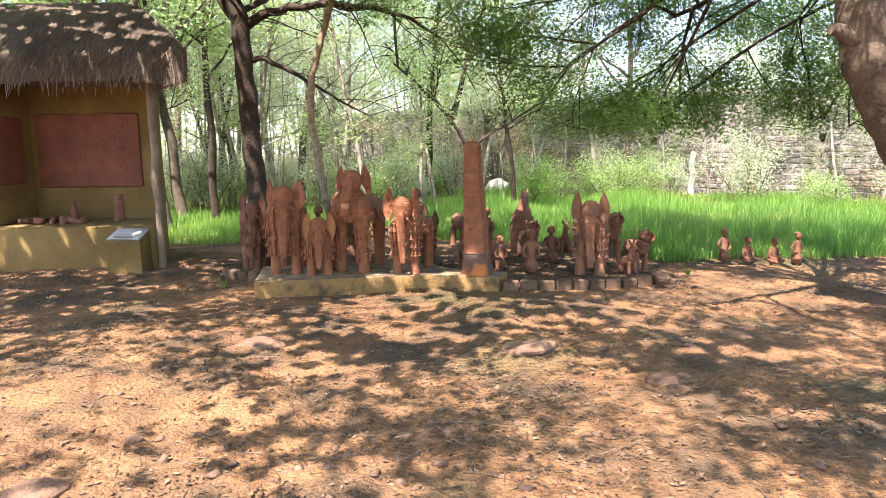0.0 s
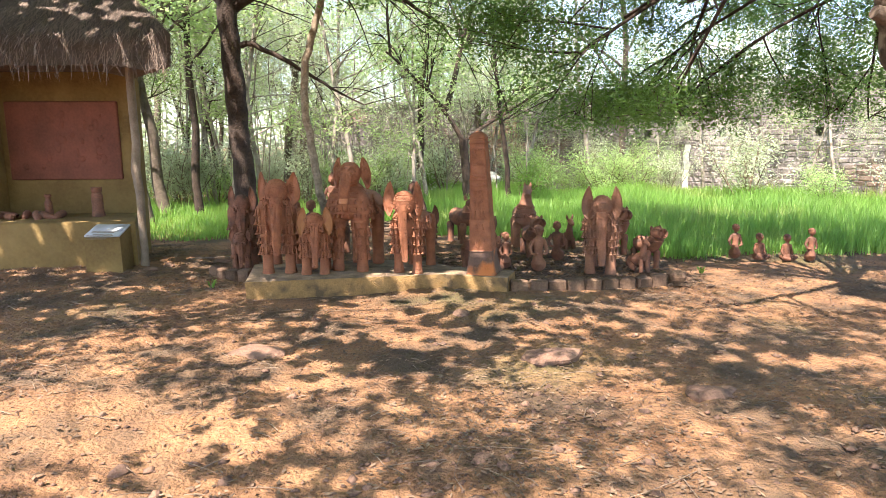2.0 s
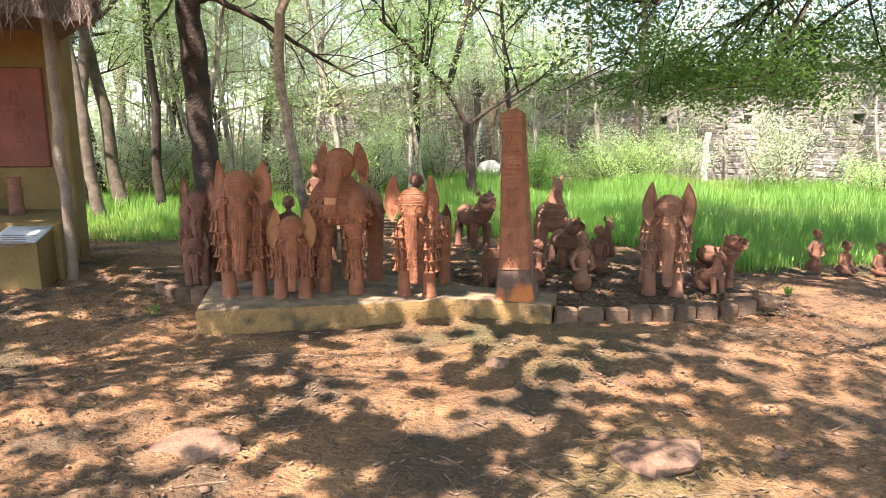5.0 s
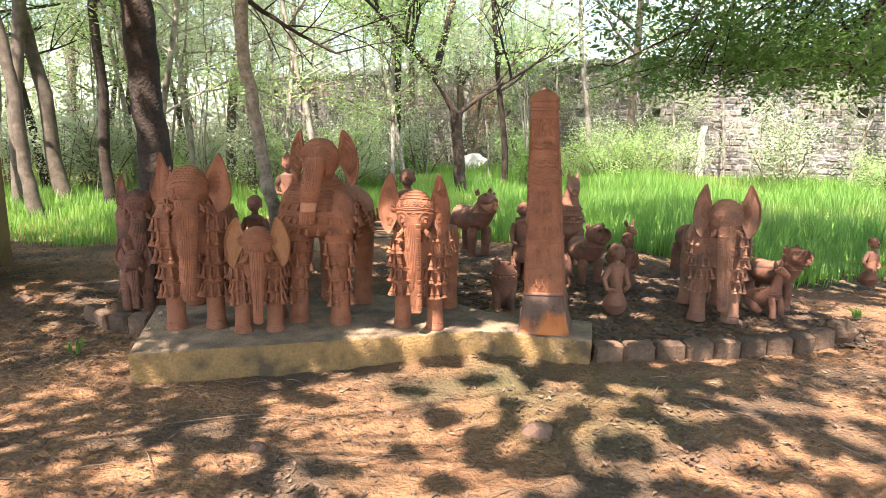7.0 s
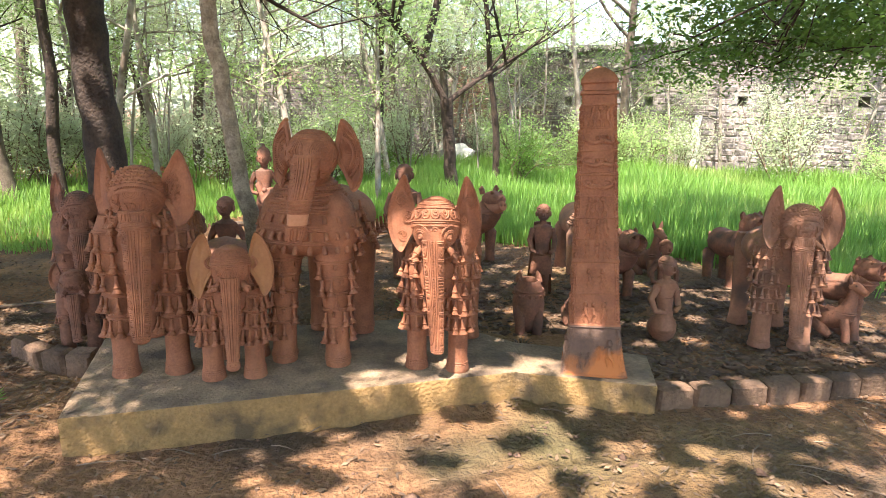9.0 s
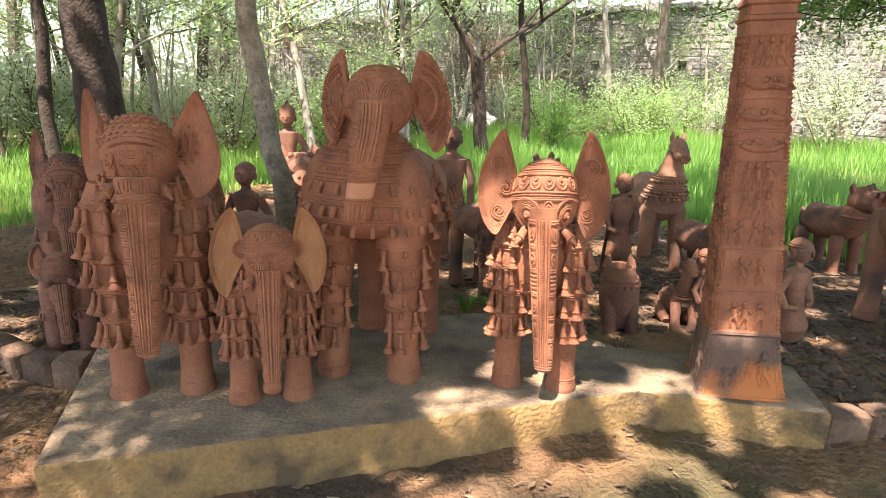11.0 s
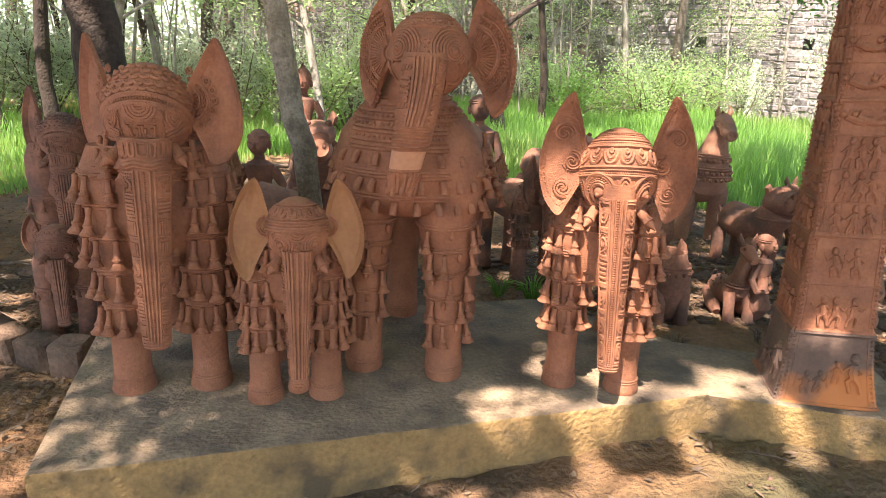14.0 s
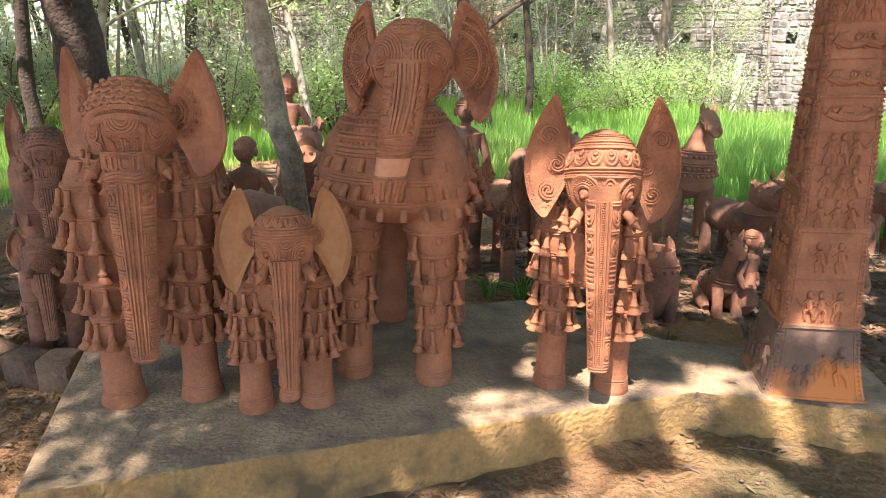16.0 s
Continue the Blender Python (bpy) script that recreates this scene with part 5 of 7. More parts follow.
def figure(m, name, label, pose_kind="stand", s=1.0, mat=None, peak=False):
    """A plain clay figure: skirted, kneeling or sitting body, simple arms and a capped head."""
    f = Form()
    if pose_kind == "stand":                    # knee-long skirt, bare shins and a cloak to the ground
        for x in (-0.038, 0.038):
            f.sweep([(x, 0, 0), (x, 0.0, 0.12), (x, 0, 0.27)], [0.03, 0.031, 0.038], 10)
            f.blob((x, -0.03, 0.014), (0.027, 0.05, 0.018), u=8, v=6)
        f.lathe([(0.07, 0.22), (0.098, 0.225), (0.088, 0.32), (0.07, 0.39), (0.058, 0.44), (0.06, 0.49), (0.084, 0.57), (0.078, 0.63), (0.03, 0.655), (0.026, 0.69)], Matrix(), 16, sy=0.7)
        f.ring((0, 0, 0.395), 0.073, 0.008, sy=0.72)
        rows = []
        for z in np.linspace(0.0, 0.66, 8):
            w = 0.115 - 0.045 * z / 0.66
            rows.append([Vector((w * q, 0.045 + 0.05 * (1 - z / 0.66) + 0.02 * abs(q) * -1 + e, z)) for q, e in ((-1, 0), (-0.5, 0.012), (0, 0.018), (0.5, 0.012), (1, 0), (1, 0.02), (0.5, 0.034), (0, 0.04), (-0.5, 0.034), (-1, 0.02))])
        f.rings(rows)
        z = 0.63
    elif pose_kind == "legs":
        for x in (-0.045, 0.045):
            f.sweep([(x, 0, 0), (x, 0.0, 0.15), (x, 0, 0.34)], [0.035, 0.036, 0.05], 10)
            f.blob((x, -0.03, 0.015), (0.03, 0.055, 0.018), u=8, v=6)
        f.lathe([(0.09, 0.30), (0.085, 0.36), (0.07, 0.44), (0.085, 0.56), (0.095, 0.61), (0.03, 0.65), (0.026, 0.69)], Matrix(), 16, sy=0.7)
        z = 0.62
    elif pose_kind == "kneel":                  # folded legs swell out behind a narrow waist
        f.sweep([(0.085, 0.16, 0.07), (0.06, 0.09, 0.09), (0.02, 0.02, 0.105), (-0.005, -0.015, 0.15), (-0.01, -0.015, 0.21), (0, -0.005, 0.27), (0, 0, 0.34)], [0.055, 0.088, 0.102, 0.088, 0.062, 0.052, 0.058], 16)
        f.lathe([(0.05, 0.29), (0.058, 0.33), (0.083, 0.41), (0.077, 0.45), (0.032, 0.475), (0.027, 0.51)], Matrix(), 16, sy=0.75)
        f.ring((-0.008, -0.01, 0.235), 0.058, 0.007)
        z = 0.45
    elif pose_kind == "lie":                    # a large body on its side, head held up, banded neck
        f.sweep([(0.34, 0.1, 0.1), (0.2, 0.05, 0.16), (0.05, 0.0, 0.2), (-0.05, -0.01, 0.24), (-0.06, -0.02, 0.30)], [0.07, 0.15, 0.16, 0.13, 0.06], 18)
        f.sweep([(0.3, 0.05, 0.1), (0.2, -0.12, 0.12), (0.06, -0.16, 0.06)], [0.085, 0.075, 0.05], 12)
        for k in range(4):
            f.ring((-0.052, -0.012, 0.235 + 0.018 * k), 0.118 - 0.016 * k, 0.008)
        z = 0.29
    else:                                       # sitting cross-legged or perched
        f.blob((0, 0.0, 0.07), (0.125, 0.1, 0.07), u=14, v=8)
        f.lathe([(0.08, 0.05), (0.07, 0.14), (0.085, 0.24), (0.08, 0.29), (0.03, 0.315), (0.027, 0.35)], Matrix(), 16, sy=0.8)
        for x in (-1, 1):
            f.sweep([(x * 0.06, -0.02, 0.07), (x * 0.13, -0.09, 0.06), (x * 0.03, -0.13, 0.04)], [0.045, 0.04, 0.03], 10)
        z = 0.29
    hx = -0.06 if pose_kind == "lie" else 0.0
    f.blob((hx, -0.012, z + 0.115), (0.054, 0.055, 0.07), u=14, v=10)
    f.blob((hx, 0.01, z + 0.132), (0.0575, 0.06, 0.058), u=14, v=8)
    f.ring((hx, 0.004, z + 0.145), 0.058, 0.0055)
    f.ring((hx, 0.004, z + 0.156), 0.055, 0.004)
    f.blob((hx, -0.066, z + 0.108), (0.011, 0.014, 0.02), u=8, v=6)
    for x in (-1, 1):
        f.blob((hx + x * 0.023, -0.06, z + 0.122), (0.012, 0.008, 0.007), u=7, v=5)
        f.blob((hx + x * 0.057, 0.005, z + 0.105), (0.012, 0.018, 0.026), u=7, v=6)
    f.sweep([(hx - 0.018, -0.062, z + 0.083), (hx, -0.066, z + 0.081), (hx + 0.018, -0.062, z + 0.083)], [0.004, 0.006, 0.004], 5)
    if peak:
        f.lathe([(0.062, 0.15), (0.058, 0.175), (0.04, 0.2), (0.018, 0.215), (0.012, 0.235), (0.004, 0.245)], pose(hx, 0.004, z), 12)
    for x in (-1, 1):
        if pose_kind == "kneel":                # one hand on the hip, the other in the lap
            end = [(x * 0.075, 0, z - 0.02), (x * 0.125, 0.01, z - 0.11), (x * 0.115, -0.03, z - 0.19), (x * 0.06, -0.055, z - 0.2)]
        elif pose_kind == "legs":
            end = [(x * 0.085, 0, z - 0.02), (x * 0.125, 0.0, z - 0.13), (x * 0.115, -0.03, z - 0.25), (x * 0.105, -0.05, z - 0.29)]
        else:
            end = [(hx + x * 0.075, 0, z - 0.02), (hx + x * 0.105, 0.0, z - 0.12), (hx + x * 0.09, -0.05, z - 0.2), (hx + x * 0.06, -0.085, z - 0.21)]
        f.sweep(end, [0.03, 0.025, 0.021, 0.018], 9)
        f.blob(end[-1], (0.02, 0.018, 0.02), u=8, v=6)
    f.ring((hx, 0, z - 0.002), 0.052, 0.006)
    return f.thing(name, mat or TERRA_OLD, label, "clay figure", "clay figures", m=m @ Matrix.Scale(s, 4))


horse(pose(1.275, 10.17, 0.03, 0, 0, -4), 1.06)
figure(pose(0.655, 9.55, 0.03, 0, 0, -8), "standing_figure", "slender standing clay figure in a skirt and cloak", "stand", 0.98)
pot_beast(pose(0.33, 8.76, 0.04, 0, 0, -10))
deer(pose(0.70, 8.70, 0.04, 0, 0, -8), "deer_statue", "sitting clay deer with upright ears and pale face", 0.95)
beast(pose(1.30, 9.42, 0.03, 0, 0, 8), "roaring_beast_statue", "brown clay beast with gaping jaws", True, 0.92)
beast(pose(2.60, 9.75, 0.02, 0, 0, 4), "toothed_beast_statue", "reddish clay beast with open toothed mouth", True, 1.05)
beast(pose(0.46, 11.0, 0.02, 0, 0, 28), "bear_statue", "dark squat clay bear by the grass", False, 1.18, tail=False)
figure(pose(1.17, 8.40, 0.04, 0, 0, 20), "kneeling_figure", "kneeling clay figure with a pale base", "kneel", 0.95, TERRA_MID)
figure(pose(0.79, 8.66, 0.04, 0, 0, 35), "kneeling_figure", "dark kneeling clay figure beside the relief pillar", "kneel", 0.76)
figure(pose(1.57, 9.2, 0.03, 0, 0, 0), "sitting_figure", "clay figure seated with hands in its lap", "kneel", 0.88)
deer(pose(1.95, 10.15, 0.02, 0, 0, 12), "long_eared_statue", "clay animal with long upright ears by the grass", 1.1)
deer(pose(2.47, 8.32, 0.05, 0, 0, 20), "spotted_deer_statue", "small clay animal with a pink face in the stone bed", 0.92)
beast(pose(2.66, 8.5, 0.05, 0, 0, 18), "gaping_beast_statue", "clay beast with gaping mouth in the stone bed", True, 0.82)
figure(pose(-0.42, 10.4, 0.02, 0, 0, 6), "tall_figure", "standing clay figure with bare legs behind the elephants", "legs", 1.32)
beast(pose(-1.59, 10.25, 0.02, 0, 0, 8), "ridden_beast_statue", "dark clay beast carrying a small rider", False, 1.37)
figure(pose(-1.685, 10.5, 0.56, 0, 0, -5), "rider_figure", "small clay rider with a peaked cap on the beast", "kneel", 1.0, None, True)
figure(pose(-1.98, 9.35, 0.10, 0, 0, -8), "reclining_figure", "large dark clay figure lying behind the elephants", "lie", 1.5)
figure(pose(-1.90, 9.75, 0.16, 0, 0, -15), "perched_figure", "dark clay figure sitting behind the lying one", "kneel", 1.12)
for x, y, s, k, lab in ((4.15, 9.34, 0.80, "kneel", "small clay figure standing at the grass edge"), (4.47, 9.28, 0.80, "sit", "squat clay figure at the grass edge"), (4.82, 9.2, 0.78, "sit", "squat clay figure with spread arms at the grass edge"), (5.09, 9.08, 0.74, "kneel", "small clay figure with raised head at the grass edge")):
    figure(pose(x, y, 0.0, 0, 0, 15), "garden_figure", lab, k, s)

# ---- the relief pillar ----
pillar = empty("relief_pillar", pose(0.424, 7.742, TOP - 0.004, 0, -2.4, -20), "tall square terracotta pillar with relief panels on the step", "pillar")


def square_tier(z0, z1, w0, w1, rows, fig_rng, name, mat, bulge=0.0):
    """A tapered square tier with corner beading, panel borders and small raised shapes."""
    f = Form()
    lv = np.linspace(0, 1, 6)
    ring = []
    for k in lv:
        w = (w0 + (w1 - w0) * k) / 2 + bulge * (1 - k) ** 2.5
        z = z0 + (z1 - z0) * k
        e = 0.006
        ring.append([Vector((x, y, z)) for x, y in ((-w + e, -w), (w - e, -w), (w, -w + e), (w, w - e), (w - e, w), (-w + e, w), (-w, w - e), (-w, -w + e))])
    f.rings(ring)

    def face(side, u, z):
        k = (z - z0) / (z1 - z0)
        w = (w0 + (w1 - w0) * k) / 2 + bulge * max(0, 1 - k) ** 2.5
        x, y = u * w, -w
        return Matrix.Rotation(radians(90 * side), 4, "Z") @ Vector((x, y, z)), w
    for side in range(4):
        for i in range(rows + 1):
            z = z0 + 0.004 + (z1 - z0 - 0.008) * i / rows
            f.sweep([face(side, u, z)[0] for u in (-0.98, 0, 0.98)], 0.0075 if i in (0, rows) else 0.0048, 6)
        for u in (-0.84, 0.84):
            f.sweep([face(side, u, z)[0] for z in np.linspace(z0, z1, 5)], 0.003, 4)
        for u in (-0.93, 0.93):
            for z in np.arange(z0 + 0.012, z1 - 0.008, 0.017):
                f.bead(face(side, u, z)[0], 0.0068)
        if side in (1, 2):
            continue
        for i in range(rows):
            za, zb = z0 + (z1 - z0) * i / rows, z0 + (z1 - z0) * (i + 1) / rows
            h = zb - za
            n = fig_rng.choice((2, 3, 3)) if rows > 1 else 4
            kind = fig_rng.choice(("walk", "walk", "sit", "lie")) if rows > 2 else "walk"
            for j in range(n):
                u = -0.62 + 1.24 * (j + 0.5) / n + fig_rng.uniform(-0.06, 0.06)
                zc = za + h * (0.44 if rows > 1 else (0.74, 0.3, 0.32, 0.46)[(j + 1) % 4 if j < 3 else 3])
                sc = min(h * 0.56, 0.056) if rows > 1 else (0.044, 0.042, 0.042, 0.075)[j]

                def at(du, dz, lift=0.0028):
                    p, w = face(side, u, zc + dz * sc)
                    q, _ = face(side, u + du * sc / w, zc + dz * sc)
                    return q + (Matrix.Rotation(radians(90 * side), 3, "Z") @ Vector((0, -lift, 0)))
                t = fig_rng.choice((-1, 1))
                b0, b1 = fig_rng.uniform(-0.15, 0.15), fig_rng.uniform(0.1, 0.7)
                if kind == "lie":
                    f.blob(at(0.75 * t, 0.3), 0.2 * sc, u=8, v=6)
                    f.sweep([at(0.6 * t, 0.15), at(0.0, -0.1), at(-0.5 * t, -0.2)], [0.17 * sc, 0.23 * sc, 0.2 * sc], 7)
                    f.sweep([at(-0.5 * t, -0.2), at(-0.8 * t, 0.1), at(-1.1 * t, -0.35)], [0.16 * sc, 0.13 * sc, 0.09 * sc], 6)
                    f.sweep([at(0.5 * t, 0.1), at(0.35 * t, 0.5), at(-0.1 * t, 0.55)], [0.1 * sc, 0.09 * sc, 0.07 * sc], 5)
                    continue
                f.blob(at(b0, 0.74), 0.22 * sc, u=8, v=6)
                f.blob(at(b0, 0.86), 0.19 * sc, u=8, v=5)
                f.sweep([at(b0 * 0.7, 0.5), at(0, 0.15), at(-0.05 * t, -0.2)], [0.17 * sc, 0.2 * sc, 0.21 * sc], 7)
                knee = 0.55 if kind == "sit" else 0.22
                f.sweep([at(0.04, -0.15), at(knee * t, -0.35), at((knee - 0.08) * t, -0.92)], [0.16 * sc, 0.13 * sc, 0.09 * sc], 6)
                f.sweep([at(-0.06 * t, -0.2), at(-0.26 * t, -0.5), at(-0.32 * t, -0.92)], [0.16 * sc, 0.12 * sc, 0.09 * sc], 6)
                f.sweep([at(0.1 * t, 0.42), at(0.45 * t, 0.12), at(0.75 * t, b1)], [0.1 * sc, 0.085 * sc, 0.07 * sc], 5)
                f.sweep([at(-0.1 * t, 0.42), at(-0.42 * t, 0.1), at(-0.1 * t, -0.02)], [0.1 * sc, 0.085 * sc, 0.07 * sc], 5)
                if fig_rng.random() < 0.4:     # a staff or drum in hand
                    f.sweep([at(0.62 * t, 0.9), at(0.78 * t, -0.4)], 0.06 * sc, 5)
    return part(name, f, mat, pillar)


fr = random.Random(4)
square_tier(0.0, 0.27, 0.305, 0.265, 1, fr, "pillar_foot", TERRA_SOOT_SUN, 0.018)
square_tier(0.27, 0.625, 0.258, 0.231, 2, fr, "lower_tier", TERRA)
square_tier(0.625, 1.08, 0.227, 0.196, 4, fr, "middle_tier", TERRA)
square_tier(1.08, 1.43, 0.193, 0.168, 3, fr, "upper_tier", TERRA)
f = Form()


def sq(w, z):
    e = w * 0.12
    return [Vector((x, y, z)) for x, y in ((-w + e, -w), (w - e, -w), (w, -w + e), (w, w - e), (w - e, w), (-w + e, w), (-w, w - e), (-w, -w + e))]


f.rings([sq(0.086, 1.43), sq(0.086, 1.475), sq(0.094, 1.48), sq(0.094, 1.495), sq(0.085, 1.50), sq(0.085, 1.53), sq(0.093, 1.537), sq(0.09, 1.555), sq(0.07, 1.585), sq(0.03, 1.612), sq(0.008, 1.62)])
part("cap", f, TERRA, pillar, "small pyramid cap")

# ---- kerb stones round the bed ----
def kerb(points, name, label, seed):
    rng = random.Random(seed)
    top = empty(name, Matrix(), label, "kerb", kind="structure")
    for (x0, y0), (x1, y1) in zip(points[:-1], points[1:]):
        d = math.hypot(x1 - x0, y1 - y0)
        n = max(1, round(d / 0.21))
        a = math.degrees(math.atan2(y1 - y0, x1 - x0))
        for i in range(n):
            k = (i + 0.5) / n
            f = Form()
            hgt = 0.20 + rng.uniform(-0.015, 0.015)
            f.box((d / n - 0.012, 0.13 + rng.uniform(-0.015, 0.015), hgt), Matrix(), 0.018, rng, 0.006)
            part("kerb_stone", f, KERB, top, m=pose(x0 + (x1 - x0) * k, y0 + (y1 - y0) * k, 0.03 + rng.uniform(-0.012, 0.008), rng.uniform(-4, 4), rng.uniform(-3, 3), a + rng.uniform(-4, 4)))


kerb([(0.70, 7.56), (1.35, 7.545), (2.15, 7.60), (2.55, 7.74)], "kerb_front", "row of worn reddish kerb stones along the bed", 5)
kerb([(-2.42, 8.36), (-2.75, 8.48), (-3.02, 8.72)], "kerb_side", "row of grey kerb stones beside the plinth", 6)


def boulder(m, r, name, label, mat, seed, flat=0.6, cat="rock"):
    rng = random.Random(seed)
    f = Form()
    f.blob((0, 0, 0), (r, r * 0.8, r * flat), u=14, v=9)
    o = Vector((rng.uniform(0, 50), rng.uniform(0, 50), 0))
    f.v = [p * (1 + 0.5 * noise.noise(p / r * 0.9 + o) + 0.2 * noise.noise(p / r * 2.6 + o)) for p in f.v]
    return f.thing(name, mat, label, cat, m=m, smooth=28)


boulder(pose(2.72, 7.86, 0.06, 0, 0, 20), 0.13, "corner_stone", "dark worn stone block at the end of the kerb", KERB, 3, 0.8, "stone")
boulder(pose(1.7, 20.0, 0.45, 0, -35, 20), 0.55, "pale_boulder", "pale sunlit boulder in the grass", PALE_ROCK, 4, 0.55)
# flat stones set in the yard
for x, y, r, a, s, lab in ((0.72, 5.25, 0.25, 20, 1, "flat brown rock bedded in the earth"), (1.62, 4.45, 0.17, -30, 2, "flat reddish rock bedded in the earth"), (-2.1, 3.05, 0.16, 10, 3, "flat dark slab lying on the earth"), (-1.855, 3.62, 0.06, 40, 4, "small broken brick on the earth"), (-0.24, 3.63, 0.045, 0, 5, "small round stone on the earth"),
                          (0.02, 3.63, 0.055, 30, 6, "small angular stone on the earth"), (-0.85, 3.22, 0.04, 60, 7, "small round stone on the earth"), (0.09, 6.58, 0.09, 15, 8, "flat grey stone before the plinth"), (1.75, 4.47, 0.07, 50, 9, "brown stone beside the flat rock"), (-1.66, 5.5, 0.22, -15, 10, "flat dark slab bedded in the earth"), (-3.9, 9.0, 0.12, 0, 11, "grey stone beside the hut post"), (-3.75, 9.15, 0.08, 0, 12, "grey stone beside the hut post"), (-3.15, 9.6, 0.13, 30, 13, "flat grey stone under the tree")):
    boulder(pose(x, y, float(ground_z(np.float64(x), np.float64(y))) + 0.0, 0, 0, a), r, "yard_stone", lab, ROCK, s, 0.28 if r > 0.1 else 0.5)

# ---- the thatched hut ----
hut = empty("thatched_hut", pose(0, 0, 0), "open mud hut with ochre walls and grey thatched roof", "hut")


def wall_box(x0, x1, y0, y1, z0, z1, name, mat, label="", edge=0.02, seed=0):
    f = Form()
    f.box((x1 - x0, y1 - y0, z1 - z0), pose((x0 + x1) / 2, (y0 + y1) / 2, (z0 + z1) / 2), edge)
    return part(name, f, mat, hut, label)


f = Form()
f.rings([[Vector((x, y, z)) for x, y in ((-8.6, 9.1 + o), (-4.16 - o, 9.1 + o), (-4.14 - o, 9.12 + o), (-4.56 - o, 10.3), (-8.6, 10.3))] for z, o in ((-0.05, 0), (0.62, 0), (0.65, 0.012), (0.66, 0.03))])
part("platform", f, MUD, hut, "raised ochre mud platform")
wall_box(-8.6, -4.55, 10.3, 10.55, -0.05, 3.1, "back_wall", MUD)
wall_box(-6.72, -6.5, 9.25, 10.296, 0.655, 2.9, "side_wall", MUD)
f = Form()
f.box((1.64, 0.05, 1.15), pose(-5.6, 10.285, 1.745), 0.012)
rp = random.Random(2)
for i in range(26):
    f.blob((-5.6 + rp.uniform(-0.62, 0.62), 10.26, 1.745 + rp.uniform(-0.4, 0.4)), (rp.uniform(0.02, 0.06), 0.012, rp.uniform(0.03, 0.09)), u=8, v=5)
part("wall_panel", f, PANEL, hut, "dark red clay relief panel")
f = Form()
f.box((0.05, 0.75, 1.0), pose(-6.49, 9.68, 1.75), 0.012)
part("wall_panel", f, PANEL, hut, "dark red clay relief panel")


def post(x, y, h, r, name, parent, seed):
    rng = random.Random(seed)
    f = Form()
    f.sweep([(x + rng.uniform(-0.02, 0.02), y + rng.uniform(-0.02, 0.02), z) for z in np.linspace(-0.05, h, 9)], [r * rng.uniform(0.9, 1.1) for _ in range(9)], 10)
    return part(name, f, WOOD, parent)


post(-4.05, 9.12, 2.75, 0.055, "post", hut, 1)
# thatch: a hipped body and loose straw
EV, RG, XB = (-9.6, -3.32, 8.62, 10.95), (-8.6, -4.75, 10.1), -5.0
f = Form()
zb, zt, th = 2.62, 3.92, 0.36


def roof_at(s, t, lift=0.0):
    """A point on the front slope: s along the eave 0..1, t up the slope 0..1."""
    x = (EV[0] + (EV[1] - EV[0]) * s) * (1 - t) + (RG[0] + (RG[1] - RG[0]) * s) * t
    return Vector((x, EV[2] + (RG[2] - EV[2]) * t, zb + th + (zt - zb - th) * t + 0.10 * math.sin(math.pi * t) + lift))


def hip_at(s, t, lift=0.0):
    """A point on the end slope."""
    y = (EV[2] + (EV[3] - EV[2]) * s) * (1 - t) + RG[2] * t
    x = EV[1] + (XB - EV[1]) * s
    return Vector((x + (RG[1] - x) * t, y, zb + th + (zt - zb - th) * t + 0.10 * math.sin(math.pi * t) + lift))


rows = []
for lvl in range(9):
    t = max(0, (lvl - 2) / 6)
    if lvl == 0:
        pts = [(EV[0] + 0.35, EV[2] + 0.3), (EV[1] - 0.3, EV[2] + 0.3), (XB - 0.3, EV[3] - 0.3), (EV[0] + 0.35, EV[3] - 0.3)]
        z = zb + 0.12
    elif lvl == 1:
        pts = [(EV[0], EV[2]), (EV[1], EV[2]), (XB, EV[3]), (EV[0], EV[3])]
        z = zb
    else:
        pts = [((EV[0]) * (1 - t) + RG[0] * t, EV[2] * (1 - t) + RG[2] * t), (EV[1] * (1 - t) + RG[1] * t, EV[2] * (1 - t) + RG[2] * t), (XB * (1 - t) + RG[1] * t, EV[3] * (1 - t) + (RG[2] + 0.05) * t), (EV[0] * (1 - t) + RG[0] * t, EV[3] * (1 - t) + (RG[2] + 0.05) * t)]
        z = zb + th + (zt - zb - th) * t + 0.10 * math.sin(math.pi * t)
    ring, n = [], 26
    for i in range(4):
        p, q = pts[i], pts[(i + 1) % 4]
        for j in range(n):
            k = j / n
            v = Vector((p[0] + (q[0] - p[0]) * k, p[1] + (q[1] - p[1]) * k, z))
            w = noise.noise(v * 1.7) * 0.05 + noise.noise(v * 6) * 0.03
            ring.append(v + Vector((w, w, w * (1.2 if lvl else 0))))
    rows.append(ring)
f.rings(rows)
roof = part("thatched_roof", f, THATCH, hut, "shaggy grey straw thatch", 60)
rs = np.random.RandomState(11)
sv, sf = [], []
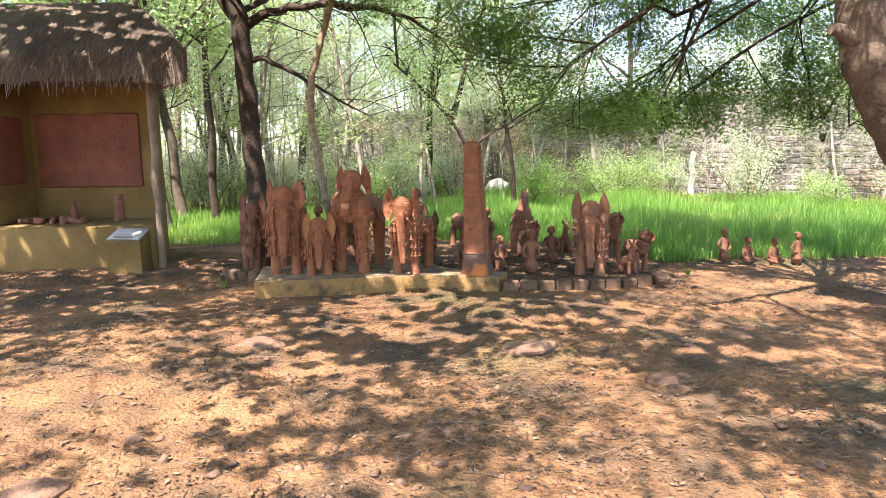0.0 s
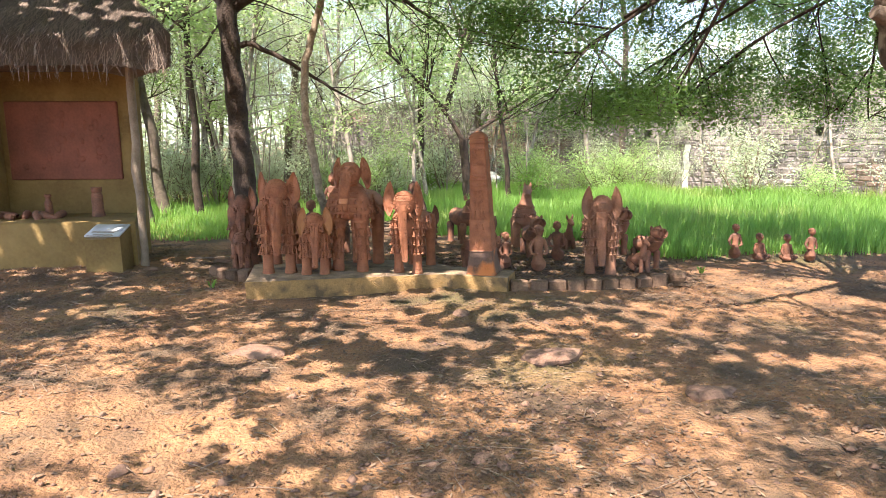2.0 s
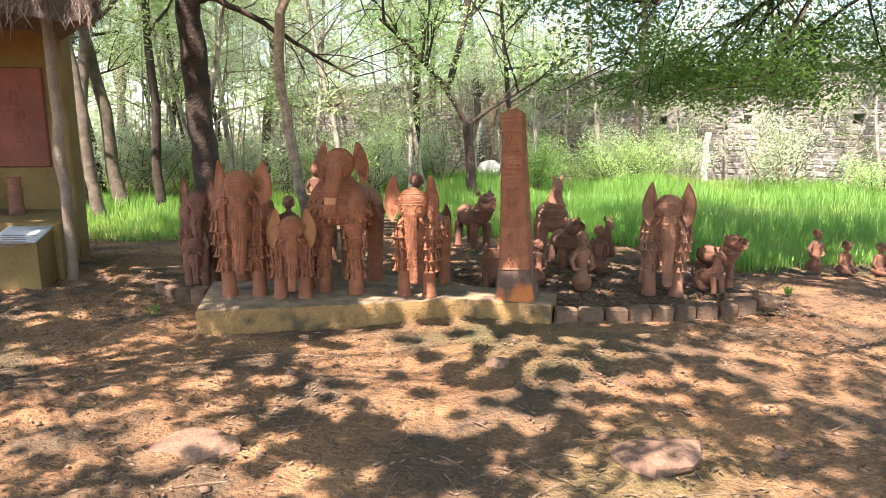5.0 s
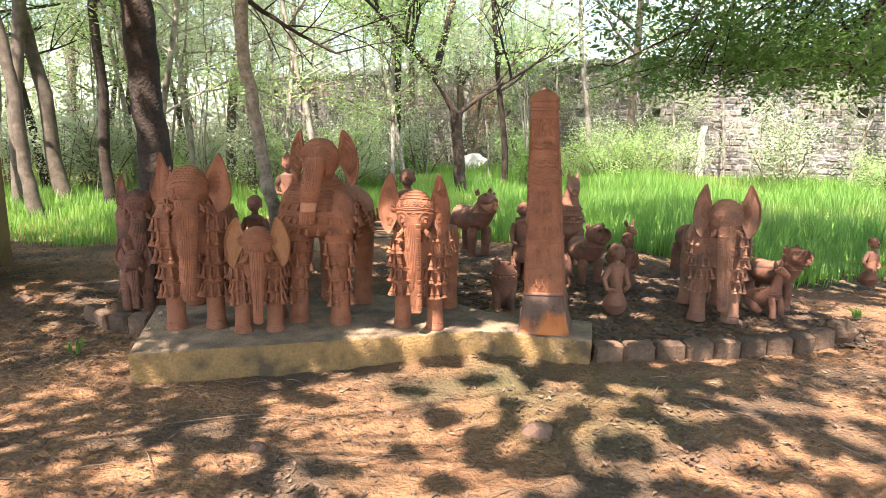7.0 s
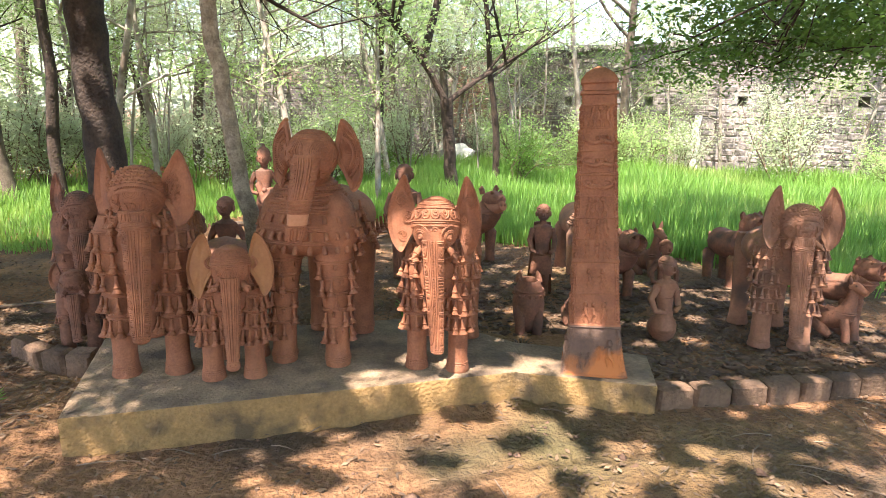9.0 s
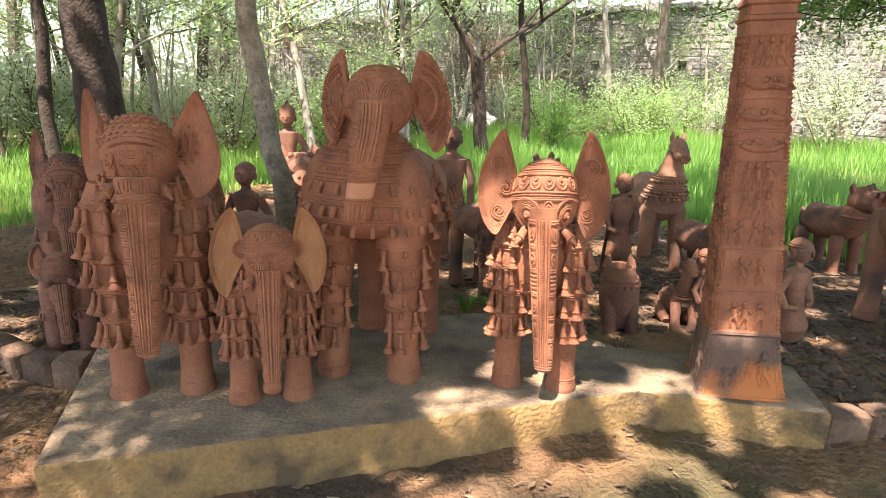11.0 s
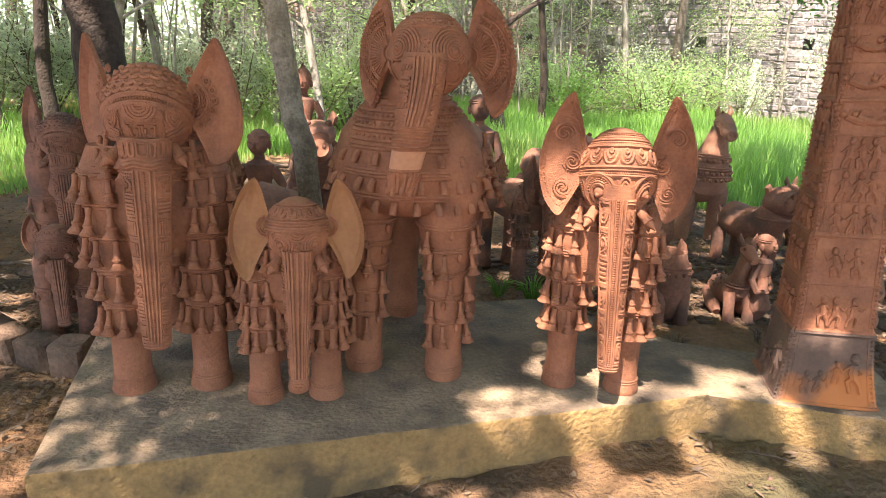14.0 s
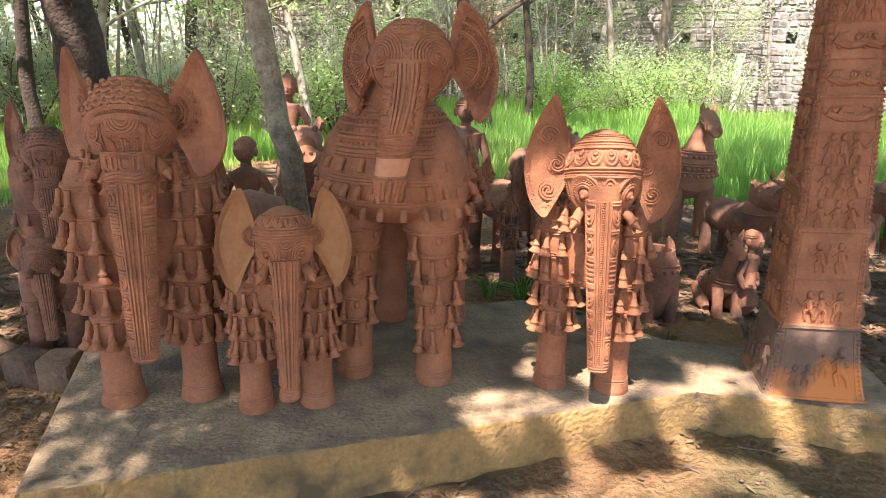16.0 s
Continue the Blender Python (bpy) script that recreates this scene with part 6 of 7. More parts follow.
for i in range(15000):
    hip = rs.rand() < 0.25
    s, t = (0.30 + 0.70 * rs.rand() if not hip else 0.75 * rs.rand()), rs.rand() ** 1.15
    base = hip_at(s, t) if hip else roof_at(s, t)
    down = (Vector((0.62, 0, -0.75)) if hip else Vector((0, -0.62, -0.75)))
    if t < 0.05:
        down = Vector((down.x * 0.5, down.y * 0.5, -0.95))
        base.z -= rs.rand() * th * 0.75
    side = Vector((0, 1, 0)) if hip else Vector((1, 0, 0))
    ln, w = rs.uniform(0.15, 0.42), rs.uniform(0.004, 0.009)
    d = (down + side * rs.normal(0, 0.28) + Vector((0, 0, rs.normal(0.06, 0.12)))).normalized()
    up = Vector((0, 0, 0.012 + 0.03 * rs.rand()))
    b = len(sv)
    sv += [base + up - side * w, base + up + side * w, base + up + d * ln + side * w * 0.4 + Vector((0, 0, 0.02)), base + up + d * ln - side * w * 0.4 + Vector((0, 0, 0.02))]
    sf.append((b, b + 1, b + 2, b + 3))
straw = raw_mesh("straw", np.array([tuple(p) for p in sv]), np.array(sf), THATCH)
ob = new("straw", straw)
ob.parent = hut
ob["kind"] = "stuff"
ob["label"] = "loose grey straw ends"

# things on and by the platform
box = empty("notice_stand", pose(-4.42, 8.93, 0.0), "ochre concrete stand with a sloping grey plaque by the hut", "stand")
f = Form()
f.rings([[Vector((x, y, 0)) for x, y in ((-0.235, -0.17), (0.235, -0.17), (0.235, 0.17), (-0.235, 0.17))], [Vector((x, y, 0.5 if y < 0 else 0.60)) for x, y in ((-0.225, -0.16), (0.225, -0.16), (0.225, 0.16), (-0.225, 0.16))]])
part("stand_body", f, MUD, box)
f = Form()
f.box((0.45, 0.36, 0.025), pose(0, 0, 0.567, 17.4, 0, 0), 0.006)
plaque = part("plaque", f, PLAQUE, box, "grey sloping plaque with worn writing")
f = Form()
for i in range(6):
    f.box((0.34 - 0.05 * (i % 3), 0.018, 0.003), pose(-0.02 * (i % 2), 0.0, 0, 17.4, 0, 0) @ pose(0, 0.12 - 0.047 * i, 0.5552, 0, 0, 0))
part("writing_bars", f, WOOD, plaque, "faint dark lines of writing")


def jar(m, prof, name, label):
    f = Form()
    f.lathe(prof, Matrix(), 16)
    return f.thing(name, TERRA_OLD, label, "pot", m=m)


jar(pose(-5.62, 9.75, 0.66), [(0.05, 0), (0.055, 0.02), (0.05, 0.22), (0.032, 0.25), (0.03, 0.29), (0.048, 0.3), (0.045, 0.33), (0.02, 0.32)], "tall_jar", "slim dark clay jar on the hut platform")
jar(pose(-4.98, 9.85, 0.66), [(0.085, 0), (0.09, 0.02), (0.075, 0.1), (0.078, 0.3), (0.06, 0.34), (0.07, 0.36), (0.072, 0.42), (0.06, 0.42)], "clay_pillar_pot", "dark clay cylinder pot on the hut platform")
rj = random.Random(6)
for i in range(9):
    jar(pose(-6.42 + 0.12 * i + rj.uniform(-0.03, 0.03), 9.6 + rj.uniform(-0.12, 0.2), 0.70, rj.uniform(60, 110), rj.uniform(-20, 20), rj.uniform(0, 180)), [(0.03, -0.12), (0.05, -0.1), (0.055, 0), (0.045, 0.1), (0.02, 0.13)], "fallen_clay_piece", "broken dark clay piece lying on the hut platform")

# ---- the stone compound wall ----
WP, WD = Vector((8.45, 19.0, 0)), Vector((0.763, -0.647, 0)).normalized()
WN = Vector((WD.y, -WD.x, 0))                    # towards the yard
if WN.y > 0:
    WN = -WN
wall_m = Matrix(((WD.x, -WN.x, 0, WP.x), (WD.y, -WN.y, 0, WP.y), (0, 0, 1, 0), (0, 0, 0, 1)))   # x along, y away from the yard
HOLES = [-6.8, -4.52, -2.33, -0.1, 2.37, 4.7]
HZ, HH, HW = 1.93, 0.24, 0.22
S0, S1, WH = -20.0, 16.0, 3.25
f = Form()
cuts = [S0] + [v for h in HOLES for v in (h - HW / 2, h + HW / 2)] + [S1]
for i in range(0, len(cuts), 2):
    f.box((cuts[i + 1] - cuts[i], 0.4, WH + 0.3), pose((cuts[i] + cuts[i + 1]) / 2, 0.3, WH / 2 - 0.15))
for h in HOLES:
    f.box((HW, 0.4, HZ - HH / 2 + 0.3), pose(h, 0.3, (HZ - HH / 2 - 0.3) / 2))
    f.box((HW, 0.4, WH - HZ - HH / 2), pose(h, 0.3, (WH + HZ + HH / 2) / 2))
f.box((S1 - S0, 0.2, WH + 0.3), pose((S0 + S1) / 2, 0.605, WH / 2 - 0.15))
rng = random.Random(12)
s = S0
while s < S1:                                    # uneven coping
    w = rng.uniform(0.3, 0.8)
    f.box((w - 0.02, 0.75, 0.16 + rng.uniform(-0.05, 0.08)), pose(s + w / 2, 0.32, WH + 0.05, 0, rng.uniform(-2, 2), 0), 0.03, rng, 0.015)
    s += w
compound = f.thing("wall_compound", MORTAR, "old grey rubble stone compound wall with lime joints", "wall", kind="structure", m=wall_m, smooth=30)
blocks = []
for i in range(14):
    g = Form()
    w = 0.17 + 0.032 * (i % 7)
    g.box((w, 0.16, 0.128 + 0.014 * (i // 7)), Matrix(), 0.018, rng, 0.01)
    blocks.append((w, g))
block_mesh = [(w, g.mesh("stone", STONE, 30)) for w, g in blocks]
rest = Form()
z, row, count = 0.1, 0, 0
while z < WH:
    s = S0 + rng.uniform(0, 0.3)
    while s < S1:
        k = rng.randrange(len(blocks))
        w = blocks[k][0]
        c = s + w / 2
        if not any(abs(c - h) < HW / 2 + w / 2 - 0.02 and abs(z - HZ) < 0.2 for h in HOLES):
            m = pose(c, 0.158 + rng.uniform(-0.012, 0.012), z + rng.uniform(-0.012, 0.012), rng.uniform(-3, 3), rng.uniform(-3, 3), rng.uniform(-2, 2))
            if -1.7 < c < 1.7 and z > 0.45 and count < 300:
                b = new("stone", block_mesh[k][1])
                b.parent = compound
                b.matrix_local = m
                count += 1
            else:
                base = len(rest.v)
                rest.v += [m @ p for p in blocks[k][1].v]
                rest.f += [tuple(base + i for i in q) for q in blocks[k][1].f]
        s += w + rng.uniform(0.012, 0.035)
    z += 0.152
    row += 1
part("stones", rest, STONE_REST, compound, smooth=30)["kind"] = "stuff"
f = Form()
f.rings([[Vector((-1.08 + 0.17 * k + 0.03 * math.sin(9 * zz), 0.045 + 0.02 * j, zz)) for k, j in ((-0.5, 0), (0.5, 0), (0.5, 1), (-0.5, 1))] for zz in np.linspace(0.2, 1.6, 12)])
part("lime_streak", f, WALL_WHITE, compound, "white upright streak low on the wall")

# ---- trees ----


LOW = [0.0]                                      # twigs turn up above this height


def limb(f, rng, start, way, length, r0, r1, bend=0.25, droop=0.0, steps=7, seg=7):
    """A wandering branch; returns its points."""
    p, d = Vector(start), Vector(way).normalized()
    pts = [p.copy()]
    for i in range(steps):
        d = (d + Vector((rng.gauss(0, bend), rng.gauss(0, bend), rng.gauss(0, bend) - droop)) * (1.6 / steps)).normalized()
        if p.z + d.z * length / steps < LOW[0] and d.z < 0.05:
            d = Vector((d.x, d.y, 0.12)).normalized()
        p = p + d * (length / steps)
        pts.append(p.copy())
    f.sweep(pts, [r0 + (r1 - r0) * i / steps for i in range(steps + 1)], seg)
    return pts


def crown(f, rng, starts, levels, spread, droop, tips, ratio=0.62, kids=(3, 4), lift=0.15):
    """Branches out of the limbs given as (start, way, length, radius); collects twig points."""
    for start, way, length, r in starts:
        pts = limb(f, rng, start, way, length, r, r * 0.45, 0.3, droop, 6, 6 if r > 0.02 else 4)
        if levels == 0:
            tips.extend(pts[1:])
            continue
        nxt = []
        for _ in range(rng.randint(*kids)):
            k = rng.uniform(0.35, 1.0)
            i = min(int(k * (len(pts) - 1)), len(pts) - 2)
            q = pts[i].lerp(pts[i + 1], k * (len(pts) - 1) - i)
            d = (pts[i + 1] - pts[i]).normalized() + Vector((rng.gauss(0, spread), rng.gauss(0, spread), rng.gauss(lift, spread * 0.6)))
            nxt.append((q, d, length * ratio * rng.uniform(0.75, 1.2), r * 0.5))
        crown(f, rng, nxt, levels - 1, spread, droop, tips, ratio, kids, lift)


def leaves_round(tips, per, sigma, rs, flat=0.7):
    t = np.array([tuple(p) for p in tips])
    c = np.repeat(t, per, 0)
    return c + rs.normal(0, 1, c.shape) * np.array([sigma, sigma, sigma * flat])


def gaps(c, base, limit):
    """Which leaf places are kept: clumps with openings between them that run through the crowns along the sun's line.
    """
    rs = np.random.RandomState(3778)
    u, v = c[:, 0] + base[0] + 0.306 * c[:, 2], c[:, 1] + base[1] + 0.489 * c[:, 2]
    f = np.zeros(len(c))
    for _ in range(8):
        w, a, p = rs.uniform(0.5, 1.5), rs.uniform(0, 6.283), rs.uniform(0, 6.283)
        f += 0.62 * np.sin(6.283 / w * (u * np.cos(a) + v * np.sin(a)) + p) * w ** 0.5
    for _ in range(9):                         # finer openings
        w, a, p = rs.uniform(0.2, 0.48), rs.uniform(0, 6.283), rs.uniform(0, 6.283)
        f += 0.9 * np.sin(6.283 / w * (u * np.cos(a) + v * np.sin(a)) + p)

    def cover_bump(x, y, rx, ry):
        return np.exp(-((u - x) / rx) ** 2 - ((v - y) / ry) ** 2)
    # leaf cover thickened or opened by hand where shade or sun should fall below
    thick = 7.0 * cover_bump(-1.9, 8.0, 1.2, 1.1) + 5.0 * cover_bump(-0.75, 8.5, 0.5, 0.28) + 0.9 * cover_bump(0.8, 9.2, 1.6, 1.2) + 1.4 * cover_bump(0.55, 7.85, 0.7, 0.4) + 0.9 * cover_bump(1.6, 4.4, 1.5, 1.1)
    thick += 1.6 / (1 + np.exp(np.clip((u + 3.6) * 5, -30, 30))) + 2.0 * cover_bump(-1.7, 9.7, 0.8, 0.6) + 1.6 * cover_bump(-0.6, 8.9, 0.6, 0.5) - 4.5 * cover_bump(-0.8, 6.75, 1.1, 0.6) - 4.5 * cover_bump(-0.55, 7.4, 0.5, 0.26) + 3.0 * cover_bump(1.9, 7.8, 0.9, 0.35) - 2.6 * cover_bump(-2.2, 3.9, 1.6, 1.0) + 1.2 * cover_bump(0.6, 3.8, 1.6, 1.4) - 10.0 * cover_bump(-0.76, 7.77, 0.22, 0.12) - 8.0 * cover_bump(-0.27, 8.12, 0.24, 0.2)
    return f < limit + thick


def big_tree(name, label, base, trunk, radii, limbs, levels, bark, leaf, per, sigma, size, seed, droop=0.05, spread=0.65, kids=(3, 4), lift=0.1, ratio=0.62, clear=0.0, slim=0.42, limit=0.85, bough=None, stubs=(), drawn=()):
    """A tree with a drawn trunk; limbs as (point on trunk, way, length, radius)."""
    rng, rs = random.Random(seed), np.random.RandomState(seed)
    ob = empty(name, Matrix.Translation(base), label, "tree")
    f = Form()
    ts = [Vector(p) for p in trunk]
    fine, fr_ = [], []
    for i in range(len(ts) - 1):
        for j in range(4):
            q = ts[i].lerp(ts[i + 1], j / 4)
            q += Vector((rng.gauss(0, 0.008), rng.gauss(0, 0.008), 0))
            fine.append(q)
            fr_.append((radii[i] + (radii[i + 1] - radii[i]) * j / 4) * rng.uniform(0.95, 1.06))
    fine.append(ts[-1])
    fr_.append(radii[-1])
    f.sweep(fine, fr_, 16)
    for q, d, ln, r in stubs:
        q, d = Vector(q), Vector(d).normalized()
        f.sweep([q, q + d * ln * 0.6, q + d * ln], [r, r * 0.8, r * 0.62], 10)
    g = Form()
    tips = []
    LOW[0] = clear
    crown(g, rng, limbs, levels, spread, droop, tips, kids=kids, lift=lift, ratio=ratio)
    part("trunk", f, bark, ob, smooth=60)
    for line, r0, r1 in drawn:                 # boughs with a known run, and their hanging twigs
        q = [Vector(p) for p in line]
        pts = []
        for i in range(len(q) - 1):
            for j in range(3):
                pts.append(q[i].lerp(q[i + 1], j / 3) + Vector((rng.gauss(0, 0.012), rng.gauss(0, 0.03), rng.gauss(0, 0.012))))
        pts.append(q[-1])
        g.sweep(pts, [r0 + (r1 - r0) * i / (len(pts) - 1) for i in range(len(pts))], 9)
        LOW[0] = 0
        for i in range(2, len(pts)):
            crown(g, rng, [(pts[i], (rng.uniform(0.2, 1), rng.gauss(0, 0.5), rng.uniform(-0.7, 0.5)), rng.uniform(0.5, 1.1), r1 * 0.7)], 1, 0.5, 0.12, [], kids=(1, 3))
    part("bough", g, bough or bark, ob, smooth=60)
    cen = leaves_round(tips, per, sigma, rs)
    cen = cen[cen[:, 2] > clear + 0.3 * np.sin(cen[:, 0] * 2.3) * np.sin(cen[:, 1] * 1.9) + 0.3 * np.sin(cen[:, 0] * 5.1 + 1.3 * cen[:, 1]) * np.sin(cen[:, 1] * 4.3) + rs.normal(0, 0.12, len(cen))]
    cen = cen[gaps(cen, base, limit)]
    me = leaf_mesh("crown", cen, size, slim, leaf, rs, 0.2)
    LOW[0] = 0.0
    c = new("crown", me)
    c.parent = ob
    return ob


# dark tree beside the elephants
big_tree("dark_tree", "dark-barked tree with spreading branches behind the elephants", (-3.05, 10.6, 0),
         [(0.0, 0, -0.1), (-0.02, 0, 0.5), (0.0, 0, 1.1), (-0.06, 0, 1.8), (-0.08, 0, 2.5), (-0.11, 0, 3.1), (-0.13, 0, 3.75), (-0.35, 0.05, 4.4), (-0.6, 0.1, 5.3)], [0.24, 0.175, 0.16, 0.15, 0.15, 0.14, 0.15, 0.1, 0.06],
         [((-0.35, 0, 4.4), (0.2, -0.5, 1), 2.2, 0.07), ((-0.6, 0.1, 5.2), (-1, 0.2, 0.5), 2.4, 0.06), ((-0.5, 0, 5.0), (-0.5, -1, 0.5), 2.4, 0.06), ((-0.6, 0.1, 5.3), (0.5, 0.8, 0.6), 2.4, 0.06), ((-0.1, 0.0, 3.9), (0.8, 0.7, 0.7), 2.6, 0.06), ((-0.35, 0, 4.4), (0.4, -1, 0.35), 3.6, 0.08), ((-0.5, 0, 5.0), (0.9, -0.9, 0.25), 3.8, 0.08), ((-0.2, 0, 4.1), (1, -0.6, 0.45), 3.4, 0.07)], 3, BARK_DARK, LEAF_LIGHT, 24, 0.24, 0.046, 21, limit=0.7, droop=0.0, spread=0.7, clear=4.15,
         drawn=[([(-0.1, 0, 3.66), (0.2, -0.05, 3.82), (0.65, -0.1, 3.92), (1.4, -0.15, 3.95), (2.0, -0.2, 3.9), (2.6, -0.2, 3.72), (3.0, -0.2, 3.45)], 0.085, 0.018), ([(-0.05, 0, 3.17), (0.25, -0.05, 3.16), (0.68, -0.1, 2.95), (1.05, -0.15, 2.72), (1.4, -0.15, 2.5), (1.9, -0.2, 2.25)], 0.05, 0.012), ([(-0.15, 0, 3.7), (-0.4, 0.05, 4.0), (-0.7, 0.1, 4.6)], 0.09, 0.05)])
# slim leaning trunk rising from behind the plinth
big_tree("slim_tree", "slim grey tree leaning up from behind the plinth", (-1.50, 8.72, 0),
         [(0.02, 0, -0.05), (-0.02, 0, 0.5), (-0.06, 0, 0.9), (-0.17, 0.02, 1.5), (-0.25, 0.03, 2.1), (-0.22, 0.05, 2.7), (-0.07, 0.08, 3.2), (0.1, 0.1, 3.75), (0.3, 0.1, 4.6), (0.45, 0.1, 5.4)], [0.065, 0.056, 0.052, 0.05, 0.048, 0.046, 0.044, 0.041, 0.036, 0.028],
         [((0.1, 0.1, 3.8), (0.6, 0.3, 0.7), 1.6, 0.03), ((0.3, 0.1, 4.6), (-0.8, 0.1, 0.6), 1.7, 0.03), ((0.45, 0.1, 5.3), (0.3, 0.5, 0.8), 1.5, 0.025), ((0.4, 0.1, 5.0), (0.7, -0.6, 0.4), 1.6, 0.025)], 2, BARK_SLIM, LEAF_LIGHT, 12, 0.2, 0.04, 22, clear=3.9)
# leaning tree whose crown shades the yard
big_tree("leaning_tree", "thick leaning tree with a wide crown over the yard", (5.35, 6.15, 0),
         [(0.1, 0, -0.1), (-0.2, 0, 0.5), (-0.52, -0.02, 1.05), (-0.92, -0.05, 1.6), (-1.2, -0.1, 2.03), (-1.42, -0.12, 2.4), (-1.58, -0.14, 2.85), (-1.64, -0.17, 3.3), (-1.72, -0.3, 4.0)], [0.33, 0.27, 0.25, 0.235, 0.225, 0.22, 0.205, 0.18, 0.13],
         [((-1.66, -0.2, 3.45), (0.12, 1, 0.08), 3.0, 0.055), ((-1.66, -0.2, 3.4), (0.5, 1, -0.04), 3.4, 0.05), ((-1.66, -0.2, 3.5), (-0.4, 1, 0.12), 3.0, 0.055), ((-1.62, -0.15, 3.35), (0.65, 1, 0.08), 3.2, 0.055), ((-1.68, -0.2, 3.7), (-0.8, 1, 0.2), 3.2, 0.055), ((-1.62, -0.15, 3.3), (0.35, 1, 0.35), 3.4, 0.055), ((-1.68, -0.2, 3.7), (-0.1, 1, 0.45), 3.4, 0.055), ((-1.64, -0.2, 3.4), (-1, 0.75, 0.5), 4.0, 0.06), ((-1.68, -0.2, 3.6), (-1, 0.3, 0.6), 4.2, 0.06), ((-1.72, -0.3, 3.9), (-0.8, -0.8, 0.6), 3.4, 0.06), ((-1.72, -0.3, 4.0), (0.3, -1, 0.6), 3.4, 0.06), ((-1.64, -0.2, 3.4), (1, -0.5, 0.7), 3.0, 0.06), ((-1.64, -0.1, 3.3), (0.7, 1, 0.4), 3.6, 0.06)], 3, BARK_WARM, LEAF_DARK, 104, 0.19, 0.026, 23, clear=1.9, limit=1.6, slim=0.36, droop=0.06, spread=0.75, kids=(3, 5), lift=-0.04,
         bough=BARK_DARK, stubs=[((-1.6, -0.2, 2.62), (-1, -0.1, 0.35), 0.27, 0.09)])
# unseen tree added behind the viewpoint; its crown also shades the yard
big_tree("shade_tree", "unseen broad tree behind the yard, added to shade it", (1.6, -3.9, 0),
         [(0, 0, -0.1), (0.05, 0.05, 1.6), (0.1, 0.1, 3.2), (0.2, 0.3, 4.8)], [0.34, 0.28, 0.25, 0.2],
         [((0.2, 0.3, 4.7), (0.6, 1, 0.4), 4.2, 0.036), ((0.2, 0.3, 4.8), (-0.8, 0.9, 0.4), 4.2, 0.036), ((0.15, 0.2, 4.4), (1, 0.25, 0.4), 4.2, 0.036), ((0.2, 0.3, 4.8), (-0.2, -1, 0.6), 3.2, 0.033), ((0.2, 0.3, 4.8), (0.1, 1.0, 0.7), 4.2, 0.033), ((0.2, 0.3, 4.8), (-1, 0.1, 0.5), 3.8, 0.033), ((0.2, 0.3, 4.8), (1.0, 0.9, 0.6), 4.2, 0.033)], 3, BARK, LEAF, 70, 0.3, 0.046, 24, limit=1.5, droop=0.02, spread=0.75, kids=(3, 4), clear=3.4)
# unseen tree added beside the yard for shade; its crown reaches over the plinth
big_tree("side_tree", "unseen broad tree beside the yard, added to shade the hut", (-6.6, 3.5, 0),
         [(0, 0, -0.1), (0.1, 0.05, 1.6), (0.3, 0.15, 3.0), (0.6, 0.3, 4.2)], [0.3, 0.25, 0.22, 0.18],
         [((0.6, 0.3, 4.1), (1, 0.5, 0.35), 4.0, 0.033), ((0.6, 0.3, 4.0), (1, 0.42, 0.12), 3.8, 0.033), ((0.6, 0.3, 4.1), (1, 0.40, 0.26), 3.4, 0.033), ((0.6, 0.3, 4.15), (1, 0.55, 0.2), 3.8, 0.033), ((0.6, 0.3, 4.1), (1, 0.30, 0.22), 3.9, 0.033), ((0.6, 0.3, 4.2), (1, 0.0, 0.4), 4.0, 0.033), ((0.6, 0.3, 4.2), (0.3, 1, 0.4), 4.0, 0.033), ((0.6, 0.3, 4.1), (-0.1, 1, 0.35), 4.0, 0.033), ((0.6, 0.3, 4.2), (0.1, 1, 0.8), 3.6, 0.030), ((0.6, 0.3, 4.2), (0.3, 1, 0.55), 4.0, 0.030), ((0.6, 0.3, 4.2), (-0.35, 1, 0.6), 3.8, 0.030), ((0.6, 0.3, 4.2), (1.0, 0.9, 0.7), 3.8, 0.033), ((0.6, 0.3, 4.2), (0.5, -0.8, 0.6), 3.2, 0.030), ((0.6, 0.3, 4.2), (-0.7, 0.5, 0.8), 3.0, 0.030), ((0.6, 0.3, 4.2), (1, 0.25, 0.8), 4.0, 0.030)], 3, BARK, LEAF, 60, 0.3, 0.05, 26, limit=0.4, droop=0.02, spread=0.75, kids=(3, 4), clear=3.7)
# forked tree in the grass
big_tree("forked_tree", "forked grey tree standing in the grass", (0.68, 15.0, 0),
         [(0.1, 0, -0.1), (0.05, 0, 0.5), (0.0, 0, 1.2), (-0.05, 0, 1.75)], [0.14, 0.105, 0.095, 0.1],
         [((-0.05, 0, 1.7), (-0.55, 0, 0.9), 1.6, 0.065), ((-0.05, 0, 1.7), (1, 0.1, 0.75), 2.0, 0.05), ((-0.4, 0, 2.5), (0.3, 0.2, 1), 2.2, 0.07), ((-0.4, 0, 2.4), (-0.8, -0.3, 0.8), 1.9, 0.05)], 2, BARK_DARK, LEAF_LIGHT, 18, 0.26, 0.045, 25, lift=0.3)

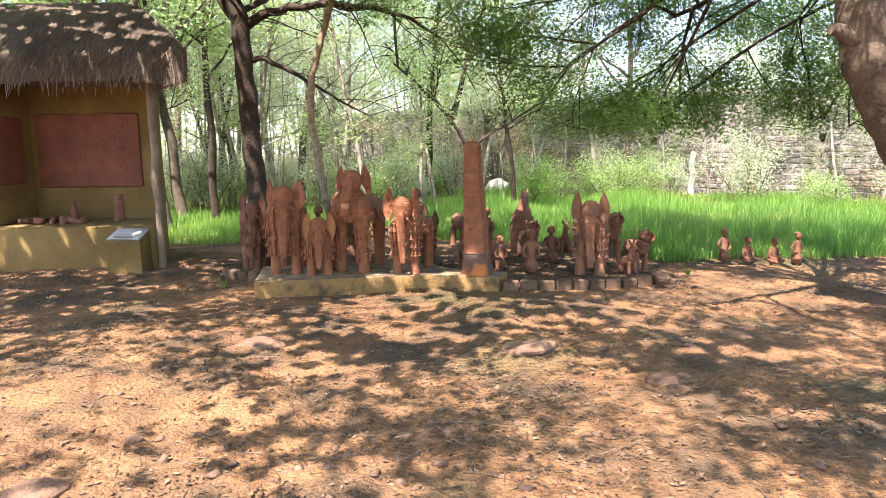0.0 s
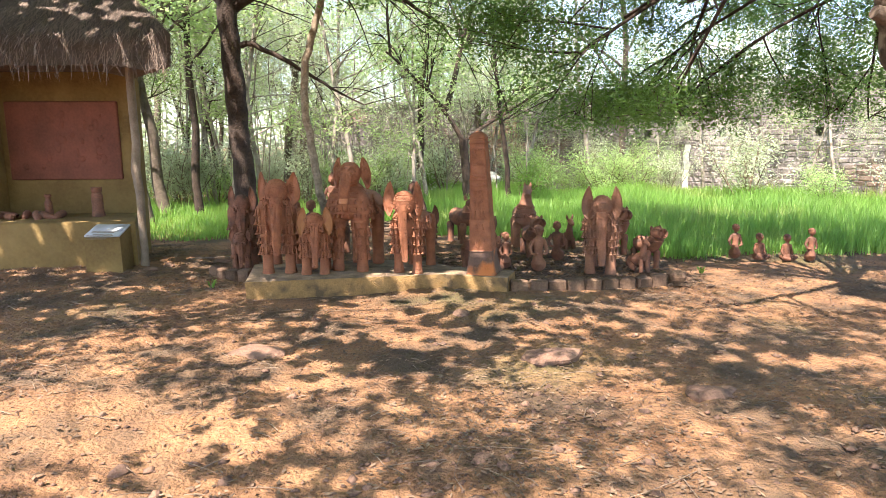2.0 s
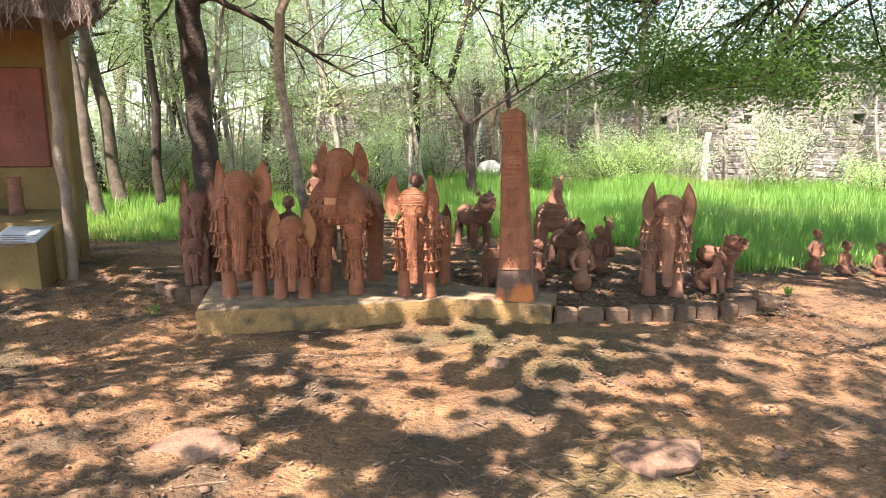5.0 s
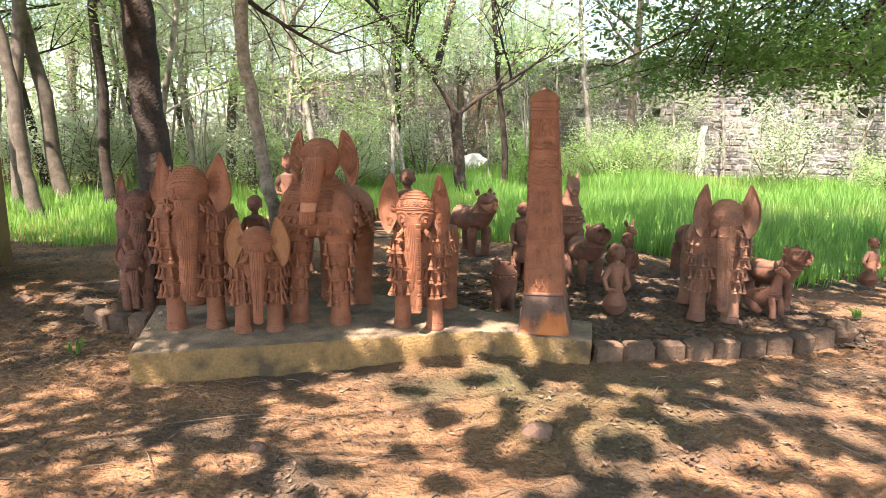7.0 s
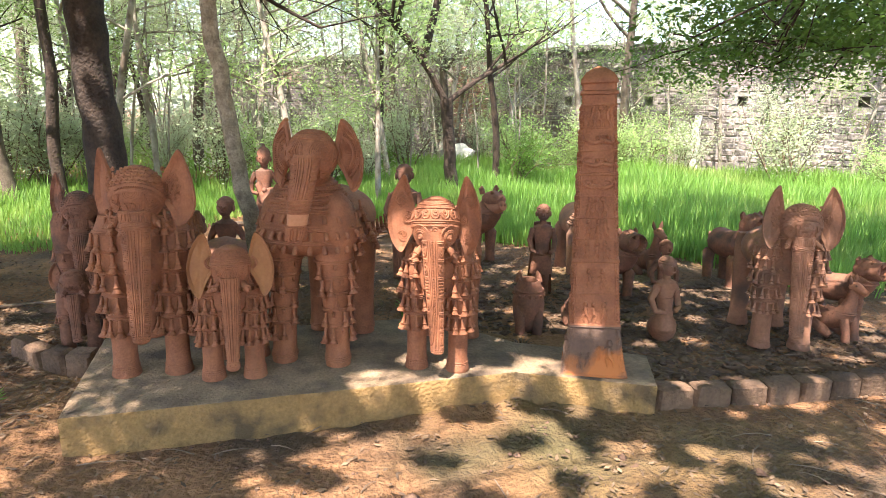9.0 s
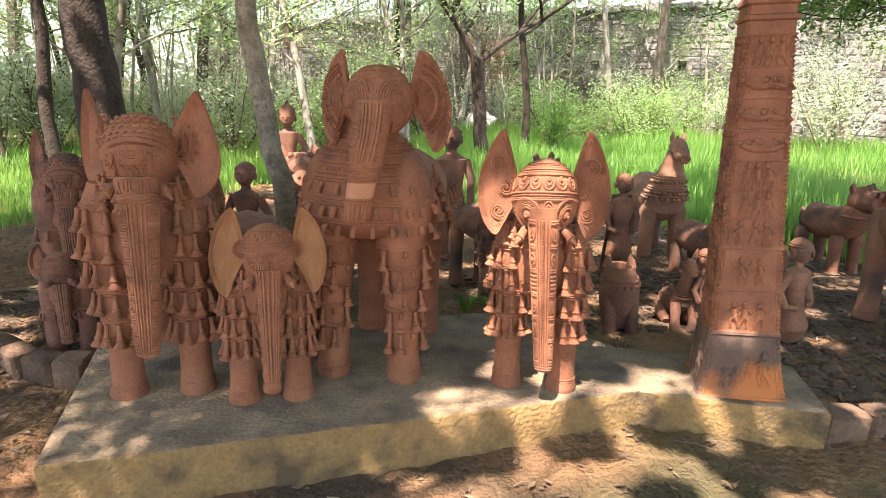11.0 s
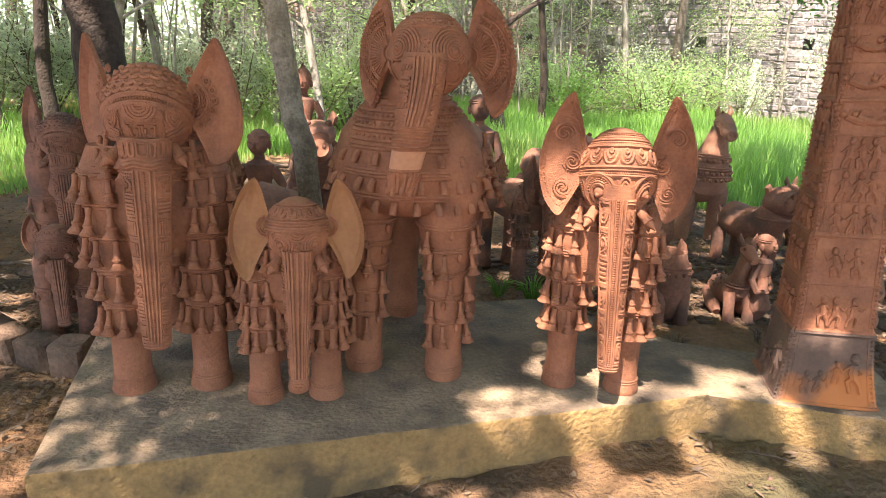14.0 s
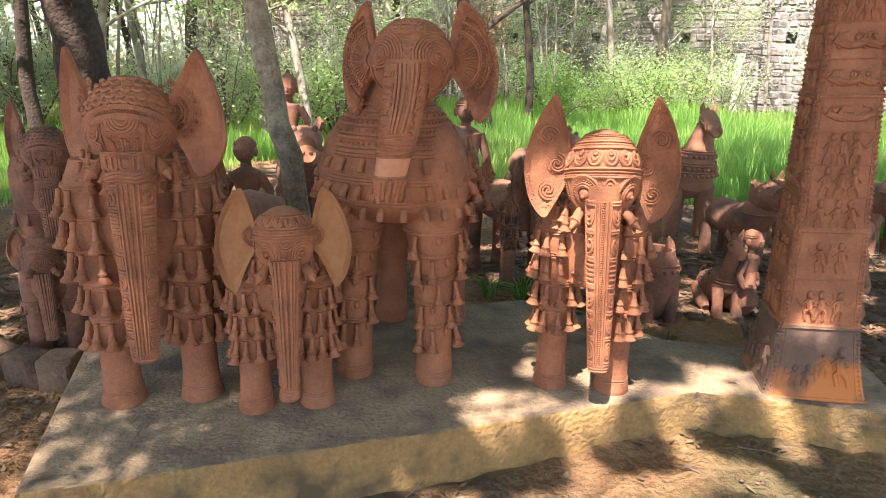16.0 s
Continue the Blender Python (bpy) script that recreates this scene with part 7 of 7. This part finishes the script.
for bx_, by_, rr, lx, bark_, seed_ in ((-6.3, 15.6, 0.12, -0.16, BARK, 71), (-6.05, 14.1, 0.09, -0.13, BARK, 72), (-5.4, 15.3, 0.085, -0.03, BARK_DARK, 73), (-6.75, 14.4, 0.085, -0.30, BARK, 74), (-7.9, 16.4, 0.09, 0.08, BARK_PALE, 75)):
    big_tree("tall_tree", "tall grey-brown tree at the edge of the woods", (bx_, by_, 0), [(0, 0, -0.1), (lx * 0.6 - 0.05, 0, 0.8), (lx * 1.6 + 0.05, 0, 2.0), (lx * 3.0, 0.05, 3.4), (lx * 4.2 + 0.1, 0.1, 5.0), (lx * 5 + 0.2, 0.1, 7.0)], [rr * 1.35, rr * 1.05, rr * 0.95, rr * 0.85, rr * 0.7, rr * 0.35],
             [((lx * 3.0, 0.05, 3.4), (0.8, -0.4, 0.7), 2.2, rr * 0.4), ((lx * 3.6, 0.05, 4.2), (-0.8, 0.3, 0.7), 2.2, rr * 0.4), ((lx * 4.2 + 0.1, 0.1, 5.0), (0.5, 0.6, 0.8), 2.2, rr * 0.35), ((lx * 5, 0.1, 6.5), (-0.4, -0.6, 0.8), 2.0, rr * 0.3)], 2, bark_, LEAF_LIGHT, 16, 0.28, 0.06, seed_, lift=0.2)

# ---- woods behind: several kinds of thin trees, copied ----


def wood_tree(seed, h, r, lean, leaf, bark, per, limbs_n, start):
    rng, rs = random.Random(seed), np.random.RandomState(seed)
    ob = empty("woodland_tree", pose(0, 0, -50), "slender pale-barked tree in the woods", "tree", "woodland trees")
    f = Form()
    pts, p, d = [], Vector((0, 0, -0.1)), Vector((lean, 0, 1)).normalized()
    n = 10
    for i in range(n + 1):
        pts.append(p.copy())
        d = (d + Vector((rng.gauss(0, 0.05), rng.gauss(0, 0.05), 0.03))).normalized()
        p = p + d * h / n
    f.sweep(pts, [r * (1 - 0.72 * i / n) for i in range(n + 1)], 8)
    starts = []
    for i in range(limbs_n):
        k = start + (1 - start) * (i + 0.5) / limbs_n
        q = along(pts, k)
        a = rng.uniform(0, 6.283)
        starts.append((q, (math.cos(a), math.sin(a), rng.uniform(0.2, 0.9)), h * rng.uniform(0.16, 0.28), r * 0.35))
    tips = []
    crown(f, rng, starts, 1, 0.6, 0.03, tips, kids=(2, 4), lift=0.2)
    part("trunk", f, bark, ob, smooth=60)
    c = new("crown", leaf_mesh("crown", leaves_round(tips, per * 4, 0.26, rs), 0.037, 0.36, leaf, rs, 0.1))
    c.parent = ob
    return ob


protos = [wood_tree(31, 8.0, 0.10, 0.10, LEAF_LIGHT, BARK, 7, 12, 0.25), wood_tree(32, 7.0, 0.07, -0.12, LEAF_HAZED, BARK_PALE, 7, 11, 0.3), wood_tree(33, 9.0, 0.12, 0.03, LEAF_HAZED, BARK, 7, 13, 0.35), wood_tree(34, 6.0, 0.06, 0.16, LEAF_LIGHT, BARK_PALE, 8, 10, 0.22), wood_tree(35, 7.5, 0.09, -0.05, LEAF, BARK_DARK, 6, 11, 0.35)]
rng = random.Random(77)
spots = [(1.9, 16.6, 4), (-4.4, 17.0, 1)]
tries = 0
while len(spots) < 66 and tries < 4000:
    tries += 1
    x, y = rng.uniform(-20, 6.5), rng.uniform(14.5, 31)
    side_of_wall = (Vector((x, y, 0)) - WP).dot(WN)
    if side_of_wall < 0.8:
        continue
    if x > 0.5 and y < 19.5:
        continue
    if any((x - a) ** 2 + (y - b) ** 2 < 0.9 for a, b, _ in spots):
        continue
    spots.append((x, y, rng.randrange(5)))
used = set()
for x, y, k in spots:
    s = rng.uniform(0.8, 1.2)
    m = pose(x, y, 0.0, 0, 0, rng.uniform(0, 360))
    if k in used:
        t = copy_thing(protos[k], m)
    else:
        t = protos[k]
        t.matrix_basis = m
        used.add(k)
    t.scale = (s, s, s)
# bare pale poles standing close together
pole = wood_tree(36, 6.5, 0.026, 0.02, LEAF_HAZED, BARK_PALE, 5, 5, 0.5)
pole["label"] = "thin pale pole-like tree in the woods"
pole.matrix_basis = pose(-0.5, 20, 0)
for i in range(84):
    x, y = rng.uniform(-9, 4.0), rng.uniform(16.5, 27)
    if (Vector((x, y, 0)) - WP).dot(WN) < 0.5:
        continue
    t = copy_thing(pole, pose(x, y, 0, rng.uniform(-3, 3), rng.uniform(-4, 4), rng.uniform(0, 360)))
    s = rng.uniform(0.7, 1.25)
    t.scale = (s, s, s * rng.uniform(0.8, 1.1))
# thin saplings against the wall
for i, (s, off) in enumerate(((-3.6, 0.7), (-0.35, 0.6), (1.35, 0.6), (0.3, 1.2), (3.9, 0.7), (6.0, 1.0), (-6.2, 1.0), (-4.6, 1.6), (-2.2, 0.9), (-5.4, 0.5), (2.3, 0.8), (-7.6, 0.9), (-1.3, 1.5), (4.9, 0.6), (-8.8, 0.7), (3.1, 1.6))):
    p = WP + WD * s + WN * off
    t = copy_thing(protos[1 if i % 2 else 3], pose(p.x, p.y, 0.1, 0, 0, 70 * i))
    t.scale = (0.62, 0.62, 0.62 if i % 2 else 0.7)
    t["label"] = "thin pale sapling growing by the stone wall"


def shrub(seed, leaf):
    rng, rs = random.Random(seed), np.random.RandomState(seed)
    ob = empty("shrub", pose(0, 0, -50), "light green leafy shrub in the undergrowth", "shrub", "shrubs")
    f, tips = Form(), []
    crown(f, rng, [((0, 0, -0.05), (rng.gauss(0, 0.5), rng.gauss(0, 0.5), 1), rng.uniform(0.7, 1.1), 0.016) for _ in range(7)], 1, 0.5, 0.05, tips, kids=(3, 4), lift=0.2)
    part("stem", f, TWIG, ob)
    c = new("foliage", leaf_mesh("foliage", leaves_round(tips, 22, 0.12, rs), 0.026, 0.42, leaf, rs))
    c.parent = ob
    return ob


sh = [shrub(41, LEAF_LIGHT), shrub(42, LEAF_HAZED), shrub(43, LEAF)]
shrub_spots = [(-2.2, 16.2, 0), (-1.4, 16.8, 1), (-3.2, 16.5, 1), (-0.6, 17.0, 1), (3.4, 20.0, 0), (4.1, 19.4, 0), (4.9, 19.0, 0), (2.6, 21.0, 1), (-6.2, 17.0, 1), (-8.5, 16, 1), (-4.6, 18.2, 1), (0.4, 19.5, 1), (-10, 18, 1), (-1.8, 19.5, 1), (5.4, 20.3, 1), (5.9, 18.9, 0), (6.6, 18.4, 1), (8.0, 16.6, 1), (9.2, 15.2, 0), (10.2, 13.9, 1), (3.0, 18.6, 0), (11.2, 12.6, 1)]
for i in range(46):
    x, y = rng.uniform(-18, 2.5), rng.uniform(16.5, 29)
    shrub_spots.append((x, y, rng.choice((0, 1, 1, 2))))
used = set()
for x, y, k in shrub_spots:
    m = pose(x, y, float(ground_z(np.float64(x), np.float64(y))), 0, 0, rng.uniform(0, 360))
    if k in used:
        t = copy_thing(sh[k], m)
    else:
        t = sh[k]
        t.matrix_basis = m
        used.add(k)
    s = rng.uniform(0.8, 1.5)
    t.scale = (s, s, s)

# dense woods far behind, their haze put into the leaf colour
rs = np.random.RandomState(51)
n = 52000
ang = rs.uniform(-75, 38, n)
dist = rs.uniform(30, 44, n)
fx, fy = dist * np.sin(np.radians(ang)), dist * np.cos(np.radians(ang))
fz = rs.beta(1.1, 1.5, n) * (8.0 + 1.8 * np.sin(ang * 0.31) + 1.2 * np.sin(ang * 1.1 + 1)) + 0.1
keep = rs.rand(n) < 0.35 + 0.65 * (np.sin(fx * 1.1 + 0.8 * fz) * np.sin(fz * 1.3 + 0.5 * fx) > -0.25)
far = leaf_mesh("far_woods", np.stack([fx, fy, fz], 1)[keep], 0.17, 0.5, LEAF_HAZED, rs)
tagged(new("far_woods", far), "far green woods closing the view, haze in the leaf colour", "woods", kind="stuff")

# ---- tall grass ----
rs = np.random.RandomState(61)


def grass_edge(x):
    """Front edge of the grass across the plan."""
    return np.interp(x, [-12, -5.5, -4.2, -3.2, -2.4, -0.9, -0.2, 0.0, 1.6, 2.6, 3.4, 4.4, 7.0, 14.0], [12.2, 12.3, 12.0, 12.2, 14.4, 14.4, 13.2, 12.3, 11.9, 11.0, 9.75, 9.8, 9.55, 9.0])


def blades(n, x0, x1, depth, h0, h1, power):
    x = rs.uniform(x0, x1, n)
    u = rs.rand(n) ** power
    y = grass_edge(x) + depth * u + rs.normal(0, 0.10, n) + 0.12 * np.sin(3.1 * x)
    side = (x - WP.x) * WN.x + (y - WP.y) * WN.y
    k = side > 0.25
    x, y, u = x[k], y[k], u[k]
    h = rs.uniform(h0, h1, len(x)) * (0.45 + 0.55 * np.clip(u * 6, 0, 1)) * (0.85 + 0.25 * np.sin(1.7 * x + 0.6 * y) * np.sin(1.1 * y))
    return x, y, h


gxs, gys, ghs = zip(blades(88000, -1.2, 14, 9.5, 0.36, 0.62, 1.35), blades(34000, -13, -1.0, 5.0, 0.14, 0.34, 1.2), blades(26000, -18, 3.0, 20.0, 0.2, 0.5, 1.0))
bx, by, bh = np.concatenate(gxs), np.concatenate(gys), np.concatenate(ghs)
n = len(bx)
az = rs.uniform(0, 6.283, n)
lean = rs.uniform(0.05, 0.55, n) * bh
wd = rs.uniform(0.004, 0.0085, n) * (0.7 + by * 0.035)
dx, dy = np.cos(az), np.sin(az)
bz = ground_z(bx, by) - 0.01
P = np.stack([bx, by, bz], 1)
S = np.stack([-dy, dx, np.zeros(n)], 1) * wd[:, None]
mid = P + np.stack([dx * lean * 0.35, dy * lean * 0.35, bh * 0.6], 1)
tipp = P + np.stack([dx * lean, dy * lean, bh], 1)
V = np.stack([P - S, P + S, mid + S * 0.8, mid - S * 0.8, tipp], 1).reshape(-1, 3)
o = np.arange(n)[:, None] * 5
grass = raw_mesh("tall_grass", V, o + np.array([[0, 1, 2, 3]]), GRASS, o + np.array([[3, 2, 4]]))
tagged(new("tall_grass", grass), "bright green tall grass before the stone wall", "grass", kind="stuff")

# ---- leaf litter, stones and twigs on the earth ----


def scatter(n, x0, x1, y0, y1, clump):
    x, y = rs.uniform(x0, x1, n), rs.uniform(y0, y1, n)
    k = rs.rand(n) < clump(x, y)
    return x[k], y[k]


def on_plinth(x, y):
    return (x > -2.45) & (x < 0.8) & (y > 7.4 + 0.13 * (x + 2.2)) & (y < 8.65)


x, y = scatter(62000, -6, 6.5, 1.2, 9.6, lambda x, y: 0.2 + 0.5 * (np.sin(1.7 * x + 0.5) * np.sin(2.1 * y + x) > 0.35) + 0.8 * np.exp(-((x - 0.25) / 0.9) ** 2 - ((y - 4.2) / 0.8) ** 2))
x2, y2 = scatter(18000, -3.4, 3.2, 7.7, 11.8, lambda x, y: 0.9 + 0 * x)
x3, y3 = scatter(12000, -7.5, -2.9, 8.2, 12.6, lambda x, y: 0.55 + 0.45 * np.sin(2.3 * x + 1.7 * y))
x, y = np.concatenate([x, x2, x3]), np.concatenate([y, y2, y3])
k = ~on_plinth(x, y)
x, y = x[k], y[k]
litter = leaf_mesh("leaf_litter", np.stack([x, y, ground_z(x, y) + 0.012], 1), 0.022, 0.4, LITTER, rs)
co = np.empty(len(litter.vertices) * 3, np.float32)
litter.vertices.foreach_get("co", co)
co = co.reshape(-1, 3)
cz = np.repeat(ground_z(x, y) + 0.012, 4)
co[:, 2] = cz + (co[:, 2] - cz) * 0.35
litter.vertices.foreach_set("co", co.reshape(-1))
tagged(new("leaf_litter", litter), "dry brown leaves scattered over the earth", "leaf litter", kind="stuff")


def gravel(n, x0, x1, y0, y1, clump, lo, hi, name, label, mat, flat):
    x, y = scatter(n, x0, x1, y0, y1, clump)
    k = ~on_plinth(x, y)
    x, y = x[k], y[k]
    n = len(x)
    r = rs.uniform(lo, hi, n) * rs.uniform(0.5, 1, n)
    dirs = np.array([(1, 0, 0), (0.3, 0.9, 0.1), (-0.8, 0.6, 0), (-0.9, -0.4, 0.1), (0.2, -1, 0), (0.15, 0.1, 1.0), (-0.3, -0.1, 0.9), (0, 0, -0.5)])
    q = dirs[None] * (1 + rs.normal(0, 0.22, (n, 8, 1))) * r[:, None, None]
    q[:, :, 2] *= flat
    a = rs.uniform(0, 6.283, n)
    c, s = np.cos(a)[:, None], np.sin(a)[:, None]
    v = np.stack([q[:, :, 0] * c - q[:, :, 1] * s + x[:, None], q[:, :, 0] * s + q[:, :, 1] * c + y[:, None], q[:, :, 2] + ground_z(x, y)[:, None]], -1).reshape(-1, 3)
    t = np.array([(0, 1, 5), (1, 2, 6), (1, 6, 5), (2, 3, 6), (3, 4, 6), (4, 5, 6), (4, 0, 5), (1, 0, 7), (2, 1, 7), (3, 2, 7), (4, 3, 7), (0, 4, 7)])
    tri = (np.arange(n)[:, None, None] * 8 + t[None]).reshape(-1, 3)
    me = raw_mesh(name, v, np.zeros((0, 4), int), mat, tri)
    return tagged(new(name, me), label, "stones", kind="stuff")


patch = lambda x, y: 0.14 + 0.9 * np.exp(-(((x - 0.35) / 1.1) ** 2 + ((y - 3.7) / 0.8) ** 2)) + 0.5 * np.exp(-(((x + 1.2) / 0.8) ** 2 + ((y - 3.0) / 0.6) ** 2))
gravel(34000, -6, 6.5, 1.8, 9.5, patch, 0.004, 0.021, "pebbles", "small reddish stones strewn on the earth", ROCK, 0.6)
gravel(1900, -5, 5, 1.9, 7.2, patch, 0.02, 0.055, "stones", "loose reddish brown stones on the earth", ROCK, 0.55)
gravel(2600, -0.4, 3.1, 7.72, 9.9, lambda x, y: 0.35 + 0.4 * (x > 0.8), 0.03, 0.085, "clay_shards", "broken dark clay shards covering the bed", KERB, 0.3)
# twigs
f = Form()
rt_ = random.Random(9)
for i in range(900):
    x, y = rt_.uniform(-5, 5.5), rt_.uniform(2.0, 10.2)
    if on_plinth(np.float64(x), np.float64(y)):
        continue
    a, ln = rt_.uniform(0, 6.283), rt_.uniform(0.05, 0.28) * (2.0 if rt_.random() < 0.08 else 1)
    b = rt_.gauss(0, 0.15)
    z = float(ground_z(np.float64(x), np.float64(y))) + 0.008
    pts = [(x + ln * k * math.cos(a + b * k), y + ln * k * math.sin(a + b * k), z + 0.012 * math.sin(3 * k)) for k in (0, 0.35, 0.7, 1)]
    f.sweep(pts, [0.0032, 0.003, 0.002, 0.001], 5)
f.thing("fallen_twigs", TWIG, "dry fallen twigs on the earth", "twigs", kind="stuff")


def tuft(x, y, n, h, mat, label, seed):
    """A small weed: bent blades from one root."""
    rng = random.Random(seed)
    f = Form()
    for _ in range(n):
        a, r = rng.uniform(0, 6.283), rng.uniform(0.3, 1.0) * h * 0.7
        q = Vector((math.cos(a) * 0.02, math.sin(a) * 0.02, 0))
        d = Vector((math.cos(a), math.sin(a), 0)) * r
        k = rng.uniform(0.6, 1.1) * h
        f.sweep([q, q + d * 0.35 + Vector((0, 0, k * 0.7)), q + d + Vector((0, 0, k * 0.85))], [0.005, 0.0042, 0.001], 4)
    return f.thing("weed_tuft", mat, label, "weed", m=pose(x, y, float(ground_z(np.float64(x), np.float64(y))) + 0.02))


tuft(-0.36, 8.92, 34, 0.17, GRASS, "small green weed tuft behind the plinth", 1)
tuft(-0.52, 9.05, 22, 0.13, GRASS, "small green weed tuft behind the plinth", 2)
tuft(0.16, 8.28, 16, 0.10, TWIG, "dry grass tuft against the plinth step", 3)
tuft(0.62, 8.34, 16, 0.09, TWIG, "dry grass tuft behind the plinth step", 4)
tuft(-2.75, 7.85, 14, 0.10, GRASS, "low weed beside the kerb stones", 5)
tuft(3.25, 8.35, 16, 0.10, GRASS, "low weed at the end of the kerb", 6)


def dead_branch(m, length, r, seed):
    """A fallen bough with a few bare side twigs."""
    rng = random.Random(seed)
    f = Form()
    pts = limb(f, rng, (0, 0, r), (1, 0, 0.02), length, r, r * 0.4, 0.12, 0.0, 7, 8)
    for i in (2, 3, 5, 6):
        limb(f, rng, pts[i], (rng.uniform(0.2, 1), rng.choice((-1, 1)), rng.uniform(0.05, 0.5)), length * rng.uniform(0.2, 0.4), r * 0.5, r * 0.15, 0.2, 0.1, 5, 5)
    return f.thing("dead_branch", TWIG, "dry grey fallen branch lying behind the statues", "branch", "dead branches", m=m)


for i, (x, y, a, ln, r) in enumerate(((-1.9, 12.6, 12, 1.8, 0.03), (-1.3, 13.1, -8, 2.2, 0.035), (-0.9, 12.4, 30, 1.3, 0.022), (-2.5, 13.3, 5, 1.9, 0.028), (-0.6, 13.4, 160, 1.6, 0.03), (-3.2, 10.2, -20, 0.9, 0.016), (-3.6, 9.5, 25, 0.8, 0.014), (2.2, 19.6, 15, 2.4, 0.035), (3.4, 20.4, -20, 2.2, 0.03))):
    dead_branch(pose(x, y, float(ground_z(np.float64(x), np.float64(y))), 0, 0, a), ln, r, 90 + i)
